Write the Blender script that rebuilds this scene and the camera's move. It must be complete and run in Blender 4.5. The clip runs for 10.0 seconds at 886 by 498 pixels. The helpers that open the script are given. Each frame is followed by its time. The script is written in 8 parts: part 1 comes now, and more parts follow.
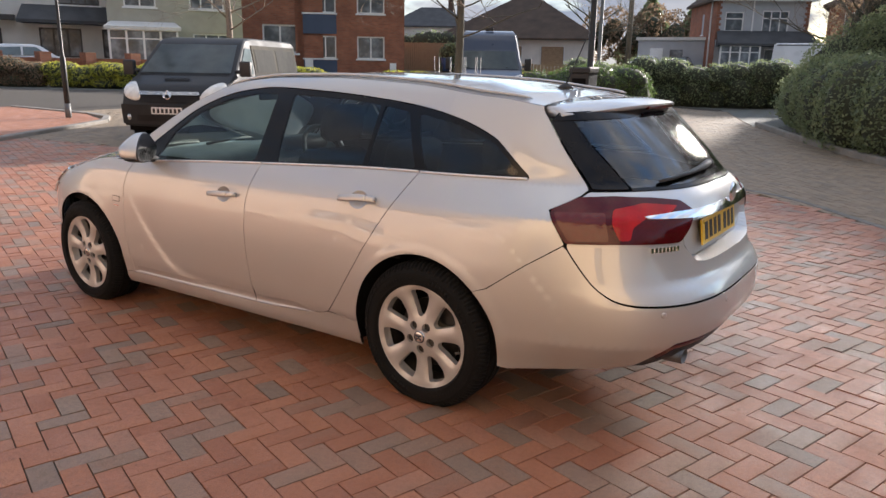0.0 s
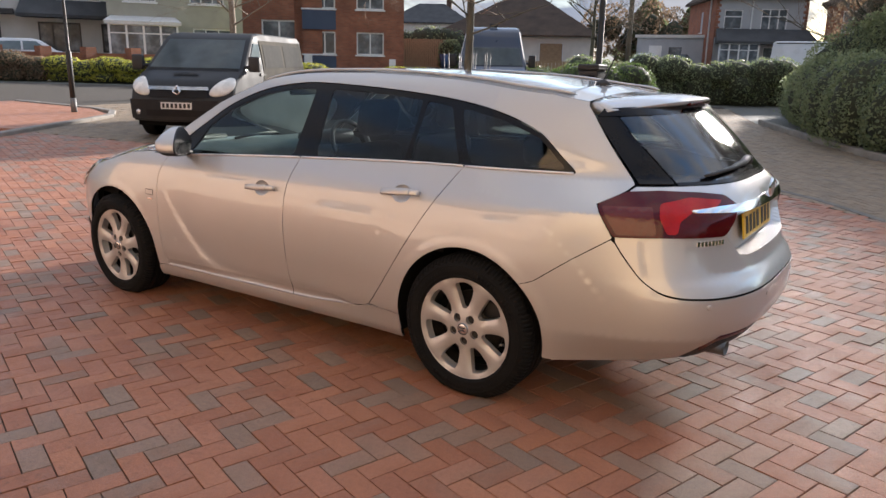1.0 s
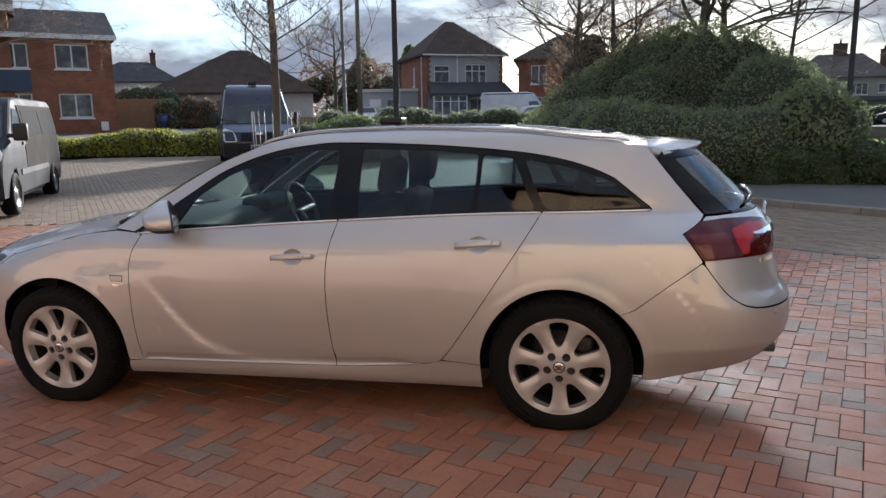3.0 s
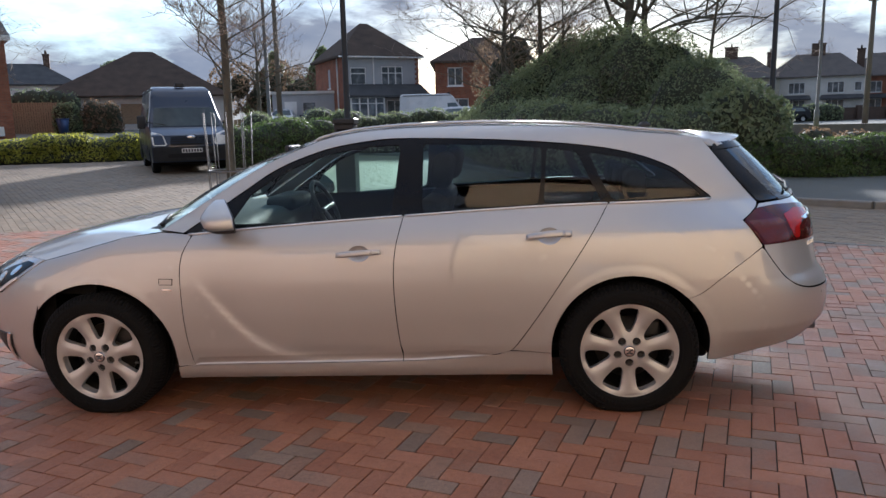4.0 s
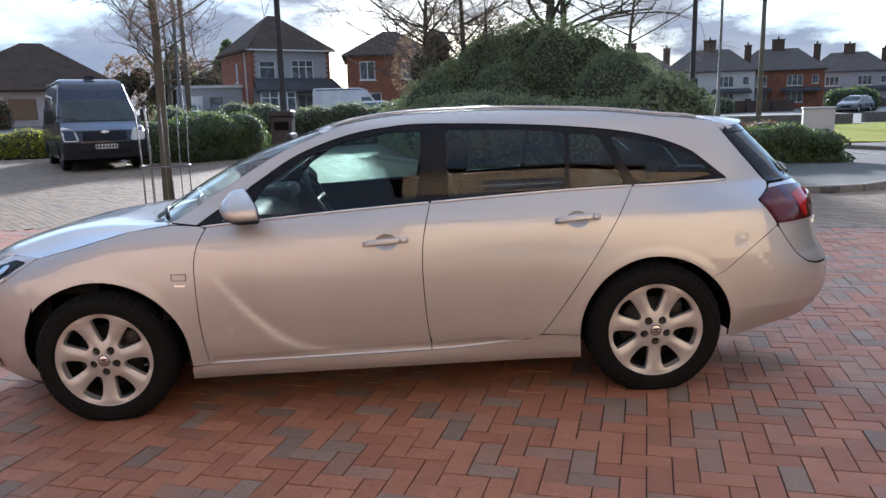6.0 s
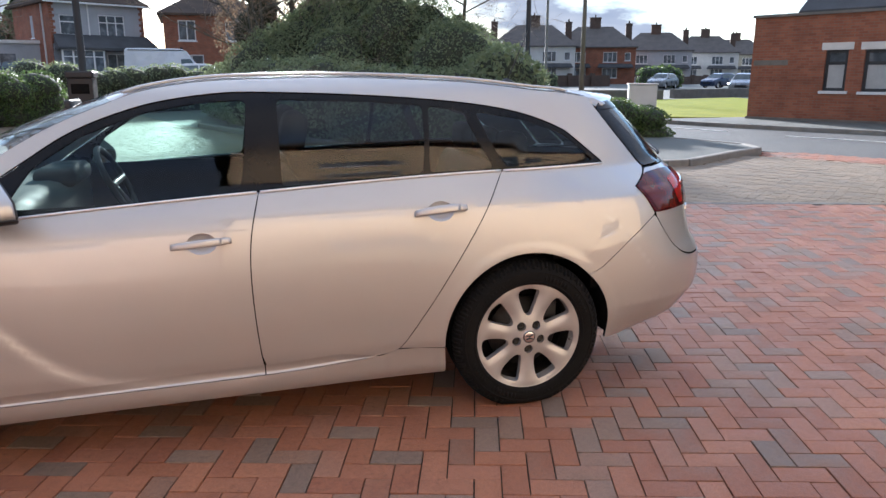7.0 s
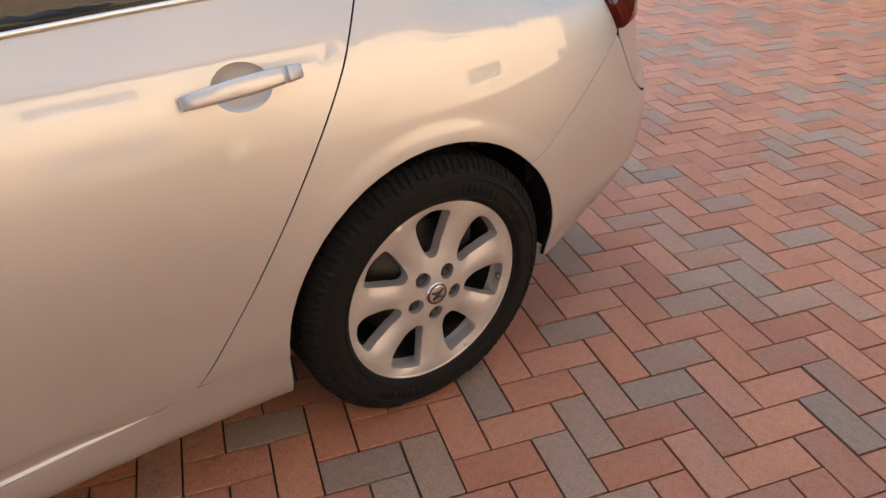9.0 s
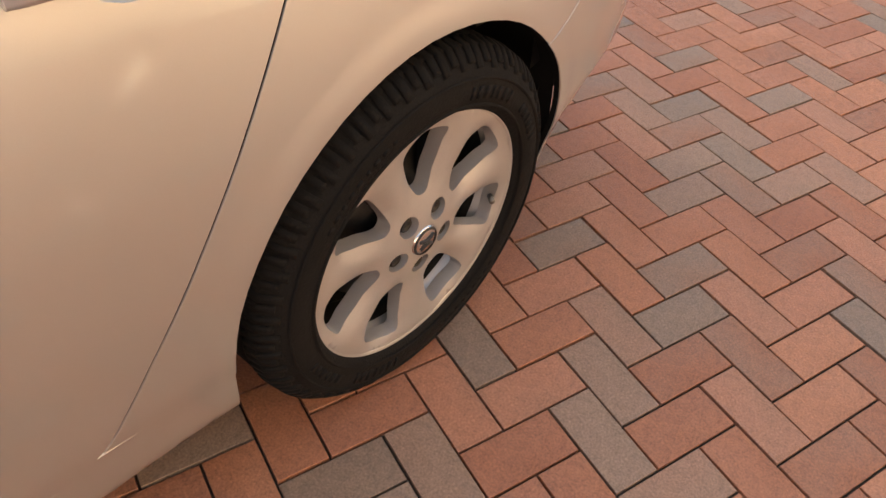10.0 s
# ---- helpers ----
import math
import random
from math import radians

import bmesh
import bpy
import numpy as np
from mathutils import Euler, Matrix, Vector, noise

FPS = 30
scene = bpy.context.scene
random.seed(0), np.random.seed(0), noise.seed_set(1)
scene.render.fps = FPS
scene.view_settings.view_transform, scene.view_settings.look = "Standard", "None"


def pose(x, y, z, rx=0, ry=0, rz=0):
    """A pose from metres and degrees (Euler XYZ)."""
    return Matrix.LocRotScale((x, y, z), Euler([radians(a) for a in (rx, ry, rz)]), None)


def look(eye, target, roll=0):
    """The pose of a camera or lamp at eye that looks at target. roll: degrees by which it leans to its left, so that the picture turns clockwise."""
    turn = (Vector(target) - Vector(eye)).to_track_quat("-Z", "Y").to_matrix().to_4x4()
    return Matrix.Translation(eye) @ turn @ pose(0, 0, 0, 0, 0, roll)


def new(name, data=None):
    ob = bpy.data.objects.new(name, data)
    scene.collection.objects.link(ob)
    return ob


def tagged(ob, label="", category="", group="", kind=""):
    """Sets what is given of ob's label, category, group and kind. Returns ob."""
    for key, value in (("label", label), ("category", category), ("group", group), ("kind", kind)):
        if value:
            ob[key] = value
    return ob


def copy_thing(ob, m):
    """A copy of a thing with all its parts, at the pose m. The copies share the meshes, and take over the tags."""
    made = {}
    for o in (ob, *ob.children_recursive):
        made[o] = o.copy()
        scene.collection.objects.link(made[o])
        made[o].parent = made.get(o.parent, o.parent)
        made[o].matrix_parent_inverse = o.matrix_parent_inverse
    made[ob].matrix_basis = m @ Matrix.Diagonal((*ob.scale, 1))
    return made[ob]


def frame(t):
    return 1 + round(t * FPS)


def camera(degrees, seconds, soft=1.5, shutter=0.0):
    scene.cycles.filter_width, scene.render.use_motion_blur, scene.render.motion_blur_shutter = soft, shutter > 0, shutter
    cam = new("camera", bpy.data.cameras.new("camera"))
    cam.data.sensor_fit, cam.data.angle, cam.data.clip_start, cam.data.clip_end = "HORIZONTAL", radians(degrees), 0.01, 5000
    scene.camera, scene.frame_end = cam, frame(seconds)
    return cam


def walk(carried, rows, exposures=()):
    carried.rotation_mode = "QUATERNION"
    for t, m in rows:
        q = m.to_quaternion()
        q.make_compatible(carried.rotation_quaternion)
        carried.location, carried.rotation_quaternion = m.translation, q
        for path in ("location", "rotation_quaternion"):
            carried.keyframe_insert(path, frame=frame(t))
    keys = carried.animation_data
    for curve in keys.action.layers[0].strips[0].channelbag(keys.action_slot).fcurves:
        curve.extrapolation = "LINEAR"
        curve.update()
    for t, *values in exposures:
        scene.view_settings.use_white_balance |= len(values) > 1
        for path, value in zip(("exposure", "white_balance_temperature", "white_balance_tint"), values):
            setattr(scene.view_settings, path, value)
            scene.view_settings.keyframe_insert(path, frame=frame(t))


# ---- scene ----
cam = camera(62.8, 10.0)
ROWS = [
    (0.0, 1.819, -2.43, 1.49, 75.81, -1.0, 35.41),
    (0.5, 1.795, -2.448, 1.49, 75.54, -1.25, 35.59),
    (1.0, 1.672, -2.596, 1.483, 75.55, -1.28, 35.12),
    (1.5, 1.368, -2.74, 1.459, 75.49, -1.27, 29.62),
    (2.0, 0.983, -2.929, 1.48, 76.36, -0.92, 23.54),
    (2.5, 0.605, -3.174, 1.498, 77.32, -0.59, 16.09),
    (3.0, 0.187, -3.31, 1.481, 79.78, 0.82, 12.56),
    (4.5, -0.869, -3.598, 1.457, 79.67, 1.17, 2.01),
    (5.0, -1.069, -3.696, 1.456, 79.52, 1.7, -0.13),
    (6.3, -1.165, -3.317, 1.418, 79.02, 1.41, -2.08),
    (6.5, -1.141, -3.195, 1.429, 78.22, 1.45, -2.58),
    (7.0, -1.145, -2.813, 1.421, 76.71, -0.09, -14.91),
    (7.5, -1.096, -2.399, 1.402, 74.23, 1.38, -21.89),
    (8.0, -1.013, -1.979, 1.392, 68.45, 1.95, -27.0),
    (8.5, -0.979, -1.546, 1.359, 63.68, -0.36, -34.63),
    (9.0, -0.84, -1.16, 1.297, 58.94, -0.36, -36.27),
    (9.5, -0.766, -0.878, 1.204, 52.93, -0.67, -39.75),
    (10.0, -0.693, -0.569, 1.151, 46.04, -4.68, -48.41),
]
walk(cam, [(t, pose(x, y, z, rx, ry, rz)) for t, x, y, z, rx, ry, rz in ROWS], exposures=[(0.0, 1.88, 6250, 13), (1.0, 1.86, 6250, 13), (2.0, 1.86, 5950, 12), (2.5, 1.70, 5900, 12), (3.0, 1.43, 5750, 12), (4.5, 1.54, 5550, 12), (5.0, 1.68, 5500, 12), (6.5, 1.84, 5450, 12), (7.5, 2.25, 5700, 11), (8.5, 2.31, 6050, 10), (9.2, 2.27, 6100, 10), (10.0, 2.46, 6700, 10)])

# ---- sky and sun: low winter sun ahead of the camera, broken cloud ----
SUN_AZ, SUN_EL = 3.1, 15.0
sun_way = Vector((math.sin(radians(SUN_AZ)) * math.cos(radians(SUN_EL)), math.cos(radians(SUN_AZ)) * math.cos(radians(SUN_EL)), math.sin(radians(SUN_EL))))
world = bpy.data.worlds.new("world")
scene.world = world
world.use_nodes = True
wn, wl = world.node_tree.nodes, world.node_tree.links
wn.clear()
w_out = wn.new("ShaderNodeOutputWorld")
w_bg = wn.new("ShaderNodeBackground")
w_bg.inputs["Strength"].default_value = 0.10
sky = wn.new("ShaderNodeTexSky")
sky.sky_type, sky.sun_disc = "NISHITA", False
sky.sun_elevation, sky.sun_rotation = radians(SUN_EL), radians(SUN_AZ)
sky.air_density, sky.dust_density, sky.ozone_density = 1.0, 0.3, 1.5
w_co = wn.new("ShaderNodeTexCoord")
w_map = wn.new("ShaderNodeMapping")
w_map.inputs["Scale"].default_value = (1.0, 1.0, 3.2)
w_no = wn.new("ShaderNodeTexNoise")
w_no.inputs["Scale"].default_value = 2.6
w_no.inputs["Detail"].default_value = 8.0
w_no.inputs["Roughness"].default_value = 0.58
w_rmp = wn.new("ShaderNodeValToRGB")
w_rmp.color_ramp.elements[0].position, w_rmp.color_ramp.elements[1].position = 0.34, 0.54
w_no2 = wn.new("ShaderNodeTexNoise")
w_no2.inputs["Scale"].default_value = 5.0
w_no2.inputs["Detail"].default_value = 6.0
w_cl = wn.new("ShaderNodeValToRGB")
w_cl.color_ramp.elements[0].position, w_cl.color_ramp.elements[1].position = 0.35, 0.68
w_cl.color_ramp.elements[0].color = (1.06, 1.2, 1.48, 1)
w_cl.color_ramp.elements[1].color = (2.3, 2.25, 2.2, 1)
w_mix = wn.new("ShaderNodeMixRGB")
wl.new(w_co.outputs["Generated"], w_map.inputs["Vector"])
wl.new(w_map.outputs["Vector"], w_no.inputs["Vector"])
wl.new(w_map.outputs["Vector"], w_no2.inputs["Vector"])
wl.new(w_no.outputs["Fac"], w_rmp.inputs["Fac"])
wl.new(w_no2.outputs["Fac"], w_cl.inputs["Fac"])
wl.new(w_rmp.outputs["Color"], w_mix.inputs["Fac"])
wl.new(sky.outputs["Color"], w_mix.inputs[1])
wl.new(w_cl.outputs["Color"], w_mix.inputs[2])
# hazy air: the sky brightens towards the sun and is dimmest opposite it
w_dot = wn.new("ShaderNodeVectorMath")
w_dot.operation = "DOT_PRODUCT"
w_dot.inputs[1].default_value = sun_way
w_rng = wn.new("ShaderNodeMapRange")
w_rng.inputs["From Min"].default_value = -1.0
w_haze = wn.new("ShaderNodeValToRGB")
for e_, (at_, level) in zip([w_haze.color_ramp.elements[0], w_haze.color_ramp.elements[1]] + [w_haze.color_ramp.elements.new(0.5) for _ in range(3)],
                            ((0.0, 0.62), (1.0, 1.9), (0.5, 0.80), (0.75, 1.15), (0.94, 1.25))):
    e_.position, e_.color = at_, (level, level, level, 1)
# thin cloud: brighter overhead than low down
w_sep = wn.new("ShaderNodeSeparateXYZ")
w_high = wn.new("ShaderNodeMapRange")
w_high.inputs["To Min"].default_value, w_high.inputs["To Max"].default_value = 0.66, 1.65
w_both = wn.new("ShaderNodeMath")
w_both.operation = "MULTIPLY"
wl.new(w_co.outputs["Generated"], w_sep.inputs[0])
wl.new(w_sep.outputs["Z"], w_high.inputs["Value"])
w_glow = wn.new("ShaderNodeMixRGB")
w_glow.blend_type = "MULTIPLY"
w_glow.inputs["Fac"].default_value = 1.0
wl.new(w_co.outputs["Generated"], w_dot.inputs[0])
wl.new(w_dot.outputs["Value"], w_rng.inputs["Value"])
wl.new(w_rng.outputs["Result"], w_haze.inputs["Fac"])
wl.new(w_mix.outputs["Color"], w_glow.inputs[1])
wl.new(w_haze.outputs["Color"], w_both.inputs[0])
wl.new(w_high.outputs["Result"], w_both.inputs[1])
wl.new(w_both.outputs[0], w_glow.inputs[2])
wl.new(w_glow.outputs["Color"], w_bg.inputs["Color"])
wl.new(w_bg.outputs["Background"], w_out.inputs["Surface"])

sun = new("sun", bpy.data.lights.new("sun", "SUN"))
sun.data.energy, sun.data.angle, sun.data.color = 3.6, radians(5.0), (1.0, 0.91, 0.80)
sun.matrix_world = look(sun_way * 60, (0, 0, 0))


# ---- materials ----
MATS = {}


def material(name, colours, rough=0.6, metal=0.0, scale=6.0, fine=60.0, bump=0.0, bump_scale=80.0, coat=0.0, spec=0.5,
             rough_var=0.1, per_piece="", detail=5.0, stretch=(1, 1, 1), piece_share=0.75, speck=0.0, thin=0.0, coat_ior=1.5):
    """A surface with a colour range, two scales of variation and fine relief. per_piece: 'object' or 'island' gives each piece its own shade."""
    if name in MATS:
        return MATS[name]
    m = bpy.data.materials.new(name)
    m.use_nodes = True
    n, l = m.node_tree.nodes, m.node_tree.links
    b = n["Principled BSDF"]
    co = n.new("ShaderNodeTexCoord")
    mp = n.new("ShaderNodeMapping")
    mp.inputs["Scale"].default_value = stretch
    l.new(co.outputs["Object"], mp.inputs["Vector"])
    big, small = n.new("ShaderNodeTexNoise"), n.new("ShaderNodeTexNoise")
    big.inputs["Scale"].default_value, small.inputs["Scale"].default_value = scale, fine
    big.inputs["Detail"].default_value, small.inputs["Detail"].default_value = detail, 3.0
    l.new(mp.outputs["Vector"], big.inputs["Vector"])
    l.new(mp.outputs["Vector"], small.inputs["Vector"])
    mix = n.new("ShaderNodeMath")
    mix.operation = "MULTIPLY_ADD"
    l.new(small.outputs["Fac"], mix.inputs[0])
    mix.inputs[1].default_value = 0.35
    l.new(big.outputs["Fac"], mix.inputs[2])
    fac = n.new("ShaderNodeMapRange")
    fac.inputs["From Min"].default_value, fac.inputs["From Max"].default_value = 0.42, 0.92
    l.new(mix.outputs[0], fac.inputs["Value"])
    ramp = n.new("ShaderNodeValToRGB")
    els = ramp.color_ramp.elements
    while len(els) < len(colours):
        els.new(0.5)
    for i, c in enumerate(colours):
        els[i].position = i / max(1, len(colours) - 1)
        els[i].color = (*c, 1)
    source = fac.outputs["Result"]
    if per_piece:
        if per_piece == "object":
            rnd = n.new("ShaderNodeObjectInfo").outputs["Random"]
        else:
            rnd = n.new("ShaderNodeNewGeometry").outputs["Random Per Island"]
        blend = n.new("ShaderNodeMix")
        blend.inputs[0].default_value = piece_share
        l.new(source, blend.inputs[2])
        l.new(rnd, blend.inputs[3])
        source = blend.outputs[0]
    l.new(source, ramp.inputs["Fac"])
    colour = ramp.outputs["Color"]
    if speck:
        # sand grains and worn spots over the colour
        sp, sr, sm = n.new("ShaderNodeTexNoise"), n.new("ShaderNodeMapRange"), n.new("ShaderNodeMixRGB")
        sp.inputs["Scale"].default_value, sp.inputs["Detail"].default_value, sp.inputs["Roughness"].default_value = 210.0, 8.0, 0.85
        l.new(mp.outputs["Vector"], sp.inputs["Vector"])
        sr.inputs["From Min"].default_value, sr.inputs["From Max"].default_value = 0.3, 0.7
        sr.inputs["To Min"].default_value, sr.inputs["To Max"].default_value = 1 - speck, 1 + speck
        l.new(sp.outputs["Fac"], sr.inputs["Value"])
        sm.blend_type = "MULTIPLY"
        sm.inputs[0].default_value = 1.0
        l.new(colour, sm.inputs[1])
        l.new(sr.outputs["Result"], sm.inputs[2])
        # soiled patches, pits and a few pale grains
        pit, pr, pm = n.new("ShaderNodeTexNoise"), n.new("ShaderNodeValToRGB"), n.new("ShaderNodeMixRGB")
        pit.inputs["Scale"].default_value, pit.inputs["Detail"].default_value, pit.inputs["Roughness"].default_value = 42.0, 7.0, 0.72
        l.new(mp.outputs["Vector"], pit.inputs["Vector"])
        for e, (at, v) in zip([pr.color_ramp.elements[0], pr.color_ramp.elements[1]] + [pr.color_ramp.elements.new(0.5) for _ in range(4)],
                              ((0.28, 0.45), (0.78, 1.9), (0.36, 0.80), (0.46, 0.94), (0.60, 1.06), (0.70, 1.16))):
            e.position, e.color = at, (v, v, v, 1)
        l.new(pit.outputs["Fac"], pr.inputs["Fac"])
        pm.blend_type = "MULTIPLY"
        pm.inputs[0].default_value = 1.0
        l.new(sm.outputs["Color"], pm.inputs[1])
        l.new(pr.outputs["Color"], pm.inputs[2])
        colour = pm.outputs["Color"]
    l.new(colour, b.inputs["Base Color"])
    if thin:
        # thin leaves let light through
        tr, ms = n.new("ShaderNodeBsdfTranslucent"), n.new("ShaderNodeMixShader")
        ms.inputs[0].default_value = thin
        l.new(colour, tr.inputs["Color"])
        l.new(b.outputs[0], ms.inputs[1])
        l.new(tr.outputs[0], ms.inputs[2])
        l.new(ms.outputs[0], n["Material Output"].inputs["Surface"])
    rr = n.new("ShaderNodeMapRange")
    rr.inputs["To Min"].default_value, rr.inputs["To Max"].default_value = max(0.0, rough - rough_var), min(1.0, rough + rough_var)
    rr.inputs["From Min"].default_value, rr.inputs["From Max"].default_value = 0.3, 0.7
    l.new(big.outputs["Fac"], rr.inputs["Value"])
    l.new(rr.outputs["Result"], b.inputs["Roughness"])
    b.inputs["Metallic"].default_value = metal
    b.inputs["Specular IOR Level"].default_value = spec
    if coat:
        b.inputs["Coat Weight"].default_value = coat
        b.inputs["Coat Roughness"].default_value = 0.02
        b.inputs["Coat IOR"].default_value = coat_ior
    if bump:
        nb, bp = n.new("ShaderNodeTexNoise"), n.new("ShaderNodeBump")
        nb.inputs["Scale"].default_value, nb.inputs["Detail"].default_value = bump_scale, 4.0
        l.new(mp.outputs["Vector"], nb.inputs["Vector"])
        bp.inputs["Strength"].default_value, bp.inputs["Distance"].default_value = bump, 0.01
        l.new(nb.outputs["Fac"], bp.inputs["Height"])
        l.new(bp.outputs["Normal"], b.inputs["Normal"])
    MATS[name] = m
    return m


def glass_material(name, tint, ior=1.7, rough=0.0):
    """A thin pane: tinted see-through with a mirror-like surface that grows towards grazing angles."""
    if name in MATS:
        return MATS[name]
    m = bpy.data.materials.new(name)
    m.use_nodes = True
    n, l = m.node_tree.nodes, m.node_tree.links
    n.clear()
    out, mix = n.new("ShaderNodeOutputMaterial"), n.new("ShaderNodeMixShader")
    tr, gl, fr = n.new("ShaderNodeBsdfTransparent"), n.new("ShaderNodeBsdfGlossy"), n.new("ShaderNodeFresnel")
    tr.inputs["Color"].default_value = (*tint, 1)
    gl.inputs["Roughness"].default_value = rough
    fr.inputs["IOR"].default_value = ior
    l.new(fr.outputs[0], mix.inputs[0])
    l.new(tr.outputs[0], mix.inputs[1])
    l.new(gl.outputs[0], mix.inputs[2])
    l.new(mix.outputs[0], out.inputs["Surface"])
    MATS[name] = m
    return m


M_SILVER = material("silver_metallic_paint", [(0.475, 0.468, 0.458), (0.51, 0.503, 0.493)], rough=0.5, metal=0.75, scale=1.5, fine=900, coat=1.0, coat_ior=1.85, rough_var=0.02, bump=0.006, bump_scale=1400)
M_ALLOY = material("painted_alloy", [(0.44, 0.43, 0.42), (0.50, 0.49, 0.48)], rough=0.40, metal=0.55, scale=14, fine=300, coat=0.5, rough_var=0.06)
M_CHROME = material("chrome", [(0.75, 0.75, 0.76), (0.82, 0.82, 0.83)], rough=0.07, metal=1.0, scale=20, fine=200, rough_var=0.03)
M_SATIN = material("satin_bright_strip", [(0.74, 0.74, 0.74), (0.82, 0.82, 0.82)], rough=0.32, metal=0.9, scale=20, fine=200, rough_var=0.04)
M_TYRE = material("tyre_rubber", [(0.0032, 0.0032, 0.0033), (0.0075, 0.0074, 0.0073)], rough=0.8, scale=9, fine=140, bump=0.25, bump_scale=260, spec=0.2)
M_BLACK = material("gloss_black_trim", [(0.005, 0.005, 0.006), (0.009, 0.009, 0.010)], spec=0.25, rough=0.14, scale=6, fine=90, rough_var=0.04)
M_PLASTIC = material("black_plastic", [(0.012, 0.012, 0.013), (0.026, 0.026, 0.027)], rough=0.55, scale=12, fine=200, bump=0.15, bump_scale=400)
M_DARK = material("dark_liner_and_joint_shade", [(0.004, 0.004, 0.004), (0.009, 0.009, 0.009)], rough=0.95, scale=8, fine=60, spec=0.1)
M_SEAT = material("dark_seat_cloth", [(0.012, 0.013, 0.015), (0.03, 0.03, 0.033)], rough=0.95, spec=0.05, scale=10, fine=350, bump=0.3, bump_scale=500)
M_DASH = material("soft_grey_dash", [(0.09, 0.095, 0.10), (0.15, 0.155, 0.16)], rough=0.6, scale=8, fine=300, bump=0.12, bump_scale=500)
M_GLASS = glass_material("clear_car_glass", (0.66, 0.83, 0.77), 1.5)
M_PRIVACY = glass_material("tinted_car_glass", (0.48, 0.59, 0.60), 1.6)
M_REARGLASS = glass_material("tailgate_glass", (0.50, 0.60, 0.58), 2.1, 0.06)
M_REDLENS = material("red_lens", [(0.26, 0.005, 0.006), (0.40, 0.008, 0.008)], rough=0.10, scale=10, fine=90, coat=0.15, spec=0.25, rough_var=0.03)
M_DARKLENS = material("smoked_red_lens", [(0.045, 0.002, 0.004), (0.075, 0.004, 0.006)], rough=0.07, scale=10, fine=90, coat=0.15, spec=0.25, rough_var=0.03)
M_YELLOW = material("yellow_plate", [(0.62, 0.40, 0.02), (0.70, 0.46, 0.03)], rough=0.35, scale=20, fine=300, coat=0.3)
M_WHITEPLATE = material("white_plate", [(0.60, 0.60, 0.58), (0.68, 0.68, 0.66)], rough=0.35, scale=20, fine=300, coat=0.3)
M_LAMP = material("clear_headlamp", [(0.45, 0.46, 0.47), (0.62, 0.63, 0.64)], rough=0.12, metal=0.5, scale=30, fine=200, coat=1.0)
M_UPWHITE = material("white_light_strip", [(0.70, 0.71, 0.72), (0.80, 0.81, 0.82)], rough=0.2, scale=20, fine=200, coat=0.5)
M_BOLT = material("dull_bolt_steel", [(0.10, 0.095, 0.09), (0.20, 0.19, 0.18)], rough=0.4, metal=0.8, scale=30, fine=200)
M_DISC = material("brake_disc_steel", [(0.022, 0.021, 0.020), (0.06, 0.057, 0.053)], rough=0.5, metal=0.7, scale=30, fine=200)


# ---- shape helpers ----
from mathutils.geometry import delaunay_2d_cdt


def part(name, bm, mat, parent, label="", smooth=True):
    """Link a bmesh as one mesh object under a thing or a part."""
    me = bpy.data.meshes.new(name)
    bm.to_mesh(me)
    bm.free()
    for p in me.polygons:
        p.use_smooth = smooth
    me.materials.append(mat)
    ob = new(name, me)
    if parent is not None:
        ob.parent = parent
    if label:
        ob["label"] = label
    return ob


def mesh_part(name, verts, faces, mat, parent, label="", normals=None, smooth=True):
    me = bpy.data.meshes.new(name)
    me.from_pydata([tuple(v) for v in verts], [], faces)
    me.materials.append(mat)
    for p in me.polygons:
        p.use_smooth = smooth
    if normals:
        me.normals_split_custom_set_from_vertices([tuple(n) for n in normals])
    ob = new(name, me)
    if parent is not None:
        ob.parent = parent
    if label:
        ob["label"] = label
    return ob


def empty(name, m=None):
    ob = new(name)
    ob.empty_display_size = 0.1
    if m is not None:
        ob.matrix_basis = m
    return ob


def inside(p, poly):
    hit = False
    j = len(poly) - 1
    for i in range(len(poly)):
        (xi, yi), (xj, yj) = poly[i], poly[j]
        if (yi > p[1]) != (yj > p[1]) and p[0] < (xj - xi) * (p[1] - yi) / (yj - yi) + xi:
            hit = not hit
        j = i
    return hit


def densify(poly, step, closed=True):
    out = []
    for i, a in enumerate(poly):
        if not closed and i == len(poly) - 1:
            return out + [a]
        b = poly[(i + 1) % len(poly)]
        k = max(1, int(math.ceil(math.hypot(b[0] - a[0], b[1] - a[1]) / step)))
        out += [(a[0] + (b[0] - a[0]) * t / k, a[1] + (b[1] - a[1]) * t / k) for t in range(k)]
    return out


def rounded(poly, r, n=4):
    """Round every corner of a closed outline with radius about r."""
    out = []
    k = len(poly)
    for i in range(k):
        p, a, b = Vector(poly[i]), Vector(poly[i - 1]), Vector(poly[(i + 1) % k])
        da, db = (a - p), (b - p)
        ra, rb = min(r, da.length * 0.45), min(r, db.length * 0.45)
        s, e = p + da.normalized() * ra, p + db.normalized() * rb
        for t in range(n + 1):
            u = t / n
            q = s * (1 - u) ** 2 + p * 2 * u * (1 - u) + e * u * u
            out.append((q.x, q.y))
    return out


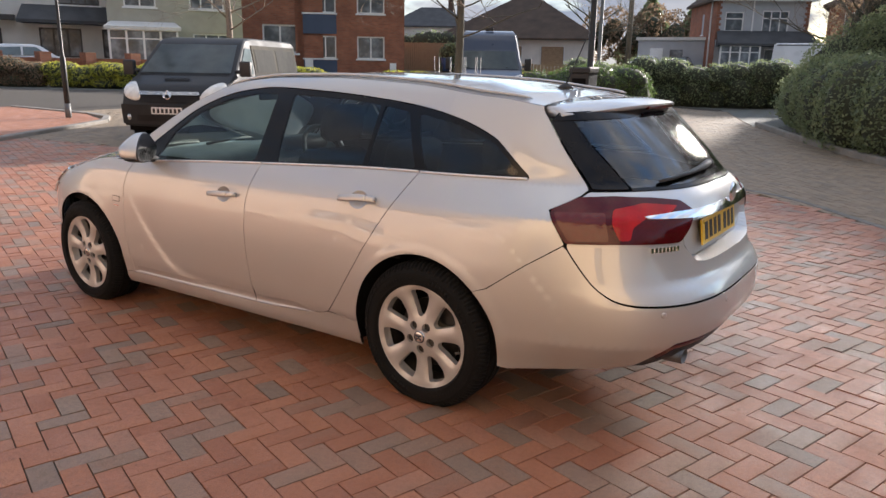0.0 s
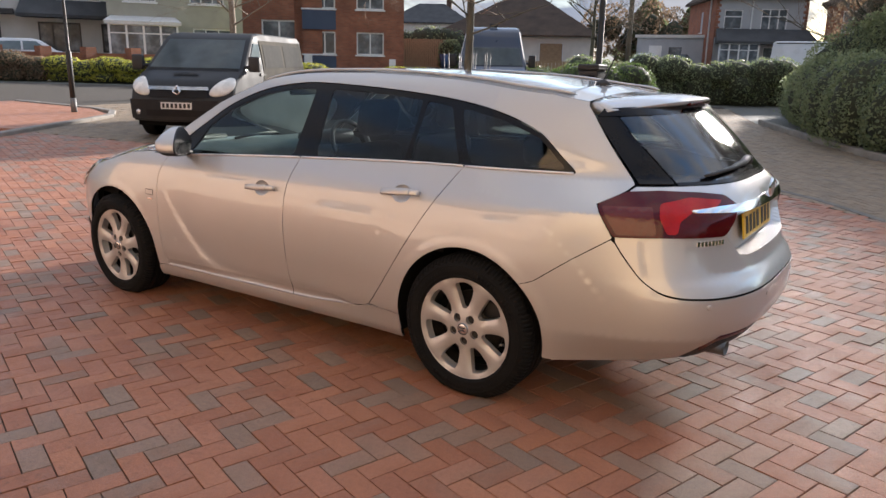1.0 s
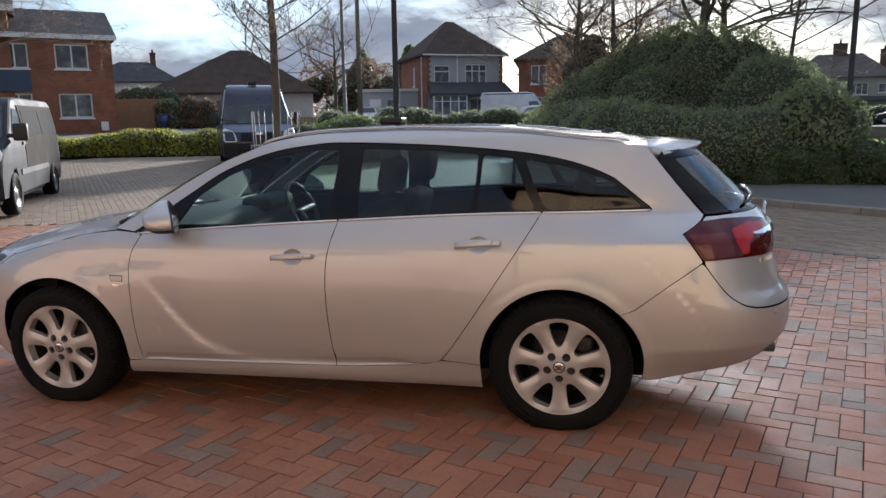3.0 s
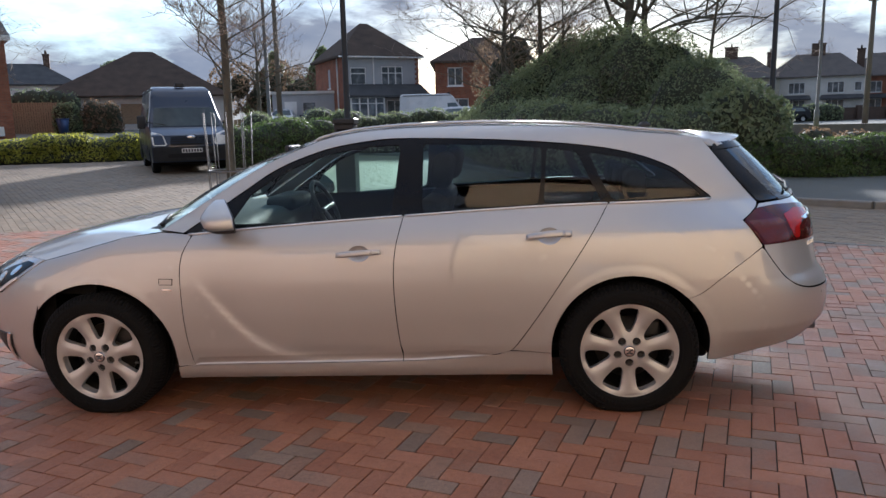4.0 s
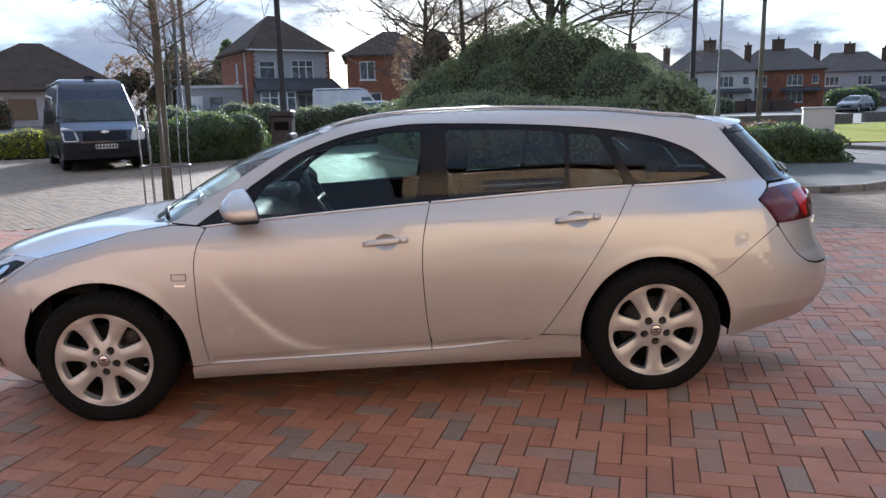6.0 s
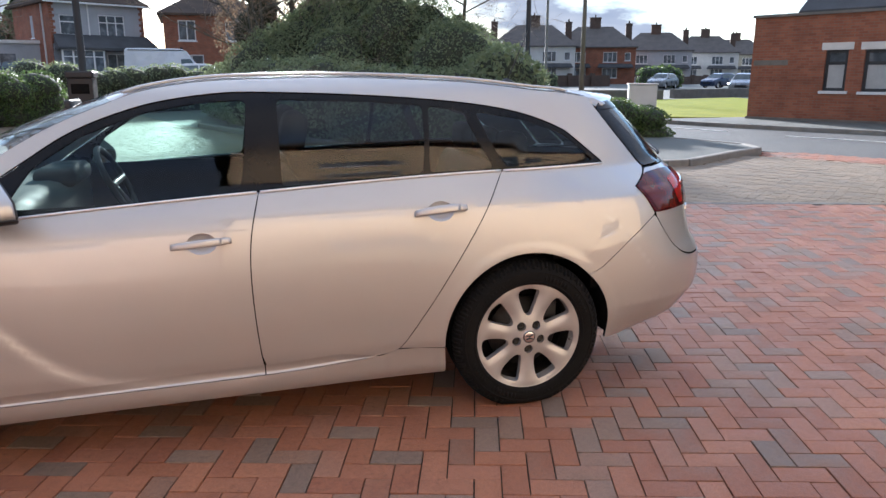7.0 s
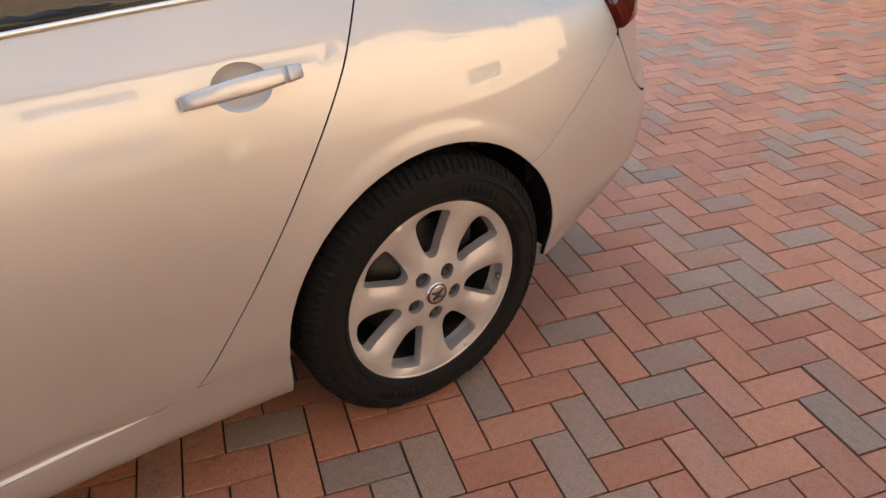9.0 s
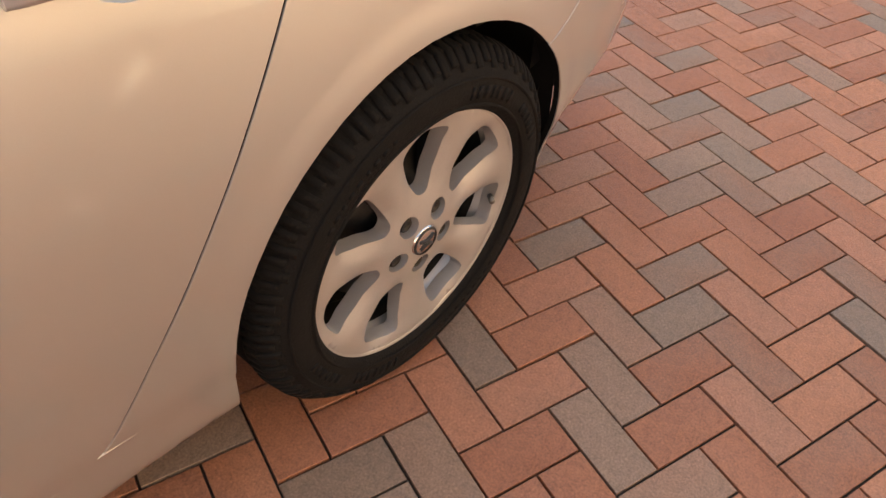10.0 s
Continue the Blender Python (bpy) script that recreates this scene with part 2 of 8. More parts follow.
def spline(points, n=6):
    """An open smooth line through points."""
    pts = [Vector(p) for p in points]
    out = []
    for i in range(len(pts) - 1):
        p0, p1, p2, p3 = pts[max(0, i - 1)], pts[i], pts[i + 1], pts[min(len(pts) - 1, i + 2)]
        for k in range(n):
            t = k / n
            q = 0.5 * ((2 * p1) + (p2 - p0) * t + (2 * p0 - 5 * p1 + 4 * p2 - p3) * t * t + (3 * p1 - p0 - 3 * p2 + p3) * t ** 3)
            out.append(tuple(q))
    out.append(tuple(pts[-1]))
    return out


def fill(outline, holes=(), step=0.04):
    """Triangles that fill a flat outline, with inner points on an even grid."""
    rings = [densify(outline, step)] + [densify(h, step) for h in holes]
    pts, edges = [], []
    for ring in rings:
        k = len(pts)
        pts += ring
        edges += [(k + i, k + (i + 1) % len(ring)) for i in range(len(ring))]
    edge_pts = np.array(pts)
    xs, zs = [p[0] for p in rings[0]], [p[1] for p in rings[0]]
    x, row = min(xs), 0
    while x < max(xs):
        z = min(zs) + (step / 2 if row % 2 else 0)
        while z < max(zs):
            if inside((x, z), rings[0]) and not any(inside((x, z), h) for h in rings[1:]):
                if np.min(np.hypot(edge_pts[:, 0] - x, edge_pts[:, 1] - z)) > step * 0.55:
                    pts.append((x, z))
            z += step
        x += step * 0.87
        row += 1
    v, _, f, *_ = delaunay_2d_cdt([Vector(p) for p in pts], edges, [], 0, 1e-6)
    v = [(p.x, p.y) for p in v]
    faces = []
    for t in f:
        c = (sum(v[i][0] for i in t) / 3, sum(v[i][1] for i in t) / 3)
        if inside(c, rings[0]) and not any(inside(c, h) for h in rings[1:]):
            a, b, d = (Vector(v[i]) for i in t)
            if (b - a).cross(d - a) < 0:
                t = t[::-1]
            faces.append(tuple(t))
    return v, faces


def tube(bm, points, r, seg=8, flat=1.0, closed=False, taper=None):
    """A round bar along points."""
    pts = [Vector(p) for p in points]
    rings = []
    for i, p in enumerate(pts):
        a = pts[i - 1] if (i or closed) else p
        b = pts[(i + 1) % len(pts)] if (i < len(pts) - 1 or closed) else p
        d = (b - a).normalized()
        up = Vector((0, 0, 1)) if abs(d.z) < 0.9 else Vector((1, 0, 0))
        u = d.cross(up).normalized()
        w = u.cross(d)
        rad = r * (taper[i] if taper else 1)
        rings.append([bm.verts.new(p + u * math.cos(k * math.tau / seg) * rad + w * math.sin(k * math.tau / seg) * rad * flat) for k in range(seg)])
    for i in range(len(rings) - (0 if closed else 1)):
        a, b = rings[i], rings[(i + 1) % len(rings)]
        for k in range(seg):
            bm.faces.new((a[k], a[(k + 1) % seg], b[(k + 1) % seg], b[k]))
    if not closed:
        bm.faces.new(rings[0][::-1])
        bm.faces.new(rings[-1])


def rbox(bm, lo, hi, r=0.01, seg=2):
    """A box with rounded edges."""
    got = bmesh.ops.create_cube(bm, size=1)["verts"]
    for v in got:
        v.co = Vector(((lo[i] + hi[i]) / 2 + v.co[i] * (hi[i] - lo[i])) for i in range(3))
    es = list({e for v in got for e in v.link_edges})
    if r > 0:
        bmesh.ops.bevel(bm, geom=es, offset=r, segments=seg, affect="EDGES", profile=0.5)
    return bm


def lathe(bm, profile, seg=48, axis_y=True, centre=(0, 0, 0), close=False):
    """Turn a profile of (radius, along) round the y axis."""
    rings = []
    for r, a in profile:
        rings.append([bm.verts.new((centre[0] + r * math.cos(k * math.tau / seg), centre[1] + a, centre[2] + r * math.sin(k * math.tau / seg))) for k in range(seg)])
    for a, b in zip(rings, rings[1:] + ([rings[0]] if close else [])):
        for k in range(seg):
            bm.faces.new((a[k], a[(k + 1) % seg], b[(k + 1) % seg], b[k]))
    return rings




# ---- ground: the drive falls gently away from the road, the land beyond rises ----
def smooth(a, b, x):
    t = min(1.0, max(0.0, (x - a) / (b - a)))
    return t * t * (3 - 2 * t)


def gz(x, y):
    near = 0.0201 * min(x, 6.0) * (1 - smooth(3.0, 7.0, -x))
    r = math.hypot(x, y)
    left = 0.02 * max(0.0, r - 5.0)
    right = 0.006 * max(0.0, r - 26.0)
    k = smooth(1.0, 9.0, x)
    return near + (left * (1 - k) + right * k) * (1.0 if y > 0 else 0.3)


def brick_wall_material(name, colours, mortar, scale=1.0, rough=0.85):
    """Coursed brickwork at true size, upright on walls that face x or y."""
    if name in MATS:
        return MATS[name]
    m = bpy.data.materials.new(name)
    m.use_nodes = True
    n, l = m.node_tree.nodes, m.node_tree.links
    b = n["Principled BSDF"]
    co, sep, add, com = n.new("ShaderNodeTexCoord"), n.new("ShaderNodeSeparateXYZ"), n.new("ShaderNodeMath"), n.new("ShaderNodeCombineXYZ")
    l.new(co.outputs["Object"], sep.inputs[0])
    l.new(sep.outputs["X"], add.inputs[0])
    l.new(sep.outputs["Y"], add.inputs[1])
    l.new(add.outputs[0], com.inputs["X"])
    l.new(sep.outputs["Z"], com.inputs["Y"])
    bt = n.new("ShaderNodeTexBrick")
    bt.inputs["Scale"].default_value = 1.0
    bt.inputs["Brick Width"].default_value, bt.inputs["Row Height"].default_value = 0.225 * scale, 0.075 * scale
    bt.inputs["Mortar Size"].default_value = 0.006
    bt.inputs["Color1"].default_value, bt.inputs["Color2"].default_value, bt.inputs["Mortar"].default_value = (*colours[0], 1), (*colours[1], 1), (*mortar, 1)
    l.new(com.outputs[0], bt.inputs["Vector"])
    no = n.new("ShaderNodeTexNoise")
    no.inputs["Scale"].default_value, no.inputs["Detail"].default_value = 1.3, 8.0
    l.new(co.outputs["Object"], no.inputs["Vector"])
    mx = n.new("ShaderNodeMixRGB")
    mx.blend_type = "MULTIPLY"
    mx.inputs[0].default_value = 0.7
    rp = n.new("ShaderNodeValToRGB")
    rp.color_ramp.elements[0].position, rp.color_ramp.elements[1].position = 0.3, 0.7
    rp.color_ramp.elements[0].color, rp.color_ramp.elements[1].color = (0.6, 0.57, 0.55, 1), (1.15, 1.1, 1.05, 1)
    l.new(no.outputs["Fac"], rp.inputs["Fac"])
    l.new(bt.outputs["Color"], mx.inputs[1])
    l.new(rp.outputs["Color"], mx.inputs[2])
    l.new(mx.outputs["Color"], b.inputs["Base Color"])
    bp = n.new("ShaderNodeBump")
    bp.inputs["Strength"].default_value, bp.inputs["Distance"].default_value = 0.5, 0.008
    bp.invert = True
    l.new(bt.outputs["Fac"], bp.inputs["Height"])
    l.new(bp.outputs["Normal"], b.inputs["Normal"])
    b.inputs["Roughness"].default_value = rough
    MATS[name] = m
    return m


PAVER_RED = [(0.178, 0.127, 0.095), (0.235, 0.155, 0.108), (0.290, 0.112, 0.058), (0.365, 0.150, 0.077), (0.280, 0.104, 0.054), (0.385, 0.165, 0.088), (0.310, 0.124, 0.067), (0.375, 0.158, 0.088), (0.265, 0.158, 0.106), (0.245, 0.180, 0.133)]
M_PAVER = material("red_block_paver", PAVER_RED, rough=0.55, scale=5, fine=220, bump=0.32, bump_scale=620, per_piece="object", rough_var=0.12, piece_share=0.94, speck=0.62, spec=0.55)
M_PAVER_I = material("red_block_pavers_joined", PAVER_RED, rough=0.55, scale=5, fine=220, bump=0.32, bump_scale=620, per_piece="island", rough_var=0.12, piece_share=0.94, speck=0.62, spec=0.55)
M_GREY_I = material("grey_block_pavers_joined", [(0.172, 0.138, 0.102), (0.218, 0.174, 0.126), (0.252, 0.198, 0.140), (0.282, 0.217, 0.153), (0.222, 0.174, 0.127)], rough=0.7, scale=3, fine=200, bump=0.3, bump_scale=300, per_piece="island", rough_var=0.1, piece_share=0.6, speck=0.3, spec=0.25)
M_BORDER = material("dark_grey_border_block", [(0.10, 0.095, 0.085), (0.19, 0.175, 0.15)], rough=0.7, scale=3, fine=200, bump=0.3, bump_scale=300, per_piece="object", speck=0.3)
M_SAND = material("joint_sand", [(0.030, 0.024, 0.018), (0.065, 0.052, 0.040)], rough=0.95, scale=8, fine=300, bump=0.4, bump_scale=500)
M_TARMAC = material("tarmac", [(0.060, 0.060, 0.057), (0.098, 0.096, 0.089)], rough=0.75, scale=1.2, fine=180, bump=0.5, bump_scale=350)
M_FOOTWAY = material("footway_tarmac", [(0.088, 0.092, 0.080), (0.14, 0.142, 0.125)], rough=0.8, scale=1.5, fine=180, bump=0.5, bump_scale=350)
M_KERB = material("concrete_kerb", [(0.18, 0.165, 0.145), (0.31, 0.285, 0.25)], rough=0.85, scale=4, fine=120, bump=0.4, bump_scale=200)
M_GRASS = material("mown_grass", [(0.15, 0.175, 0.008), (0.21, 0.23, 0.014), (0.27, 0.27, 0.028)], spec=0.08, rough=0.9, scale=2.0, fine=60, bump=0.6, bump_scale=120)
M_WHITELINE = material("worn_white_paint", [(0.42, 0.42, 0.40), (0.62, 0.62, 0.60)], rough=0.7, scale=8, fine=90)

# the one sheet that reaches the horizon
gx = sorted(set([-600, -400, -250, -160, -110, -80, -60, -45, -34, -26] + list(np.arange(-20, 20.1, 1.0)) + [26, 34, 45, 60, 80, 110, 160, 250, 400, 600]))
verts = [(x, y, gz(x, y) - 0.055) for y in gx for x in gx]
k = len(gx)
faces = [(j * k + i, j * k + i + 1, (j + 1) * k + i + 1, (j + 1) * k + i) for j in range(k - 1) for i in range(k - 1)]
ground = mesh_part("ground", verts, faces, M_FOOTWAY, None)
tagged(ground, "dark tarmac ground of the estate and streets", "ground", kind="structure")


def zone(name, outline, up, mat, label, category, step=1.0, depth=0.08):
    """A paved or planted area that follows the ground, with an edge all round."""
    flat, tris = fill(outline, (), step)
    v3 = [(x, y, gz(x, y) + up) for x, y in flat]
    fs = [tuple(t) for t in tris]
    used = set()
    for t in tris:
        used |= {(t[0], t[1]), (t[1], t[2]), (t[2], t[0])}
    base = len(v3)
    v3 += [(x, y, gz(x, y) + up - depth) for x, y in flat]
    fs += [(a, a + base, b + base, b) for a, b in used if (b, a) not in used]
    ob = mesh_part(name, v3, fs, mat, None, smooth=False)
    return tagged(ob, label, category, kind="structure")


def kerb_line(name, points, width=0.125, height=0.10, up=0.0, label="concrete kerb edging", length=0.9, mat=None, piece="kerb_stone"):
    """A run of separate kerb stones."""
    run = empty(name)
    tagged(run, label, "kerb", kind="structure")
    pts = [Vector(p) for p in spline(points, 8)]
    d = [0.0]
    for a, b in zip(pts, pts[1:]):
        d.append(d[-1] + (b - a).length)
    n = max(1, int(d[-1] / length))

    def at(s):
        i = min(max(int(np.searchsorted(d, s)) - 1, 0), len(pts) - 2)
        t = (s - d[i]) / max(1e-6, d[i + 1] - d[i])
        return pts[i].lerp(pts[i + 1], t)
    for i in range(n):
        s0, s1 = d[-1] * i / n + 0.004, d[-1] * (i + 1) / n - 0.004
        a, b = at(s0), at(s1)
        t = (b - a).normalized()
        nn = Vector((-t.y, t.x)) * width / 2
        za, zb = gz(a.x, a.y) + up, gz(b.x, b.y) + up
        c = min(0.015, height + 0.002)
        vs = []
        for p, z in ((a, za), (b, zb)):
            for k_, (f, h) in enumerate(((-1, -0.15), (-1, height - c), (-1 + 2 * c / width, height), (1 - 2 * c / width, height), (1, height - c), (1, -0.15))):
                vs.append((p.x + nn.x * f, p.y + nn.y * f, z + h))
        fs = [(j, j + 1, j + 7, j + 6) for j in range(5)] + [(5, 4, 3, 2, 1, 0), (6, 7, 8, 9, 10, 11)]
        mesh_part(piece, vs, [f[::-1] for f in fs], mat or M_KERB, run, smooth=False)
    return run


RED = [(-15, 3.0), (-12.0, 3.55), (-9.0, 4.4), (-7.0, 5.7), (-4.0, 6.9), (-0.4, 7.2), (1.5, 5.5), (2.9, 4.45), (3.8, 4.0), (5.8, 3.1), (7.0, 1.8), (7.6, -1.0), (7.6, -8.4), (-15, -8.4)]
GREY = [(-15, 3.0), (-12.0, 3.55), (-9.0, 4.4), (-7.0, 5.7), (-4.0, 6.9), (-0.4, 7.2), (1.5, 5.5), (2.9, 4.45), (3.8, 4.0), (5.8, 3.1), (7.0, 1.8), (10.2, 2.6), (8.75, 5.65), (7.3, 7.75), (6.75, 7.65), (5.5, 6.85), (4.7, 6.65), (3.9, 7.1), (2.0, 8.9), (0.6, 10.9), (-0.9, 13.6), (-2.4, 16.6), (-4.6, 22.0), (-6.2, 21.6), (-9, 20.6), (-12.0, 19.0), (-16, 17.2), (-22, 14.0), (-27, 9.5), (-30, 4)]
pavement = zone("pavement", RED, -0.011, M_SAND, "red herringbone block paving of the parking court", "paving")
road = zone("road", GREY, -0.024, M_SAND, "grey-brown block paved access road", "road")

kerb_line("paving_border", RED[4:11], 0.10, 0.003, 0.0, "course of dark grey blocks edging the red paving", 0.2, M_BORDER, "border_block")

# the public road, its footways and the verge beyond
zone("road_public", [(12.0, 1.5), (9.5, 6.3), (8.4, 8.1), (7.85, 8.7), (6.9, 11.5), (4.5, 22), (-2, 50), (5, 52), (9.4, 22), (10.95, 16.0), (13.65, 10.5), (17.2, 3.4), (22, -6), (17, -9)], -0.012, M_TARMAC, "dark tarmac public road", "road")
zone("footway", [(2.0, 8.95), (3.9, 7.14), (4.7, 6.7), (5.5, 6.9), (6.7, 7.7), (7.6, 8.25), (7.9, 8.7), (7.6, 9.7), (7.0, 11.2), (4.6, 21.5), (0.3, 21.5), (-1.6, 15.6), (-0.6, 13.4), (0.7, 10.95)], 0.085, M_FOOTWAY, "tarmac footway", "footway")
kerb_line("kerb", [(-2.3, 16.7), (-0.8, 13.6), (0.65, 11.0), (2.0, 8.95), (3.9, 7.15), (4.7, 6.72), (5.5, 6.92), (6.7, 7.72), (7.6, 8.25), (7.9, 8.7), (7.6, 9.7), (7.0, 11.2), (5.9, 15.5), (4.6, 21.5)])
zone("footway", [(11.05, 16.0), (13.75, 10.55), (17.3, 3.5), (22.1, -5.9), (24.0, -4.5), (14.2, 17.4), (10.8, 17.3)], 0.09, M_FOOTWAY, "tarmac footway beside the brick building", "footway")
kerb_line("kerb", [(9.0, 24.0), (10.95, 16.0), (13.65, 10.5), (17.2, 3.4), (22.0, -6.0)])
zone("lawn", [(10.6, 19.5), (14.0, 17.8), (24, 18.2), (27, 35.5), (21, 33.6), (14, 35.0), (7.4, 36.0), (8.0, 28)], 0.06, M_GRASS, "sunlit mown grass verge", "grass")
zone("lawn", [(-12.6, 21.2), (-16, 19.8), (-24.5, 15.4), (-30, 22.5), (-27.6, 27.0), (-23.4, 30.6), (-20, 27)], 0.05, M_GRASS, "green lawn in front of the flats", "grass")
for x0, y0, x1, y1 in ((12.08, 8.85, 10.9, 11.5), (10.45, 13.1, 9.9, 14.7), (8.6, 17.8, 7.9, 20.4), (14.6, 3.2, 13.4, 6.0)):
    zone("lane_mark", [(x0 - 0.05, y0), (x0 + 0.05, y0), (x1 + 0.05, y1), (x1 - 0.05, y1)], 0.002, M_WHITELINE, "worn white lane dash", "road marking", 0.8, 0.02)


def brick_cells(angle, origin, xr, yr, kind):
    """Centres and turns of pavers over a rectangle: herringbone or stretcher courses."""
    w = 0.1
    ca, sa = math.cos(angle), math.sin(angle)
    out = []
    reach = int(max(abs(v) for v in (*xr, *yr)) * 1.5 / w) + 4
    for i in range(-reach, reach):
        for j in range(-reach, reach):
            if kind == "herringbone":
                c = (i - j) % 4
                if c == 0:
                    u, v, t = (i + 1) * w, (j + 0.5) * w, 0
                elif c == 3:
                    u, v, t = (i + 0.5) * w, (j + 1) * w, 1
                else:
                    continue
            else:
                if i % 2:
                    continue
                u, v, t = (i + 1 + (j % 2)) * w, (j + 0.5) * w, 0
            x, y = origin[0] + u * ca - v * sa, origin[1] + u * sa + v * ca
            if xr[0] < x < xr[1] and yr[0] < y < yr[1]:
                out.append((x, y, angle + (math.pi / 2 if t else 0)))
    return out


def paver_mesh(L=0.2, W=0.1, joint=0.0050, bevel=0.0010, h=0.028):
    a, b = L / 2 - joint / 2, W / 2 - joint / 2
    low = [(-a, -b, -h), (a, -b, -h), (a, b, -h), (-a, b, -h)]
    mid = [(x, y, -bevel) for x, y, _ in low]
    top = [(x - math.copysign(bevel, x), y - math.copysign(bevel, y), 0.0) for x, y, _ in low]
    f = [(8, 9, 10, 11)]
    for o in (0, 4):
        f += [(o + i, o + (i + 1) % 4, o + 4 + (i + 1) % 4, o + 4 + i) for i in range(4)]
    return low + mid + top, f


PV, PF = paver_mesh()


def joined_pavers(name, cells, mat, label, parent):
    rng = random.Random(7)
    vs, fs = [], []
    for x, y, a in cells:
        ca, sa = math.cos(a), math.sin(a)
        k = len(vs)
        dz, tx, ty = rng.uniform(-0.0022, 0.0018), rng.uniform(-0.012, 0.012), rng.uniform(-0.02, 0.02)
        for px_, py_, pz_ in PV:
            X, Y = x + px_ * ca - py_ * sa, y + px_ * sa + py_ * ca
            vs.append((X, Y, gz(X, Y) + pz_ + dz + tx * px_ + ty * py_))
        fs += [tuple(k + i for i in f) for f in PF]
    ob = mesh_part(name, vs, fs, mat, parent, label, smooth=False)
    return tagged(ob, kind="stuff")


PAVER_ORIGIN = (0.245, -0.426)


def near_stretch(x, y):
    return -0.5 < x < 1.55 and -1.62 < y < 0.55


# ---- the estate car: one smooth body surface, cut into panels ----
# Car frame: x to the tail (rear hub at 0), v = half-width from the centre line, z up from the ground.
YC = 0.90
HUB_Z = 0.318


def curve(pairs):
    """A smooth curve through (key, value) pairs, without overshoot."""
    xs = np.array([p[0] for p in pairs], float)
    ys = np.array([p[1] for p in pairs], float)
    h = np.diff(xs)
    d = np.diff(ys) / h
    m = np.zeros(len(xs))
    m[0], m[-1] = d[0], d[-1]
    for i in range(1, len(xs) - 1):
        if d[i - 1] * d[i] > 0:
            m[i] = 2 * d[i - 1] * d[i] / (d[i - 1] + d[i])

    def value(x):
        x = min(max(x, xs[0]), xs[-1])
        i = min(int(np.searchsorted(xs, x, "right")) - 1, len(h) - 1)
        t = (x - xs[i]) / h[i]
        return ((1 + 2 * t) * (1 - t) ** 2 * ys[i] + t * (1 - t) ** 2 * h[i] * m[i]
                + t * t * (3 - 2 * t) * ys[i + 1] + t * t * (t - 1) * h[i] * m[i + 1])
    return value


half_width = curve([(0.12, 0.80), (0.17, 0.848), (0.22, 0.876), (0.27, 0.884), (0.30, 0.8875), (0.33, 0.893), (0.355, 0.897), (0.42, 0.9015),
                    (0.54, 0.909), (0.62, 0.910), (0.66, 0.9092), (0.70, 0.9068), (0.75, 0.9018), (0.80, 0.8946), (0.85, 0.8841), (0.89, 0.8715), (0.93, 0.8523),
                    (0.97, 0.8285), (1.0, 0.810), (1.035, 0.789), (1.10, 0.765), (1.25, 0.700), (1.35, 0.650), (1.40, 0.615), (1.44, 0.57), (1.47, 0.52)])
tail_x = curve([(0.16, 0.98), (0.25, 1.05), (0.35, 1.10), (0.48, 1.134), (0.56, 1.134), (0.61, 1.115), (0.66, 1.082), (0.75, 1.066), (0.85, 1.054),
                (0.95, 1.018), (1.02, 0.955), (1.10, 0.885), (1.20, 0.785), (1.30, 0.675), (1.36, 0.60), (1.45, 0.50)])
nose_x = curve([(0.14, -3.48), (0.22, -3.60), (0.35, -3.69), (0.55, -3.72), (0.70, -3.67), (0.80, -3.51), (0.90, -3.2), (1.0, -2.95)])
X_REAR, X_FRONT = 0.25, -2.55


def corner(n, a, b):
    """A rounded plan corner: running length and the two shares along it."""
    phi = math.pi / 2 * (0.5 - 0.5 * np.cos(math.pi * np.linspace(0, 1, 4000)))
    phi[0], phi[-1] = 0.0, math.pi / 2
    u, w = np.sin(phi) ** (2 / n), np.cos(phi) ** (2 / n)
    run = np.concatenate([[0], np.cumsum(np.hypot(np.diff(u) * a, np.diff(w) * b))])
    return run, u, w


REAR = corner(3.15, 0.79, 0.88)
FRONT = corner(2.7, 1.16, 0.90)
S_REAR = X_REAR + REAR[0][-1]
S_FRONT = X_FRONT - FRONT[0][-1]


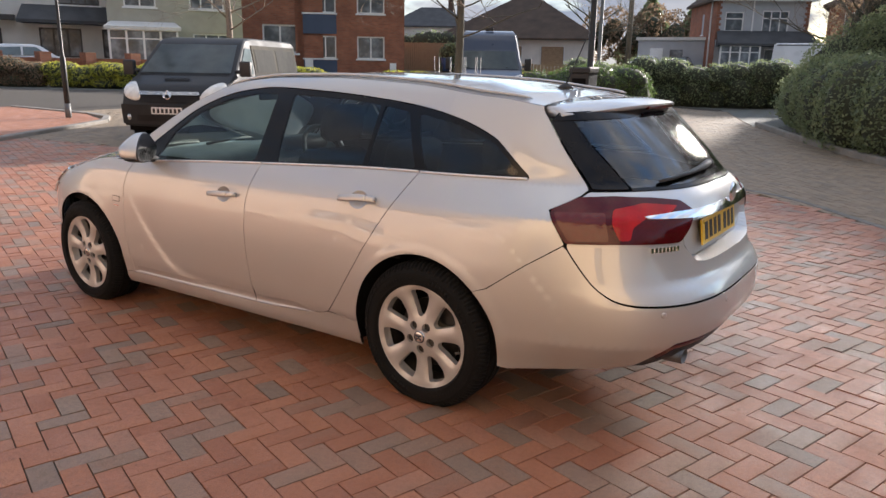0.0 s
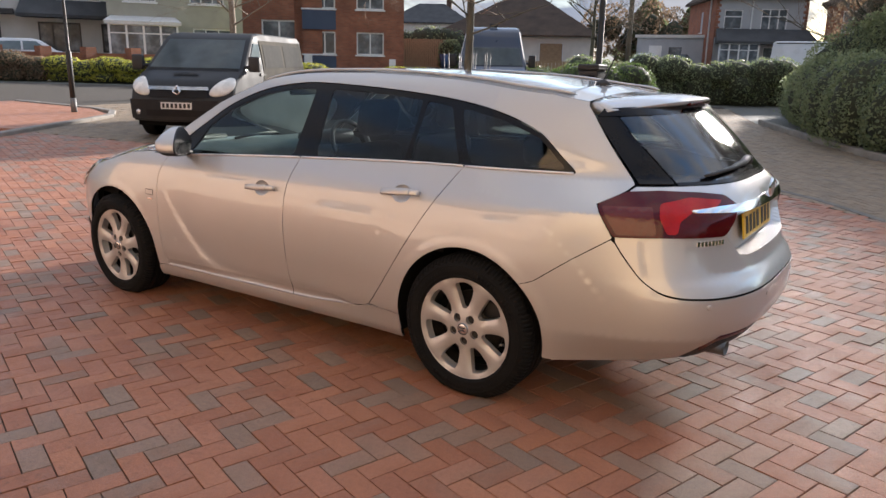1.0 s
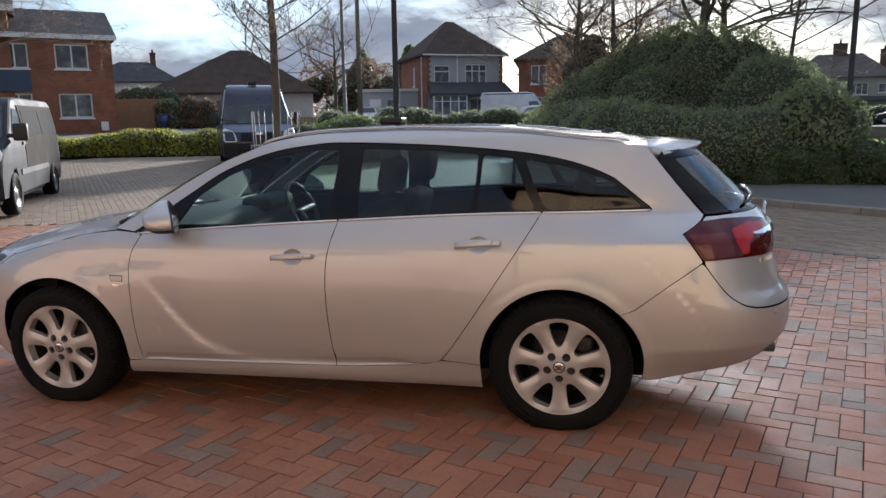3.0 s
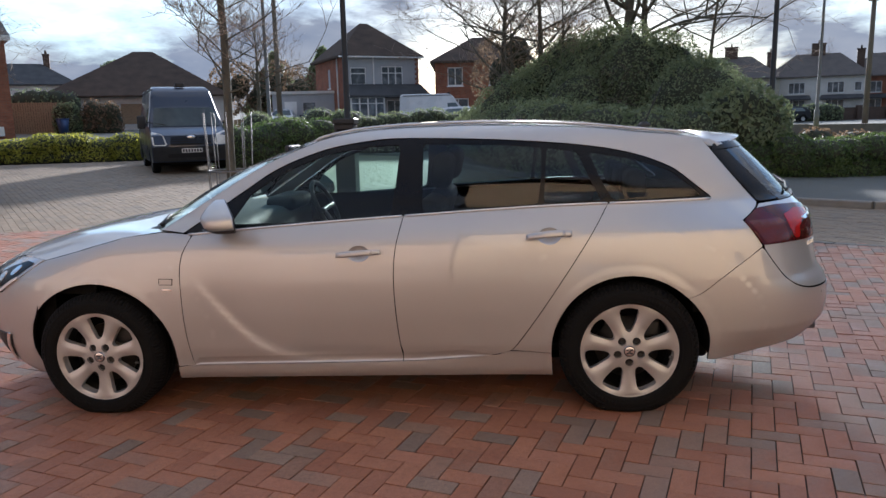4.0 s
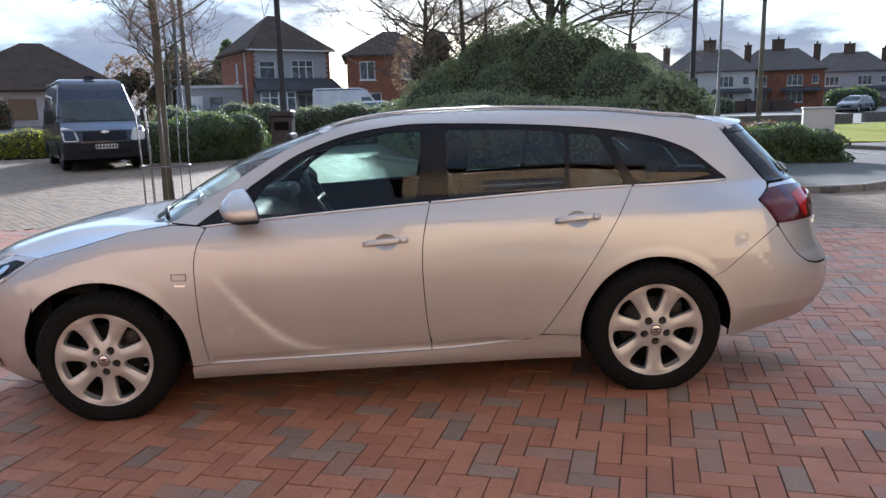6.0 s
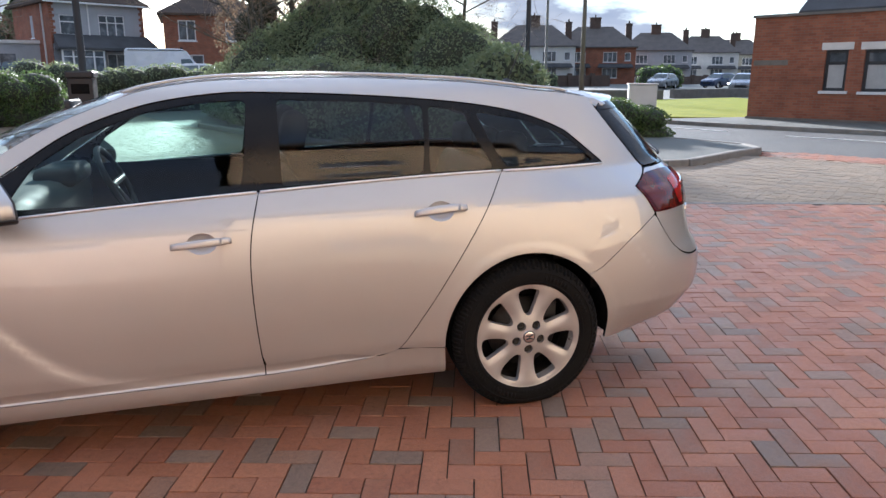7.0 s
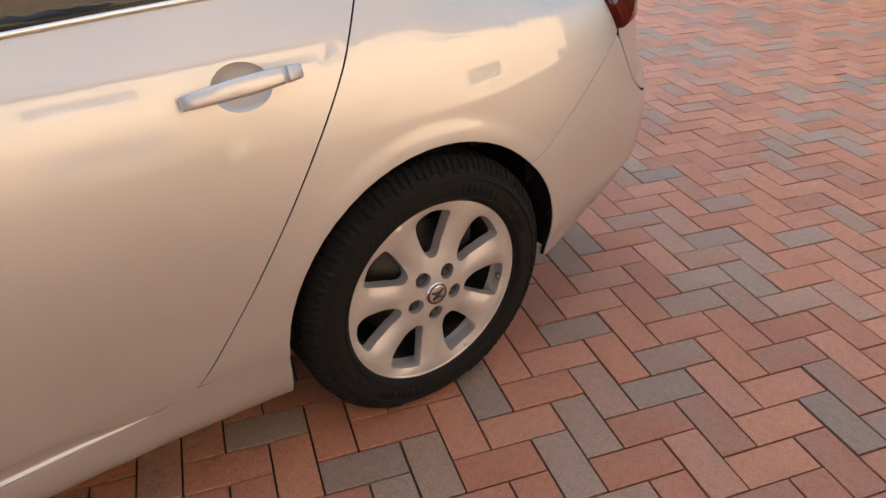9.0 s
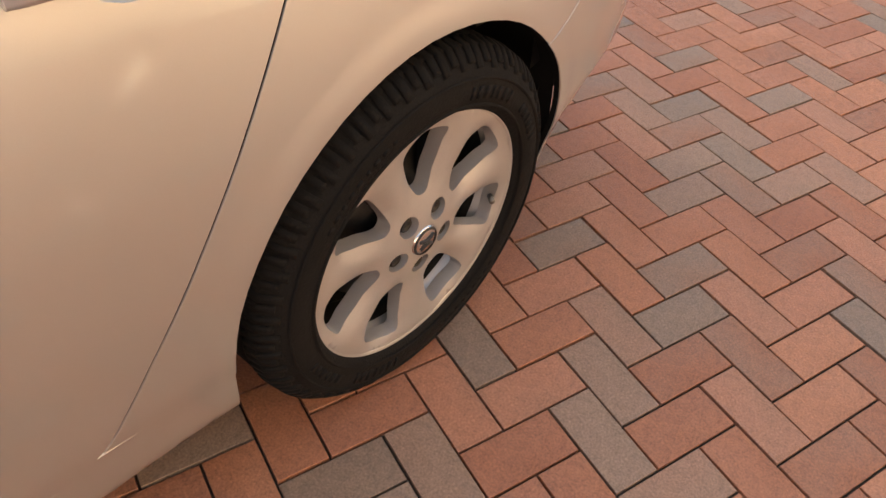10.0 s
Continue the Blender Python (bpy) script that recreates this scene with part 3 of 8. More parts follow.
def plan(s, z):
    """Place (x, v) on the body at running length s and height z."""
    w0 = half_width(z)
    if s > X_REAR:
        u, w = np.interp(s - X_REAR, REAR[0], REAR[1]), np.interp(s - X_REAR, REAR[0], REAR[2])
        x = X_REAR + u * (tail_x(z) - X_REAR)
        # the bumper stands out at the corner
        k = min(1.0, max(0.0, (0.80 - z) / 0.32))
        bulge = 0.022 * k * k * (3 - 2 * k) * min(1.0, u * w / 0.64) ** 3
        x += bulge
        w0 += bulge
    elif s < X_FRONT:
        u, w = np.interp(X_FRONT - s, FRONT[0], FRONT[1]), np.interp(X_FRONT - s, FRONT[0], FRONT[2])
        x = X_FRONT + u * (nose_x(z) - X_FRONT)
    else:
        x, w = s, 1.0
    # slight plan taper of the cabin and tail
    w0 -= 0.11 * max(0.0, x) ** 2 + 0.012 * max(0.0, -2.2 - x) ** 2
    if z > 0.90:
        w0 -= 0.045 * min(1.0, (z - 0.90) / 0.12) * max(0.0, x) / 0.4
    if z > 0.95:
        w0 -= 0.05 * (z - 0.95) * max(0.0, abs(x + 0.9) - 0.5)
    # the rear bumper tucks under below its crease
    if z < 0.40 and x > 0.36:
        tuck = 0.34 * (0.40 - z) * min(1.0, (x - 0.36) / 0.25)
        w0 -= tuck
        x -= tuck * min(1.0, max(0.0, (x - 0.6) / 0.3))
    # wheel-arch lips stand proud
    for xw, r0 in ((0.0, 0.378), (-2.737, 0.392)):
        r = math.hypot(s - xw, z - HUB_Z)
        if r < r0 + 0.25 and z > 0.15:
            k = min(1.0, max(0.0, (r - r0 - 0.012) / 0.045))
            w0 += 0.0035 * (1 - k * k * (3 - 2 * k)) + 0.009 * math.exp(-(((r - r0) / 0.16) ** 2))
    # the sweeping blade pressed into the front door
    if -2.25 < s < -0.7 and z < 0.75:
        zb = blade(s)
        d = z - zb
        fade = min(1.0, max(0.0, (s + 2.2) / 0.2)) * min(1.0, max(0.0, (-0.75 - s) / 0.45))
        w0 -= 0.014 * fade * (1 / (1 + math.exp(-d / 0.012))) * math.exp(-max(d, 0) / 0.15)
    return x, w * w0


blade = curve([(-2.25, 0.82), (-2.16, 0.70), (-2.06, 0.58), (-1.95, 0.46), (-1.82, 0.355), (-1.68, 0.31), (-1.5, 0.29), (-1.1, 0.285), (-0.6, 0.30)])


def body(s, z, off=0.0, side=1):
    """A point on the body, off metres outside it, on the near (1) or far (-1) side."""
    x, v = plan(s, z)
    if off:
        n = body_normal(s, z)
        return Vector((x + n.x * off, YC - side * (v - n.y * off), z + n.z * off))
    return Vector((x, YC - side * v, z))


def body_normal(s, z):
    """Outward normal on the near side."""
    e = 0.004
    a, b = plan(s + e, z), plan(s - e, z)
    c, d = plan(s, z + e), plan(s, z - e)
    ds = Vector((a[0] - b[0], -(a[1] - b[1]), 0))
    dz = Vector((c[0] - d[0], -(c[1] - d[1]), 2 * e))
    n = ds.cross(dz)
    return n.normalized() if n.length > 1e-12 else Vector((1, 0, 0))


def panel(name, outline, mat, parent, holes=(), step=0.04, off=0.0, sides=(1,), flange=0.014, label=""):
    """A pressed panel: an outline in (running length, height) laid on the body, with folded edges."""
    flat, tris = fill(outline, holes, step)
    verts, norms, faces, dark = [], [], [], []
    lip = 0.003 if mat is M_SILVER else 0.0
    used = {}
    for t in tris:
        for a, b in ((t[0], t[1]), (t[1], t[2]), (t[2], t[0])):
            used[(a, b)] = used.get((a, b), 0) + 1
    border = [(a, b) for (a, b) in used if (b, a) not in used]
    for side in sides:
        base = len(verts)
        n3 = [body_normal(min(s, S_REAR - 1e-4), z) for s, z in flat]
        p3 = [body(s, z) + n * off for (s, z), n in zip(flat, n3)]
        flip = side < 0

        def mirrored(p, isn=False):
            return Vector((p.x, -p.y if isn else 2 * YC - p.y, p.z)) if flip else p
        verts += [mirrored(p) for p in p3]
        norms += [mirrored(n, True) for n in n3]
        faces += [tuple(base + i for i in (t[::-1] if flip else t)) for t in tris]
        if flange:
            for a, b in border:
                way = (p3[b] - p3[a]).cross(n3[a]).normalized()
                for d0, d1, deep in ((0.0, lip, False), (lip, flange, True)) if lip else ((0.0, flange, False),):
                    ka = len(verts)
                    quad = [p3[a] - n3[a] * d0, p3[b] - n3[b] * d0, p3[b] - n3[b] * d1, p3[a] - n3[a] * d1]
                    verts += [mirrored(q) for q in quad]
                    norms += [mirrored((way * 0.8 + n3[a] * 0.6).normalized() if d0 == 0 else way, True)] * 2 + [mirrored(way, True)] * 2
                    q = (ka, ka + 3, ka + 2, ka + 1)
                    if deep:
                        dark.append(len(faces))
                    faces.append(q[::-1] if flip else q)
    ob = mesh_part(name, verts, faces, mat, parent, label, norms)
    # deep folds of painted panels get a dark colour as shade in the joints
    if dark:
        ob.data.materials.append(M_DARK)
        for i in dark:
            ob.data.polygons[i].material_index = 1
    return ob


# ---------- panel outlines: (running length, height) ----------
belt = curve([(-2.33, 0.938), (-2.2, 0.948), (-1.1, 1.006), (-0.09, 1.037), (0.46, 1.037)])
LEAD = spline([(-2.19, 0.945), (-2.235, 0.86), (-2.253, 0.78), (-2.255, 0.69), (-2.25, 0.45), (-2.228, 0.262)], 4)
SPLIT = spline([(-1.098, 1.006), (-1.137, 0.85), (-1.150, 0.69), (-1.143, 0.47), (-1.125, 0.272)], 4)
TRAIL = spline([(-0.085, 1.036), (-0.172, 0.90), (-0.303, 0.705), (-0.438, 0.505), (-0.546, 0.355), (-0.588, 0.318), (-0.65, 0.303)], 4)
DOOR_LOW = curve([(-2.3, 0.262), (-1.12, 0.271), (-0.62, 0.302)])
DLO = spline([(0.445, 1.037), (0.43, 1.062), (0.268, 1.178), (0.06, 1.266), (-0.21, 1.321), (-0.62, 1.362), (-1.08, 1.386), (-1.28, 1.380), (-1.51, 1.345), (-1.75, 1.262), (-1.94, 1.148), (-2.24, 0.955)], 5)
EDGE = spline([(-2.36, 0.972), (-2.12, 1.115), (-1.86, 1.265), (-1.65, 1.352), (-1.5, 1.402), (-1.27, 1.432), (-0.96, 1.438), (-0.66, 1.434), (-0.2, 1.407), (0.13, 1.366), (0.36, 1.345), (0.57, 1.328)], 5)
D_LINE = spline([(0.562, 1.310), (0.585, 1.272), (0.640, 1.147), (0.705, 1.006), (0.672, 0.983), (0.561, 0.934)], 1)
HATCH = spline([(0.636, 0.805), (0.698, 0.706), (0.762, 0.614), (0.826, 0.582), (0.92, 0.572), (1.05, 0.569), (1.26, 0.569), (1.48, 0.570), (S_REAR, 0.570)], 4)


def arc(xc, r, a0, a1, n=28, wide=1.0):
    return [(xc + r * wide * math.cos(radians(a0 + (a1 - a0) * i / n)), HUB_Z + r * math.sin(radians(a0 + (a1 - a0) * i / n))) for i in range(n + 1)]


def shrink(poly, d):
    """Move a counter-clockwise outline inwards by d."""
    k = len(poly)
    area = sum(poly[i][0] * poly[(i + 1) % k][1] - poly[(i + 1) % k][0] * poly[i][1] for i in range(k))
    sg = 1 if area > 0 else -1
    out = []
    for i in range(k):
        p, a, b = Vector(poly[i]), Vector(poly[i - 1]), Vector(poly[(i + 1) % k])
        t = (b - a)
        if t.length < 1e-9:
            continue
        t.normalize()
        out.append((p.x - t.y * sg * d, p.y + t.x * sg * d))
    return out


def lip_high(s):
    """Height of the rolled lower edge of the doors; it runs out into the curve of the rear door."""
    k = min(1.0, max(0.0, (-0.64 - s) / 0.20)) * min(1.0, max(0.0, (s + 2.235) / 0.04))
    return 0.044 * k * k * (3 - 2 * k)


def door_edge(door, s0, s1, side):
    """The rolled lower edge of a door: it tucks in below a crease and flares out again to a thin lip."""
    n, section = 60, ((1.0, -0.0002), (0.93, -0.0008), (0.78, -0.0026), (0.60, -0.0046), (0.40, -0.0060), (0.25, -0.0066), (0.17, -0.0064), (0.12, -0.0046), (0.07, -0.0020), (0.03, -0.0010), (0.0, -0.0016), (0.0, -0.012))
    verts, faces = [], []
    for i in range(n + 1):
        s = s0 + (s1 - s0) * i / n
        h = lip_high(s)
        k = h / 0.044
        for f, off in section:
            verts.append(body(s, DOOR_LOW(s) + 0.001 + max(0.0, h - 0.001) * f, off * (0.15 + 0.85 * k), side))
    m = len(section)
    for i in range(n):
        for j in range(m - 1):
            q = (i * m + j, i * m + j + 1, (i + 1) * m + j + 1, (i + 1) * m + j)
            faces.append(q if side > 0 else q[::-1])
    mesh_part("door_edge", verts, faces, M_SILVER, door)


RECESS = [(S_REAR, 0.888), (1.42, 0.888), (1.20, 0.884), (1.115, 0.82), (1.128, 0.785), (1.205, 0.722), (1.28, 0.710), (1.45, 0.707), (S_REAR, 0.706)]
GAP = 0.0023


def build_estate_car():
    car = empty("estate_car", Matrix.Rotation(radians(-1.15), 4, "Y"))
    tagged(car, "silver metallic estate car parked on red block paving", "car")

    def handle_hole(sc, zc):
        return [(sc + 0.056 * math.cos(a), zc + 0.040 * math.sin(a)) for a in (i * math.tau / 20 for i in range(20))]
    handle_r, handle_f = (-0.378, 0.893), (-1.322, 0.832)
    front_door = LEAD + [(s, DOOR_LOW(s) + lip_high(s) - GAP) for s in np.linspace(-2.2, -1.128, 16)] + [p for p in SPLIT[::-1] if p[1] > 0.32] + [(s, belt(s)) for s in np.linspace(-1.14, -2.15, 12)]
    rear_door = [p for p in SPLIT if p[1] > 0.32] + [(s, DOOR_LOW(s) + lip_high(s) - GAP) for s in np.linspace(-1.12, -0.68, 12)] + TRAIL[::-1] + [(s, belt(s)) for s in np.linspace(-0.14, -1.06, 12)]
    arch_f = arc(-2.742, 0.392, -9, 190, wide=1.085)
    seam = [(0.628, 0.804), (0.49, 0.715), (0.33, 0.60)]
    side_frame = (EDGE + D_LINE + [(0.634, 0.812)] + seam
                  + arc(0.0, 0.378, 43.5, 181.3, 22) + [(-0.50, 0.3195), (-0.575, 0.326)]
                 
                  + TRAIL[::-1][6:] + [(s, belt(s)) for s in np.linspace(-0.05, 0.40, 8)] + DLO)
    wing = ([(-2.352, 0.962), (-2.2, 0.948)] + LEAD[1:] + [(-2.313, 0.256)] + [p for p in arch_f if p[1] > 0.257 and p[0] > -3.072]
            + [(-3.070, 0.617), (-3.15, 0.735), (-3.26, 0.722), (-3.20, 0.80), (-3.175, 0.828)] + [(s, z) for s, z in ((-3.02, 0.868), (-2.84, 0.905), (-2.6, 0.938))])
    sill = [(-2.32, 0.183), (-0.373, 0.186), (-0.3785, 0.306), (-0.50, 0.317), (-0.58, 0.3195), (-0.65, 0.299)] + [(s, DOOR_LOW(s) - 0.0025) for s in np.linspace(-0.75, -2.24, 10)] + [(-2.318, 0.252)]
    front_bumper = ([(-3.062, 0.622)] + [p for p in arch_f if p[0] < -3.075 and p[1] > 0.24] + [(-3.13, 0.2), (-3.4, 0.17), (-3.8, 0.17), (S_FRONT, 0.17), (S_FRONT, 0.70), (-3.8, 0.68), (-3.62, 0.60), (-3.514, 0.603), (-3.38, 0.645), (-3.264, 0.728), (-3.145, 0.742)])
    rear_bumper = ([(0.33, 0.5990), (0.49, 0.7140), (0.629, 0.8025)] + HATCH[1:]
                   + [(S_REAR, 0.424), (1.55, 0.424), (1.32, 0.420), (1.02, 0.413), (0.955, 0.362), (0.895, 0.308), (0.66, 0.285), (0.42, 0.255), (0.378, 0.262)]
                   + arc(0.0, 0.378, -4, 43.5, 9)[1:])
    valance = [(0.90, 0.302), (0.957, 0.353), (1.022, 0.406), (1.32, 0.413), (1.55, 0.417), (S_REAR, 0.417), (S_REAR, 0.350), (1.30, 0.342), (1.04, 0.315), (0.95, 0.292)]
    tail_panel = ([(0.71, 0.997)] + [(s, 0.998) for s in (0.9, 1.1, 1.3, 1.5)] + [(S_REAR, 1.0)] + RECESS + [(S_REAR, 0.578)] + [(s, z + 0.008) for s, z in HATCH[::-1][1:-1]] + [(0.645, 0.812), (0.58, 0.932), (0.67, 0.976)])

    for side, nm in ((1, ""), (-1, "")):
        sd = (side,)
        fd = panel("front_door", shrink(front_door, GAP), M_SILVER, car, [handle_hole(*handle_f)], 0.024, sides=sd)
        rd = panel("rear_door", shrink(rear_door, GAP), M_SILVER, car, [handle_hole(*handle_r)], 0.022, sides=sd)
        door_edge(fd, -2.225, -1.127, side)
        door_edge(rd, -1.1225, -0.645, side)
        panel("body_side", shrink(side_frame, GAP * 0.7), M_SILVER, car, step=0.016, sides=sd)
        panel("front_wing", shrink(wing, GAP), M_SILVER, car, step=0.024, sides=sd)
        panel("sill", sill, M_SILVER, car, step=0.03, off=-0.0022, sides=sd)
        for (hs, hz), d in ((handle_f, fd), (handle_r, rd)):
            # the finger dish behind the handle
            bm = bmesh.new()
            prev = None
            for f, dep in ((1.0, -0.002), (0.88, -0.0065), (0.6, -0.011), (0.3, -0.013)):
                ring = [bm.verts.new(body(hs + 0.0565 * f * math.cos(a), hz + 0.0405 * f * math.sin(a), dep, side)) for a in (i * math.tau / 20 for i in range(20))]
                if prev:
                    for i in range(20):
                        q = (prev[i], prev[(i + 1) % 20], ring[(i + 1) % 20], ring[i])
                        bm.faces.new(q if side > 0 else q[::-1])
                prev = ring
            bm.faces.new(prev if side > 0 else prev[::-1])
            part("handle_dish", bm, M_SILVER, d)
            # the handle bar, with a joint near its rear end
            for nm2, s0, s1 in (("door_handle", -0.112, 0.072), ("handle_cap", 0.0745, 0.110)):
                bm = bmesh.new()
                n = 14
                prev = None
                for i in range(n + 1):
                    t = i / n
                    s = hs + s0 + (s1 - s0) * t
                    u = (s - hs + 0.112) / 0.222
                    lift = 0.012 + 0.030 * math.sin(math.pi * min(1, max(0, u))) ** 0.5
                    hh = 0.0135 * (0.82 + 0.18 * math.sin(math.pi * u))
                    zc = hz + (s - hs) * 0.05
                    ring = []
                    for k in range(12):
                        a = k * math.tau / 12
                        ca, sa = math.cos(a), math.sin(a)
                        ring.append(bm.verts.new(body(s, zc + math.copysign(abs(sa) ** 0.6, sa) * hh, lift + math.copysign(abs(ca) ** 0.6, ca) * 0.008, side)))
                    if prev:
                        for k in range(12):
                            q = (prev[k], prev[(k + 1) % 12], ring[(k + 1) % 12], ring[k])
                            bm.faces.new(q)
                    else:
                        bm.faces.new(ring)
                    prev = ring
                bm.faces.new(prev[::-1])
                bmesh.ops.recalc_face_normals(bm, faces=bm.faces)
                part(nm2, bm, M_SILVER, d)
        # side windows: black surround, then panes set in it
        dlo = DLO + [(s, belt(s)) for s in np.linspace(-2.1, 0.38, 22)]
        f_pane = [(-2.02, belt(-2.02) + 0.012), (-1.165, belt(-1.165) + 0.010), (-1.135, 1.19), (-1.118, 1.358), (-1.28, 1.355), (-1.50, 1.322), (-1.73, 1.242), (-1.90, 1.135)]
        r_pane = [(-1.005, belt(-1.0) + 0.012), (-0.425, belt(-0.42) + 0.012), (-0.405, 1.19), (-0.40, 1.318), (-0.62, 1.340), (-1.0, 1.358)]
        v_pane = [(-0.398, belt(-0.4) + 0.012), (-0.115, belt(-0.1) + 0.012), (-0.165, 1.15), (-0.225, 1.292), (-0.375, 1.315)]
        q_pane = [(-0.06, belt(0) + 0.012), (0.405, 1.052), (0.33, 1.115), (0.23, 1.18), (0.05, 1.245), (-0.17, 1.288), (-0.115, 1.15)]
        surround = panel("window_surround", shrink(dlo, 0.003), M_BLACK, car, [rounded(f_pane, 0.03), rounded(r_pane, 0.02), rounded(v_pane, 0.02), rounded(q_pane, 0.03)], 0.03, off=-0.004, sides=sd, flange=0.012, label="gloss black window surround and pillars")
        for nm2, pane, mt in (("front_window", f_pane, M_GLASS), ("rear_window", r_pane, M_PRIVACY), ("vent_window", v_pane, M_PRIVACY), ("quarter_window", q_pane, M_PRIVACY)):
            g = panel(nm2, rounded(pane, 0.03), mt, surround, step=0.022, off=-0.007, sides=sd, flange=0.0, label="tinted side window")
            g.visible_shadow = False
        # bright strip under the windows
        bm = bmesh.new()
        tube(bm, [body(s, belt(s) - 0.001, 0.003, side) for s in np.linspace(-2.215, -1.105, 24)], 0.0045, 6, 1.2)
        part("belt_strip", bm, M_SATIN, fd, "bright metal belt strip")
        bm = bmesh.new()
        tube(bm, [body(s, belt(s) - 0.001, 0.003, side) for s in np.linspace(-1.092, -0.09, 24)], 0.0045, 6, 1.2)
        part("belt_strip", bm, M_SATIN, rd, "bright metal belt strip")
        bm = bmesh.new()
        tube(bm, [body(s, belt(s) - 0.001, 0.003, side) for s in np.linspace(-0.078, 0.44, 14)], 0.0045, 6, 1.2)
        part("belt_strip", bm, M_SATIN, car, "bright metal belt strip")

    half = (1, -1)
    skin = ([(-2.33, 0.96), (-2.33, 0.26), (-0.42, 0.27)] + arc(0.0, 0.388, 172, 8, 20) + [(0.40, 0.27), (0.95, 0.33), (1.38, 0.43), (S_REAR, 0.43), (S_REAR, 0.70), (1.28, 0.704), (1.195, 0.716), (1.115, 0.78), (1.10, 0.825), (1.19, 0.89), (1.42, 0.893), (S_REAR, 0.893), (S_REAR, 0.985), (0.72, 0.985), (0.5, 1.02)]
            + [(s, belt(s) - 0.012) for s in np.linspace(0.4, -2.25, 16)])
    # one dark sheet behind all panels: seals, and joint shade put in as colour
    panel("door_seal", skin, M_DARK, car, [handle_hole(*handle_f), handle_hole(*handle_r)], step=0.05, off=-0.0125, sides=half, flange=0.0, label="dark sheet behind the panels for rubber seals and shade in the joints")
    panel("rear_bumper", shrink(rear_bumper, GAP * 0.5), M_SILVER, car, step=0.022, sides=half)
    panel("front_bumper", front_bumper, M_SILVER, car, step=0.04, off=-0.002, sides=half)
    panel("rear_valance", valance, M_PLASTIC, car, step=0.05, off=-0.010, sides=half, flange=0.03, label="black plastic lower valance")
    tp = panel("tailgate", tail_panel, M_SILVER, car, step=0.022, sides=half)

    # tail lamps, wrapping the corner
    lamp = rounded([(0.564, 0.931), (0.668, 0.977), (0.80, 0.982), (0.97, 0.974), (1.11, 0.960), (1.21, 0.915), (1.16, 0.86), (1.095, 0.808), (0.96, 0.811), (0.81, 0.815), (0.636, 0.813)], 0.018)
    glow = rounded([(0.80, 0.937), (0.92, 0.957), (1.09, 0.943), (1.05, 0.92), (0.95, 0.914), (0.88, 0.877), (0.87, 0.828), (0.83, 0.828), (0.805, 0.88)], 0.014)
    for side in (1, -1):
        tl = panel("tail_lamp", lamp, M_DARKLENS, car, step=0.025, off=0.007, sides=(side,), flange=0.02, label="smoked red wrap-round tail lamp")
        panel("lamp_lens", glow, M_REDLENS, tl, step=0.02, off=0.0085, sides=(side,), flange=0.0, label="bright red inner lens")
        panel("lamp_reflector", rounded([(0.582, 0.925), (0.775, 0.926), (0.792, 0.826), (0.648, 0.823)], 0.012), material("red_reflector", [(0.075, 0.008, 0.006), (0.105, 0.011, 0.008)], rough=0.07, coat=0.4, spec=0.35, rough_var=0.02), tl, step=0.025, off=0.0085, sides=(side,), flange=0.0, label="dark red side lens")
        panel("bumper_reflector", rounded([(0.965, 0.352), (1.025, 0.399), (1.22, 0.407), (1.22, 0.390), (1.035, 0.380), (0.975, 0.335)], 0.006), M_DARKLENS, car, step=0.03, off=-0.004, sides=(side,), flange=0.006, label="red reflector strip")
    # bright bar over the plate
    bar = rounded([(0.925, 0.911), (1.06, 0.920), (1.22, 0.922), (S_REAR, 0.928), (S_REAR, 0.888), (1.22, 0.892), (1.06, 0.899), (0.945, 0.903)], 0.01)
    panel("chrome_bar", [p for p in bar], M_CHROME, tp, step=0.03, off=0.013, sides=half, flange=0.016, label="chrome bar across the tailgate")
    # rear glass with its black side wings
    wing_l = rounded([(0.595, 1.266), (0.735, 1.266), (0.78, 1.17), (0.865, 1.022), (0.875, 1.008), (0.72, 1.008), (0.652, 1.147)], 0.012)
    for side in half:
        panel("glass_wing", wing_l, M_BLACK, tp, step=0.03, off=0.0, sides=(side,), flange=0.012, label="gloss black tailgate side glass")
    g = panel("tailgate_glass", [(0.742, 1.266), (1.0, 1.272), (1.3, 1.278), (S_REAR, 1.28), (S_REAR, 1.022), (1.5, 1.020), (1.14, 1.014), (0.885, 1.012), (0.872, 1.026), (0.79, 1.17)], M_REARGLASS, tp, step=0.03, off=-0.002, sides=half, flange=0.0, label="tinted tailgate glass")
    g.visible_shadow = False
    panel("glass_edge", [(0.885, 1.012), (1.14, 1.014), (1.5, 1.020), (S_REAR, 1.022), (S_REAR, 1.004), (1.5, 1.003), (1.14, 1.002), (0.89, 1.002)], M_BLACK, tp, step=0.03, off=0.0, sides=half, flange=0.012)
    panel("glass_header", [(0.66, 1.30), (1.0, 1.31), (S_REAR, 1.315), (S_REAR, 1.282), (1.3, 1.279), (1.0, 1.273), (0.60, 1.268)], M_BLACK, tp, step=0.03, off=0.0, sides=half, flange=0.012)
    # rear wiper on the glass
    bm = bmesh.new()
    pts = [body(S_REAR, 1.06, 0.022), body(1.5, 1.05, 0.022), body(1.30, 1.042, 0.022), body(1.10, 1.03, 0.016), body(1.03, 1.026, 0.012)]
    tube(bm, pts, 0.012, 8, 0.8, taper=[1.6, 1.4, 1.0, 0.7, 0.5])
    wp = part("rear_wiper", bm, M_PLASTIC, tp, "black rear wiper arm")
    bm = bmesh.new()
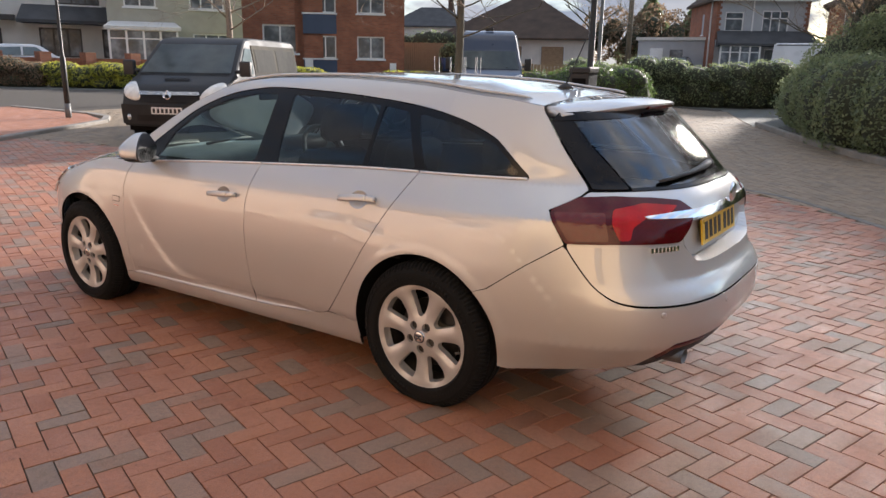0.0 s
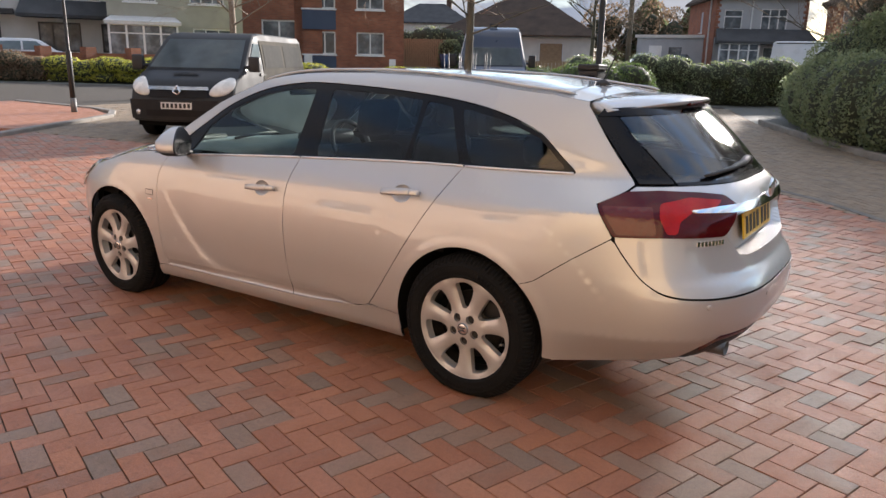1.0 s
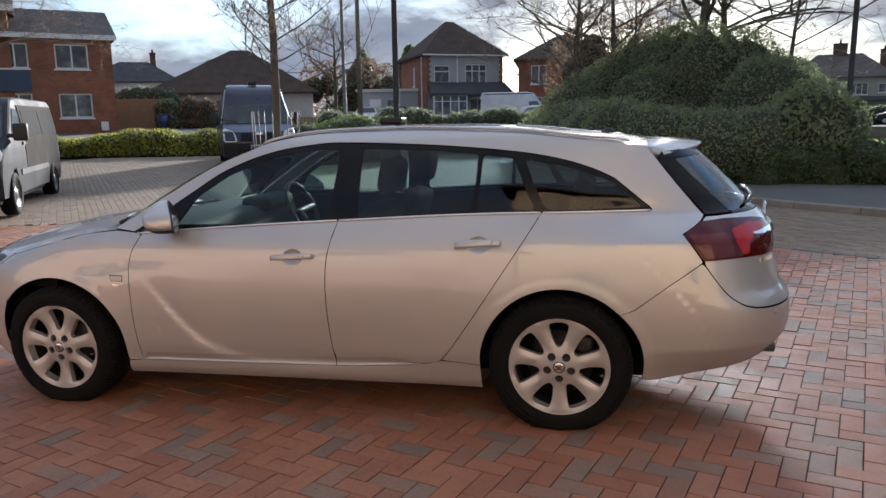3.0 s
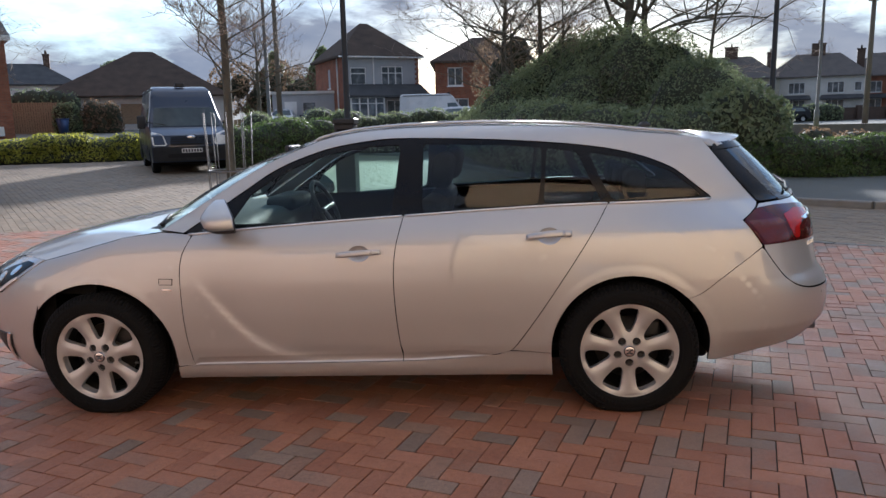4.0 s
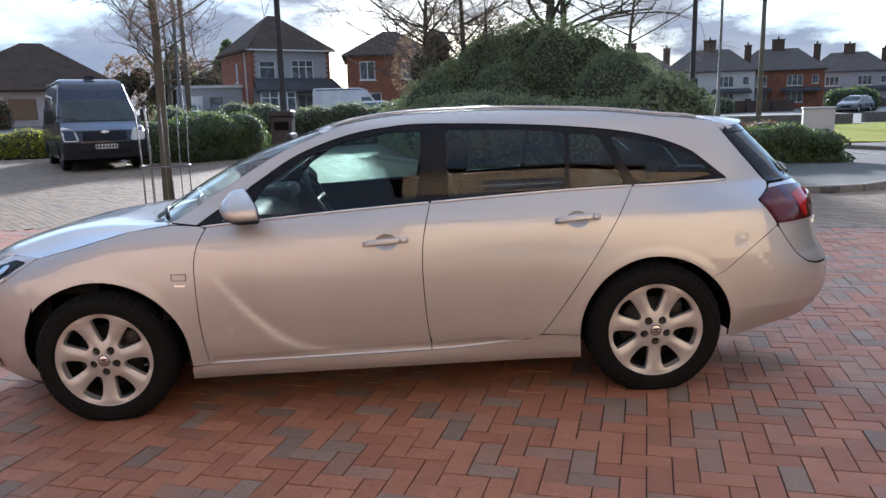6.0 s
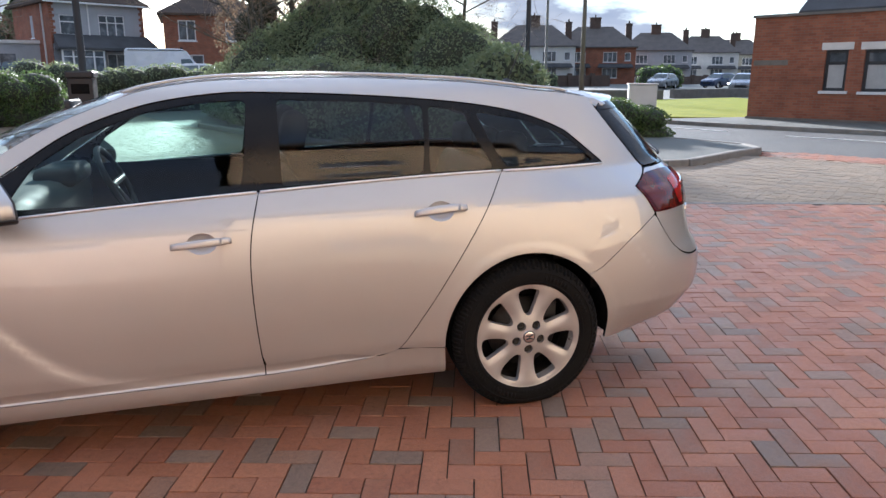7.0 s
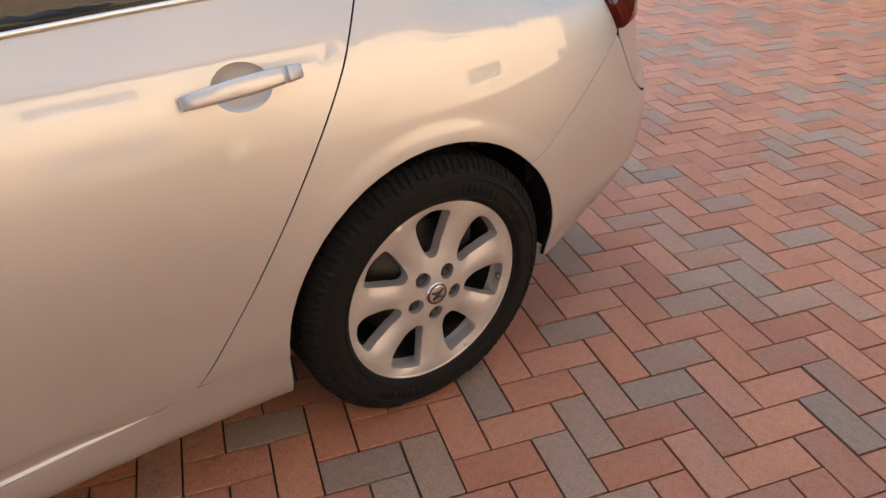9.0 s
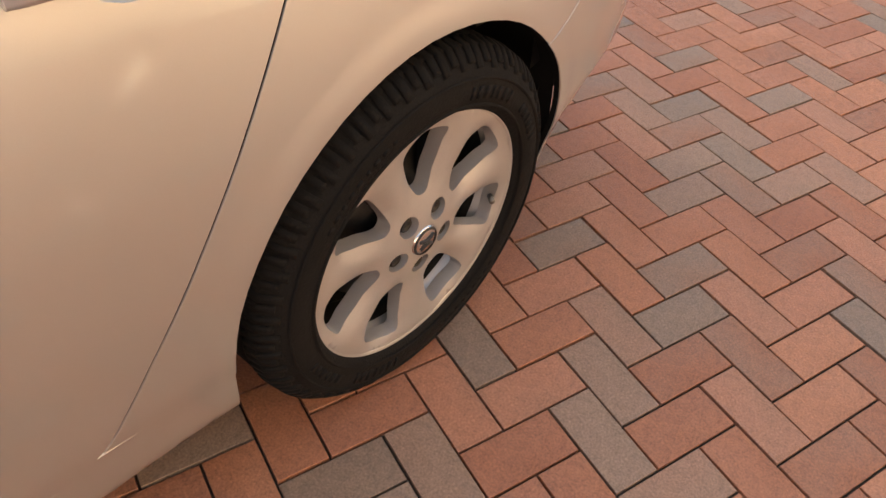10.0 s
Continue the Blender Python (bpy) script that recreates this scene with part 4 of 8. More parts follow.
    bmesh.ops.create_uvsphere(bm, u_segments=12, v_segments=8, radius=0.024, matrix=Matrix.Translation(body(S_REAR, 1.055, 0.018)))
    part("wiper_hub", bm, M_PLASTIC, wp)
    # round badge and the plate
    bm = bmesh.new()
    lathe(bm, [(0.0001, 0.010), (0.03, 0.010), (0.040, 0.007), (0.046, 0.0)], 28)
    ob = part("badge", bm, M_CHROME, tp, "round chrome badge")
    ob.matrix_basis = Matrix.Translation(body(S_REAR, 0.940, 0.030)) @ Matrix.Rotation(radians(-90 + 0), 4, "Z")
    bm = bmesh.new()
    rbox(bm, (-0.26, -0.004, -0.056), (0.26, 0.004, 0.056), 0.006)
    plate = part("number_plate", bm, M_YELLOW, tp, "yellow rear number plate with dark bars", False)
    plate.matrix_basis = Matrix.Translation((1.004, YC, 0.806)) @ Matrix.Rotation(radians(90), 4, "Z") @ Matrix.Rotation(radians(-7), 4, "X")
    for i, (x0, wd) in enumerate(((-0.20, 0.05), (-0.135, 0.05), (-0.07, 0.05), (-0.005, 0.05), (0.085, 0.05), (0.15, 0.05), (0.213, 0.045))):
        bm = bmesh.new()
        rbox(bm, (x0 - wd / 2 + 0.004, -0.0052, -0.038), (x0 + wd / 2 - 0.004, -0.0032, 0.038), 0.0)
        part("plate_bar", bm, M_PLASTIC, plate, smooth=False)
    # the pressed recess behind the plate
    rim = densify(RECESS, 0.03, closed=False)
    verts, faces = [], []
    for side in (1, -1):
        k = len(verts)
        for sr, zr in rim:
            p = body(sr, zr, -0.001, side)
            verts.append(tuple(p))
            verts.append((0.986 - (zr - 0.80) * 0.12, YC + (p.y - YC) * 0.90, 0.795 + (zr - 0.795) * 0.86))
        verts.append((0.986, YC, 0.795))
        for i in range(len(rim) - 1):
            a, b = k + 2 * i, k + 2 * i + 2
            q = (a, a + 1, b + 1, b)
            faces.append(q if side > 0 else q[::-1])
            t3 = (a + 1, k + 2 * len(rim), b + 1)
            faces.append(t3 if side > 0 else t3[::-1])
    mesh_part("plate_recess", verts, faces, M_SILVER, tp, smooth=False)
    # model script as a row of plain chrome bars
    for i in range(8):
        s = 0.955 + i * 0.0175
        panel("badge_bar", [(s, 0.776), (s + 0.011, 0.777), (s + 0.011, 0.796), (s, 0.795)], M_CHROME, tp, step=0.02, off=0.005, sides=(1,), flange=0.005)
    # parking sensors
    for s, z in ((0.95, 0.542), (1.38, 0.535)):
        for side in (1, -1):
            bm = bmesh.new()
            prev = None
            for f, o in ((0.012, 0.001), (0.0105, 0.003), (0.006, 0.0035)):
                ring = [bm.verts.new(body(s + f * math.cos(a), z + f * math.sin(a), o, side)) for a in (i * math.tau / 14 for i in range(14))]
                if prev:
                    for i in range(14):
                        bm.faces.new((prev[i], prev[(i + 1) % 14], ring[(i + 1) % 14], ring[i]))
                prev = ring
            bm.faces.new(prev)
            bmesh.ops.recalc_face_normals(bm, faces=bm.faces)
            part("parking_sensor", bm, M_SILVER, car)
    # exhaust
    for side in (1, -1):
        bm = bmesh.new()
        lathe(bm, [(0.024, 0.14), (0.027, 0.0), (0.030, 0.0), (0.031, 0.16)], 20)
        ex = part("exhaust_tip", bm, M_BOLT, car, "bright exhaust tip")
        ex.matrix_basis = Matrix.Translation((1.03, YC - side * 0.45, 0.318)) @ Matrix.Rotation(radians(90), 4, "Z") @ Matrix.Diagonal((1.5, 1, 1, 1))

    # ---------- roof, windscreen, bonnet: lofts between the edge line and the centre line ----------
    def loft(name, edge, centre, mat, power=2.2, n=16, label="", ends=True):
        verts, faces = [], []
        rows = len(edge)
        for (ex, ev, ez), (cx, cz) in zip(edge, centre):
            for j in range(-n, n + 1):
                w = abs(j) / n
                k = w ** power
                verts.append((cx + (ex - cx) * k, YC - ev * j / n, cz + (ez - cz) * k))
        m = 2 * n + 1
        for i in range(rows - 1):
            for j in range(m - 1):
                faces.append((i * m + j, i * m + j + 1, (i + 1) * m + j + 1, (i + 1) * m + j))
        ob = mesh_part(name, verts, faces, mat, car, label)
        ob.data.update()
        if sum(p.normal.z for p in ob.data.polygons) < 0:
            ob.data.flip_normals()
        return ob
    roof_z = [p for p in EDGE if p[0] > -1.62]
    edge, centre = [], []
    for s, z in roof_z:
        x, v = plan(s, z)
        edge.append((x, v, z))
        f = min(1, max(0, (x + 1.62) / 0.3))
        centre.append((x - 0.10 * (1 - f), z + 0.016 + 0.012 * f))
    loft("roof", edge, centre, M_SILVER, 2.4, 14)
    scr = [p for p in EDGE if p[0] <= -1.60]
    edge, centre = [], []
    for i, (s, z) in enumerate(scr):
        x, v = plan(s, z)
        t = i / (len(scr) - 1)
        edge.append((x, v, z))
        centre.append((-2.66 + ((-1.72) + 2.66) * t, 0.945 + (scr[-1][1] + 0.016 - 0.945) * t - 0.0 + 0.05 * math.sin(math.pi * t)))
    g = loft("windscreen", edge, centre, M_GLASS, 2.0, 12, "clear windscreen")
    g.visible_shadow = False
    bon = [(-2.33, 0.972), (-2.45, 0.958), (-2.6, 0.942), (-2.84, 0.909), (-3.02, 0.872), (-3.175, 0.832), (-3.36, 0.838), (-3.55, 0.832), (-3.70, 0.80), (-3.86, 0.74)]
    edge, centre = [], []
    cl = [(-2.62, 0.955), (-2.75, 0.962), (-2.9, 0.955), (-3.05, 0.938), (-3.17, 0.915), (-3.27, 0.89), (-3.36, 0.865), (-3.45, 0.835), (-3.53, 0.80), (-3.61, 0.74)]
    for (s, z), c in zip(bon, cl):
        x, v = plan(s, z - 0.0045)
        edge.append((x, v - 0.001, z - 0.004))
        centre.append(c)
    loft("bonnet", edge, centre, M_SILVER, 2.6, 14)
    bm = bmesh.new()
    rbox(bm, (-3.645, YC - 0.30, 0.40), (-3.50, YC + 0.30, 0.70), 0.03)
    part("grille", bm, M_PLASTIC, car, "dark front grille")
    panel("front_lip", [(-3.15, 0.200), (-3.4, 0.168), (-3.8, 0.168), (S_FRONT, 0.168), (S_FRONT, 0.12), (-3.4, 0.12), (-3.19, 0.128)], M_PLASTIC, car, step=0.04, off=-0.012, sides=half, flange=0.03, label="black plastic chin under the bumper")
    for side in (1, -1):
        hl = panel("headlamp", rounded([(-3.180, 0.828), (-3.255, 0.724), (-3.38, 0.653), (-3.514, 0.610), (-3.62, 0.612), (-3.76, 0.69), (-3.72, 0.775), (-3.56, 0.822), (-3.36, 0.832)], 0.02), M_LAMP, car, step=0.03, off=0.004, sides=(side,), flange=0.02, label="clear headlamp")
        panel("lamp_inner", rounded([(-3.225, 0.808), (-3.275, 0.738), (-3.39, 0.675), (-3.50, 0.65), (-3.54, 0.70), (-3.44, 0.775), (-3.33, 0.815)], 0.015), M_BLACK, hl, step=0.03, off=0.006, sides=(side,), flange=0.0, label="dark lamp inner")
        for sc, zc, r in ((-3.335, 0.765, 0.026), (-3.425, 0.722, 0.032)):
            panel("lamp_reflector", [(sc + r * math.cos(i * math.tau / 16), zc + r * math.sin(i * math.tau / 16)) for i in range(16)], M_CHROME, hl, step=0.012, off=0.009, sides=(side,), flange=0.003, label="round chrome reflector")
        panel("lamp_strip", rounded([(-3.262, 0.722), (-3.38, 0.652), (-3.50, 0.622), (-3.50, 0.634), (-3.385, 0.666), (-3.27, 0.735)], 0.004), M_UPWHITE, hl, step=0.02, off=0.010, sides=(side,), flange=0.004, label="white daytime light strip")
        fg = panel("fog_lamp_bezel", rounded([(-3.36, 0.41), (-3.60, 0.40), (-3.70, 0.33), (-3.62, 0.26), (-3.46, 0.25)], 0.02), M_PLASTIC, car, step=0.03, off=0.006, sides=(side,), flange=0.012, label="black fog lamp bezel")
        panel("fog_lamp_trim", rounded([(-3.345, 0.415), (-3.375, 0.415), (-3.475, 0.25), (-3.45, 0.24)], 0.008), M_CHROME, fg, step=0.03, off=0.012, sides=(side,), flange=0.008)
        # small wing badge
        panel("badge_backing", [(-2.368, 0.732), (-2.292, 0.729), (-2.294, 0.696), (-2.366, 0.699)], M_PLASTIC, car, step=0.02, off=0.001, sides=(side,), flange=0.003, label="thin dark badge surround")
        panel("wing_badge", [(-2.364, 0.7285), (-2.296, 0.7255), (-2.298, 0.6995), (-2.362, 0.7025)], M_ALLOY, car, step=0.02, off=0.0025, sides=(side,), flange=0.002, label="small grey wing badge")
        panel("wing_badge", [(-2.352, 0.680), (-2.300, 0.676), (-2.302, 0.668), (-2.350, 0.672)], M_CHROME, car, step=0.02, off=0.003, sides=(side,), flange=0.003, label="small chrome wing badge")
        # roof rail: a low rail with dark joints
        rail = [p for p in EDGE if -1.60 < p[0] < 0.45]
        for off, mat, r, nm2 in ((0.0, M_ALLOY, 0.012, "roof_rail"), (-0.020, M_PLASTIC, 0.0035, "rail_joint"), (0.020, M_PLASTIC, 0.0035, "rail_joint")):
            bm = bmesh.new()
            pts = []
            for s, z in rail:
                x, v = plan(s, z)
                pts.append((x, YC - side * (v - 0.055 + off), z + 0.012 + (0.004 if nm2 == "roof_rail" else -0.006 + off * -0.25)))
            tube(bm, pts, r, 8, 0.6, taper=[0.3] + [1] * (len(pts) - 2) + [0.3])
            part(nm2, bm, mat, car)
    # cowl and front wipers
    bm = bmesh.new()
    rows = []
    for j in range(-10, 11):
        w = abs(j) / 10
        x0 = -2.66 + 0.32 * w ** 2
        y = YC - 0.80 * j / 10
        rows.append([bm.verts.new((x0 - 0.06, y, 0.935 + 0.02 * w)), bm.verts.new((x0 + 0.10, y, 0.945 + 0.02 * w))])
    for a, b in zip(rows, rows[1:]):
        bm.faces.new((a[0], a[1], b[1], b[0]))
    bmesh.ops.recalc_face_normals(bm, faces=bm.faces)
    part("cowl", bm, M_PLASTIC, car, "black plastic cowl")
    for y0, y1 in ((0.20, 0.80), (0.75, 1.45)):
        bm = bmesh.new()
        tube(bm, [(-2.42, y0, 0.985), (-2.52, (y0 + y1) / 2, 0.995), (-2.58, y1, 0.985)], 0.010, 6)
        part("front_wiper", bm, M_PLASTIC, car, "black wiper")

    # ---------- spoiler ----------
    bm = bmesh.new()
    n = 16
    top, low, back = [], [], []
    for j in range(-n, n + 1):
        w = abs(j) / n
        v = 0.562 * j / n
        xf = 0.40 + 0.0 * w
        xb = 0.705 - 0.215 * w ** 2.6
        zt = 1.352 - 0.030 * w ** 3
        zb = 1.332 - 0.044 * w ** 3
        thin = 1 - 0.65 * w ** 4
        top.append([bm.verts.new((xf, YC - v, zt + 0.006 - 0.004 * w)), bm.verts.new((xf + (xb - xf) * 0.5, YC - v, zt - 0.004)), bm.verts.new((xb, YC - v, zb)),
                    bm.verts.new((xb + 0.004, YC - v, zb - 0.012 * thin)), bm.verts.new((xb - 0.01, YC - v, zb - 0.024 * thin)), bm.verts.new((xf + 0.06, YC - v, zb - 0.045 * thin)), bm.verts.new((xf, YC - v, zb - 0.03 * thin))])
    for a, b in zip(top, top[1:]):
        for k in range(7):
            bm.faces.new((a[k], a[(k + 1) % 7], b[(k + 1) % 7], b[k]))
    bm.faces.new(top[0])
    bm.faces.new(top[-1])
    bmesh.ops.recalc_face_normals(bm, faces=bm.faces)
    bmesh.ops.bevel(bm, geom=[e for e in bm.edges if e.calc_face_angle(0) > 0.6], offset=0.004, segments=2, affect="EDGES")
    sp = part("roof_spoiler", bm, M_SILVER, tp)
    bm = bmesh.new()
    rbox(bm, (0.684, YC - 0.15, 1.303), (0.7065, YC + 0.15, 1.319), 0.004)
    part("brake_light", bm, M_DARKLENS, sp, "red high-level brake light")
    # aerial
    bm = bmesh.new()
    lathe(bm, [(0.0001, 0.0), (0.028, 0.0), (0.020, 0.014), (0.009, 0.026), (0.0001, 0.03)], 14)
    ae = part("aerial_base", bm, M_PLASTIC, car, "short roof aerial")
    ae.matrix_basis = Matrix.Translation((0.22, YC, 1.385)) @ Matrix.Rotation(radians(90), 4, "X") @ Matrix.Diagonal((1.6, 1, 1, 1))
    bm = bmesh.new()
    tube(bm, [(0.22, YC, 1.40), (0.275, YC, 1.52), (0.335, YC, 1.65)], 0.0030, 6, taper=[1.3, 1, 0.6])
    part("aerial_mast", bm, M_PLASTIC, ae).matrix_parent_inverse = ae.matrix_basis.inverted()

    # ---------- door mirrors ----------
    for side in (1, -1):
        mx, my, mz = -1.985, YC - side * 0.935, 1.046

        def cup(low, high, grow, x0, x1):
            """The mirror housing between two heights and two places along the car: domed in front, cut off square behind."""
            bm = bmesh.new()
            bmesh.ops.create_uvsphere(bm, u_segments=40, v_segments=28, radius=1.0, matrix=Matrix.Rotation(radians(90), 4, "Y"))
            for v in bm.verts:
                p = v.co
                rad = math.hypot(p.y, p.z)
                if p.x > 0:
                    # straight walls, then a flat back
                    k = min(1.0, p.x / 0.5)
                    grow_r = 1.0 / rad if p.x < 0.5 and rad > 1e-6 else 1.0 / 0.866
                    y, z, x = p.y * grow_r, p.z * grow_r, 0.052 * k
                else:
                    y, z, x = p.y, p.z, -0.105 * abs(p.x) ** 0.9
                z = math.copysign(abs(z) ** 0.75, z)
                y = math.copysign(abs(y) ** 0.75, y)
                z = min(max(z, low), high)
                top = max(0.0, z)
                x = min(max(x, x0), x1)
                v.co = (mx + x * (1 - 0.50 * top) - 0.004 * z, my + y * 0.098 * grow * (1 - 0.46 * top) + side * 0.03 * z, mz + z * 0.082 * (grow if z > 0 else 1.0))
            # the glass is turned towards the driver
            turn = Matrix.Translation((mx, my, 0)) @ Matrix.Rotation(radians(24 * side), 4, "Z") @ Matrix.Translation((-mx, -my, 0))
            bmesh.ops.transform(bm, matrix=turn, verts=bm.verts)
            bmesh.ops.remove_doubles(bm, verts=bm.verts, dist=0.0008)
            bmesh.ops.recalc_face_normals(bm, faces=bm.faces)
            return bm
        mir = part("door_mirror", cup(-0.80, 1.0, 1.0, -1, 0.044), M_SILVER, car, "silver door mirror")
        part("mirror_base", cup(-1.15, -0.70, 1.004, -1, 0.05), M_PLASTIC, mir, "black underside of the mirror")
        part("mirror_rim", cup(-1.0, 1.0, 0.985, 0.036, 0.053), M_PLASTIC, mir, "black rim round the mirror glass")
        part("mirror_glass", cup(-0.86, 0.88, 0.88, 0.046, 0.0545), M_CHROME, mir, "mirror glass")
        bm = bmesh.new()
        tube(bm, [(-2.02, YC - side * 0.82, 0.968), (-2.005, YC - side * 0.86, 0.975), (-1.99, YC - side * 0.91, 0.985)], 0.034, 10, 0.6)
        part("mirror_foot", bm, M_PLASTIC, mir, "black mirror foot")

    # ---------- shell behind the panels, floor and wheel wells ----------
    verts, faces = [], []
    ss = np.linspace(S_FRONT + 0.05, S_REAR - 0.02, 90)
    zs = [0.24, 0.35, 0.5, 0.65, 0.8, 0.9, 0.985]
    for side in (1, -1):
        base = len(verts)
        for s in ss:
            for z in zs:
                zz = min(z, 0.86) if s < -2.3 else max(z, 0.36) if s > 0.3 else z
                p = body(s, zz)
                verts.append((p.x * (0.90 if p.x > 0 else 0.97 if p.x < -2.5 else 1.0), YC - side * (YC - p.y) * 0.955, p.z))
        for i in range(len(ss) - 1):
            for j in range(len(zs) - 1):
                s, z = (ss[i] + ss[i + 1]) / 2, (zs[j] + zs[j + 1]) / 2
                if min(math.hypot(s, z - HUB_Z), math.hypot(s + 2.737, z - HUB_Z)) > 0.42:
                    k = base + i * len(zs) + j
                    faces.append((k, k + 1, k + len(zs) + 1, k + len(zs)))
    mesh_part("inner_shell", verts, faces, M_DARK, car, "dark inner body")
    bm = bmesh.new()
    rbox(bm, (-3.3, YC - 0.60, 0.18), (0.45, YC + 0.60, 0.30), 0.02)
    rbox(bm, (-2.25, YC - 0.82, 0.165), (-0.46, YC + 0.82, 0.25), 0.02)
    part("underbody", bm, M_DARK, car, "dark underbody")
    for xw, r in ((0.0, 0.392), (-2.742, 0.405)):
        for side in (1, -1):
            bm = bmesh.new()
            rings = []
            for i in range(29):
                a = radians(-13 + 206 * i / 28) if xw < -1 else radians(-5 + 192 * i / 28)
                rings.append([bm.verts.new((xw + r * (1.07 if xw < -1 else 1.0) * math.cos(a), YC - side * v, HUB_Z + r * math.sin(a))) for v in (0.895 - (0.16 * max(0.0, -math.cos(a) - 0.25) if xw < -1 else -0.007 + 0.13 * max(0.0, math.cos(a) - 0.8) + 0.24 * max(0.0, -math.cos(a) - 0.9)), 0.60)])
            for a, b in zip(rings, rings[1:]):
                bm.faces.new((a[0], a[1], b[1], b[0]))
            bm.faces.new([q[1] for q in rings])
            bmesh.ops.recalc_face_normals(bm, faces=bm.faces)
            part("wheel_well", bm, M_DARK, car, "black wheel arch liner")

    # ---------- cabin ----------
    def seat(x, y, z=0.30):
        bm = bmesh.new()
        rbox(bm, (x - 0.27, y - 0.25, z), (x + 0.27, y + 0.25, z + 0.20), 0.06, 3)
        st = part("seat", bm, M_SEAT, car, "dark cloth seat")
        bm = bmesh.new()
        rbox(bm, (-0.07, -0.24, 0), (0.07, 0.24, 0.62), 0.055, 3)
        bmesh.ops.transform(bm, matrix=Matrix.Translation((x + 0.25, y, z + 0.16)) @ Matrix.Rotation(radians(18), 4, "Y"), verts=bm.verts)
        part("backrest", bm, M_SEAT, st)
        bm = bmesh.new()
        rbox(bm, (-0.055, -0.14, 0), (0.055, 0.14, 0.20), 0.05, 3)
        bmesh.ops.transform(bm, matrix=Matrix.Translation((x + 0.47, y, z + 0.80)) @ Matrix.Rotation(radians(12), 4, "Y"), verts=bm.verts)
        part("headrest", bm, M_SEAT, st)
    for y in (YC - 0.37, YC + 0.37):
        seat(-1.42, y)
    bm = bmesh.new()
    rbox(bm, (-0.62, YC - 0.62, 0.34), (-0.12, YC + 0.62, 0.52), 0.06, 3)
    bench = part("rear_bench", bm, M_SEAT, car, "dark cloth rear bench")
    bm = bmesh.new()
    rbox(bm, (-0.07, -0.62, 0), (0.07, 0.62, 0.55), 0.05, 3)
    bmesh.ops.transform(bm, matrix=Matrix.Translation((-0.10, YC, 0.48)) @ Matrix.Rotation(radians(20), 4, "Y"), verts=bm.verts)
    part("backrest", bm, M_SEAT, bench)
    for y in (YC - 0.40, YC, YC + 0.40):
        bm = bmesh.new()
        rbox(bm, (0.05, y - 0.12, 1.02), (0.15, y + 0.12, 1.17), 0.04, 3)
        part("headrest", bm, M_SEAT, bench)
    bm = bmesh.new()
    rbox(bm, (-2.55, YC - 0.74, 0.60), (-1.98, YC + 0.74, 0.975), 0.09, 3)
    part("dashboard", bm, M_DASH, car, "dark grey dashboard")
    bm = bmesh.new()
    rbox(bm, (-2.15, YC + 0.16, 0.93), (-1.95, YC + 0.58, 1.03), 0.04, 3)
    part("instrument_hood", bm, M_PLASTIC, car)
    bm = bmesh.new()
    ring = [(0.0, 0.185 * math.cos(a), 0.185 * math.sin(a)) for a in (i * math.tau / 28 for i in range(28))]
    tube(bm, ring, 0.016, 8, closed=True)
    tube(bm, [(0, -0.18, 0), (-0.03, 0, -0.01), (0, 0.18, 0)], 0.018, 8)
    tube(bm, [(-0.03, 0, 0), (0, 0, -0.18)], 0.018, 8)
    bmesh.ops.transform(bm, matrix=Matrix.Translation((-1.80, YC + 0.37, 0.93)) @ Matrix.Rotation(radians(-24), 4, "Y"), verts=bm.verts)
    part("steering_wheel", bm, M_PLASTIC, car, "black steering wheel")
    bm = bmesh.new()
    rbox(bm, (-2.2, YC - 0.72, 0.26), (0.34, YC + 0.72, 0.31), 0.02)
    rbox(bm, (0.30, YC - 0.56, 0.46), (0.86, YC + 0.56, 0.50), 0.02)
    part("cabin_floor", bm, M_SEAT, car)
    bm = bmesh.new()
    rbox(bm, (0.16, YC - 0.60, 0.86), (0.80, YC + 0.60, 0.885), 0.008)
    part("parcel_cover", bm, M_SEAT, car, "dark load cover")
    bm = bmesh.new()
    rbox(bm, (-1.90, YC - 0.12, 1.29), (-1.87, YC + 0.12, 1.36), 0.012)
    part("rear_view_mirror", bm, M_PLASTIC, car)
    # headlining under the roof
    edge, centre = [], []
    for s, z in roof_z:
        x, v = plan(s, z)
        edge.append((x, v - 0.03, z - 0.03))
        centre.append((x, z + 0.0))
    loft("headlining", edge, centre, M_DASH, 2.4, 8, "grey headlining")
    return car


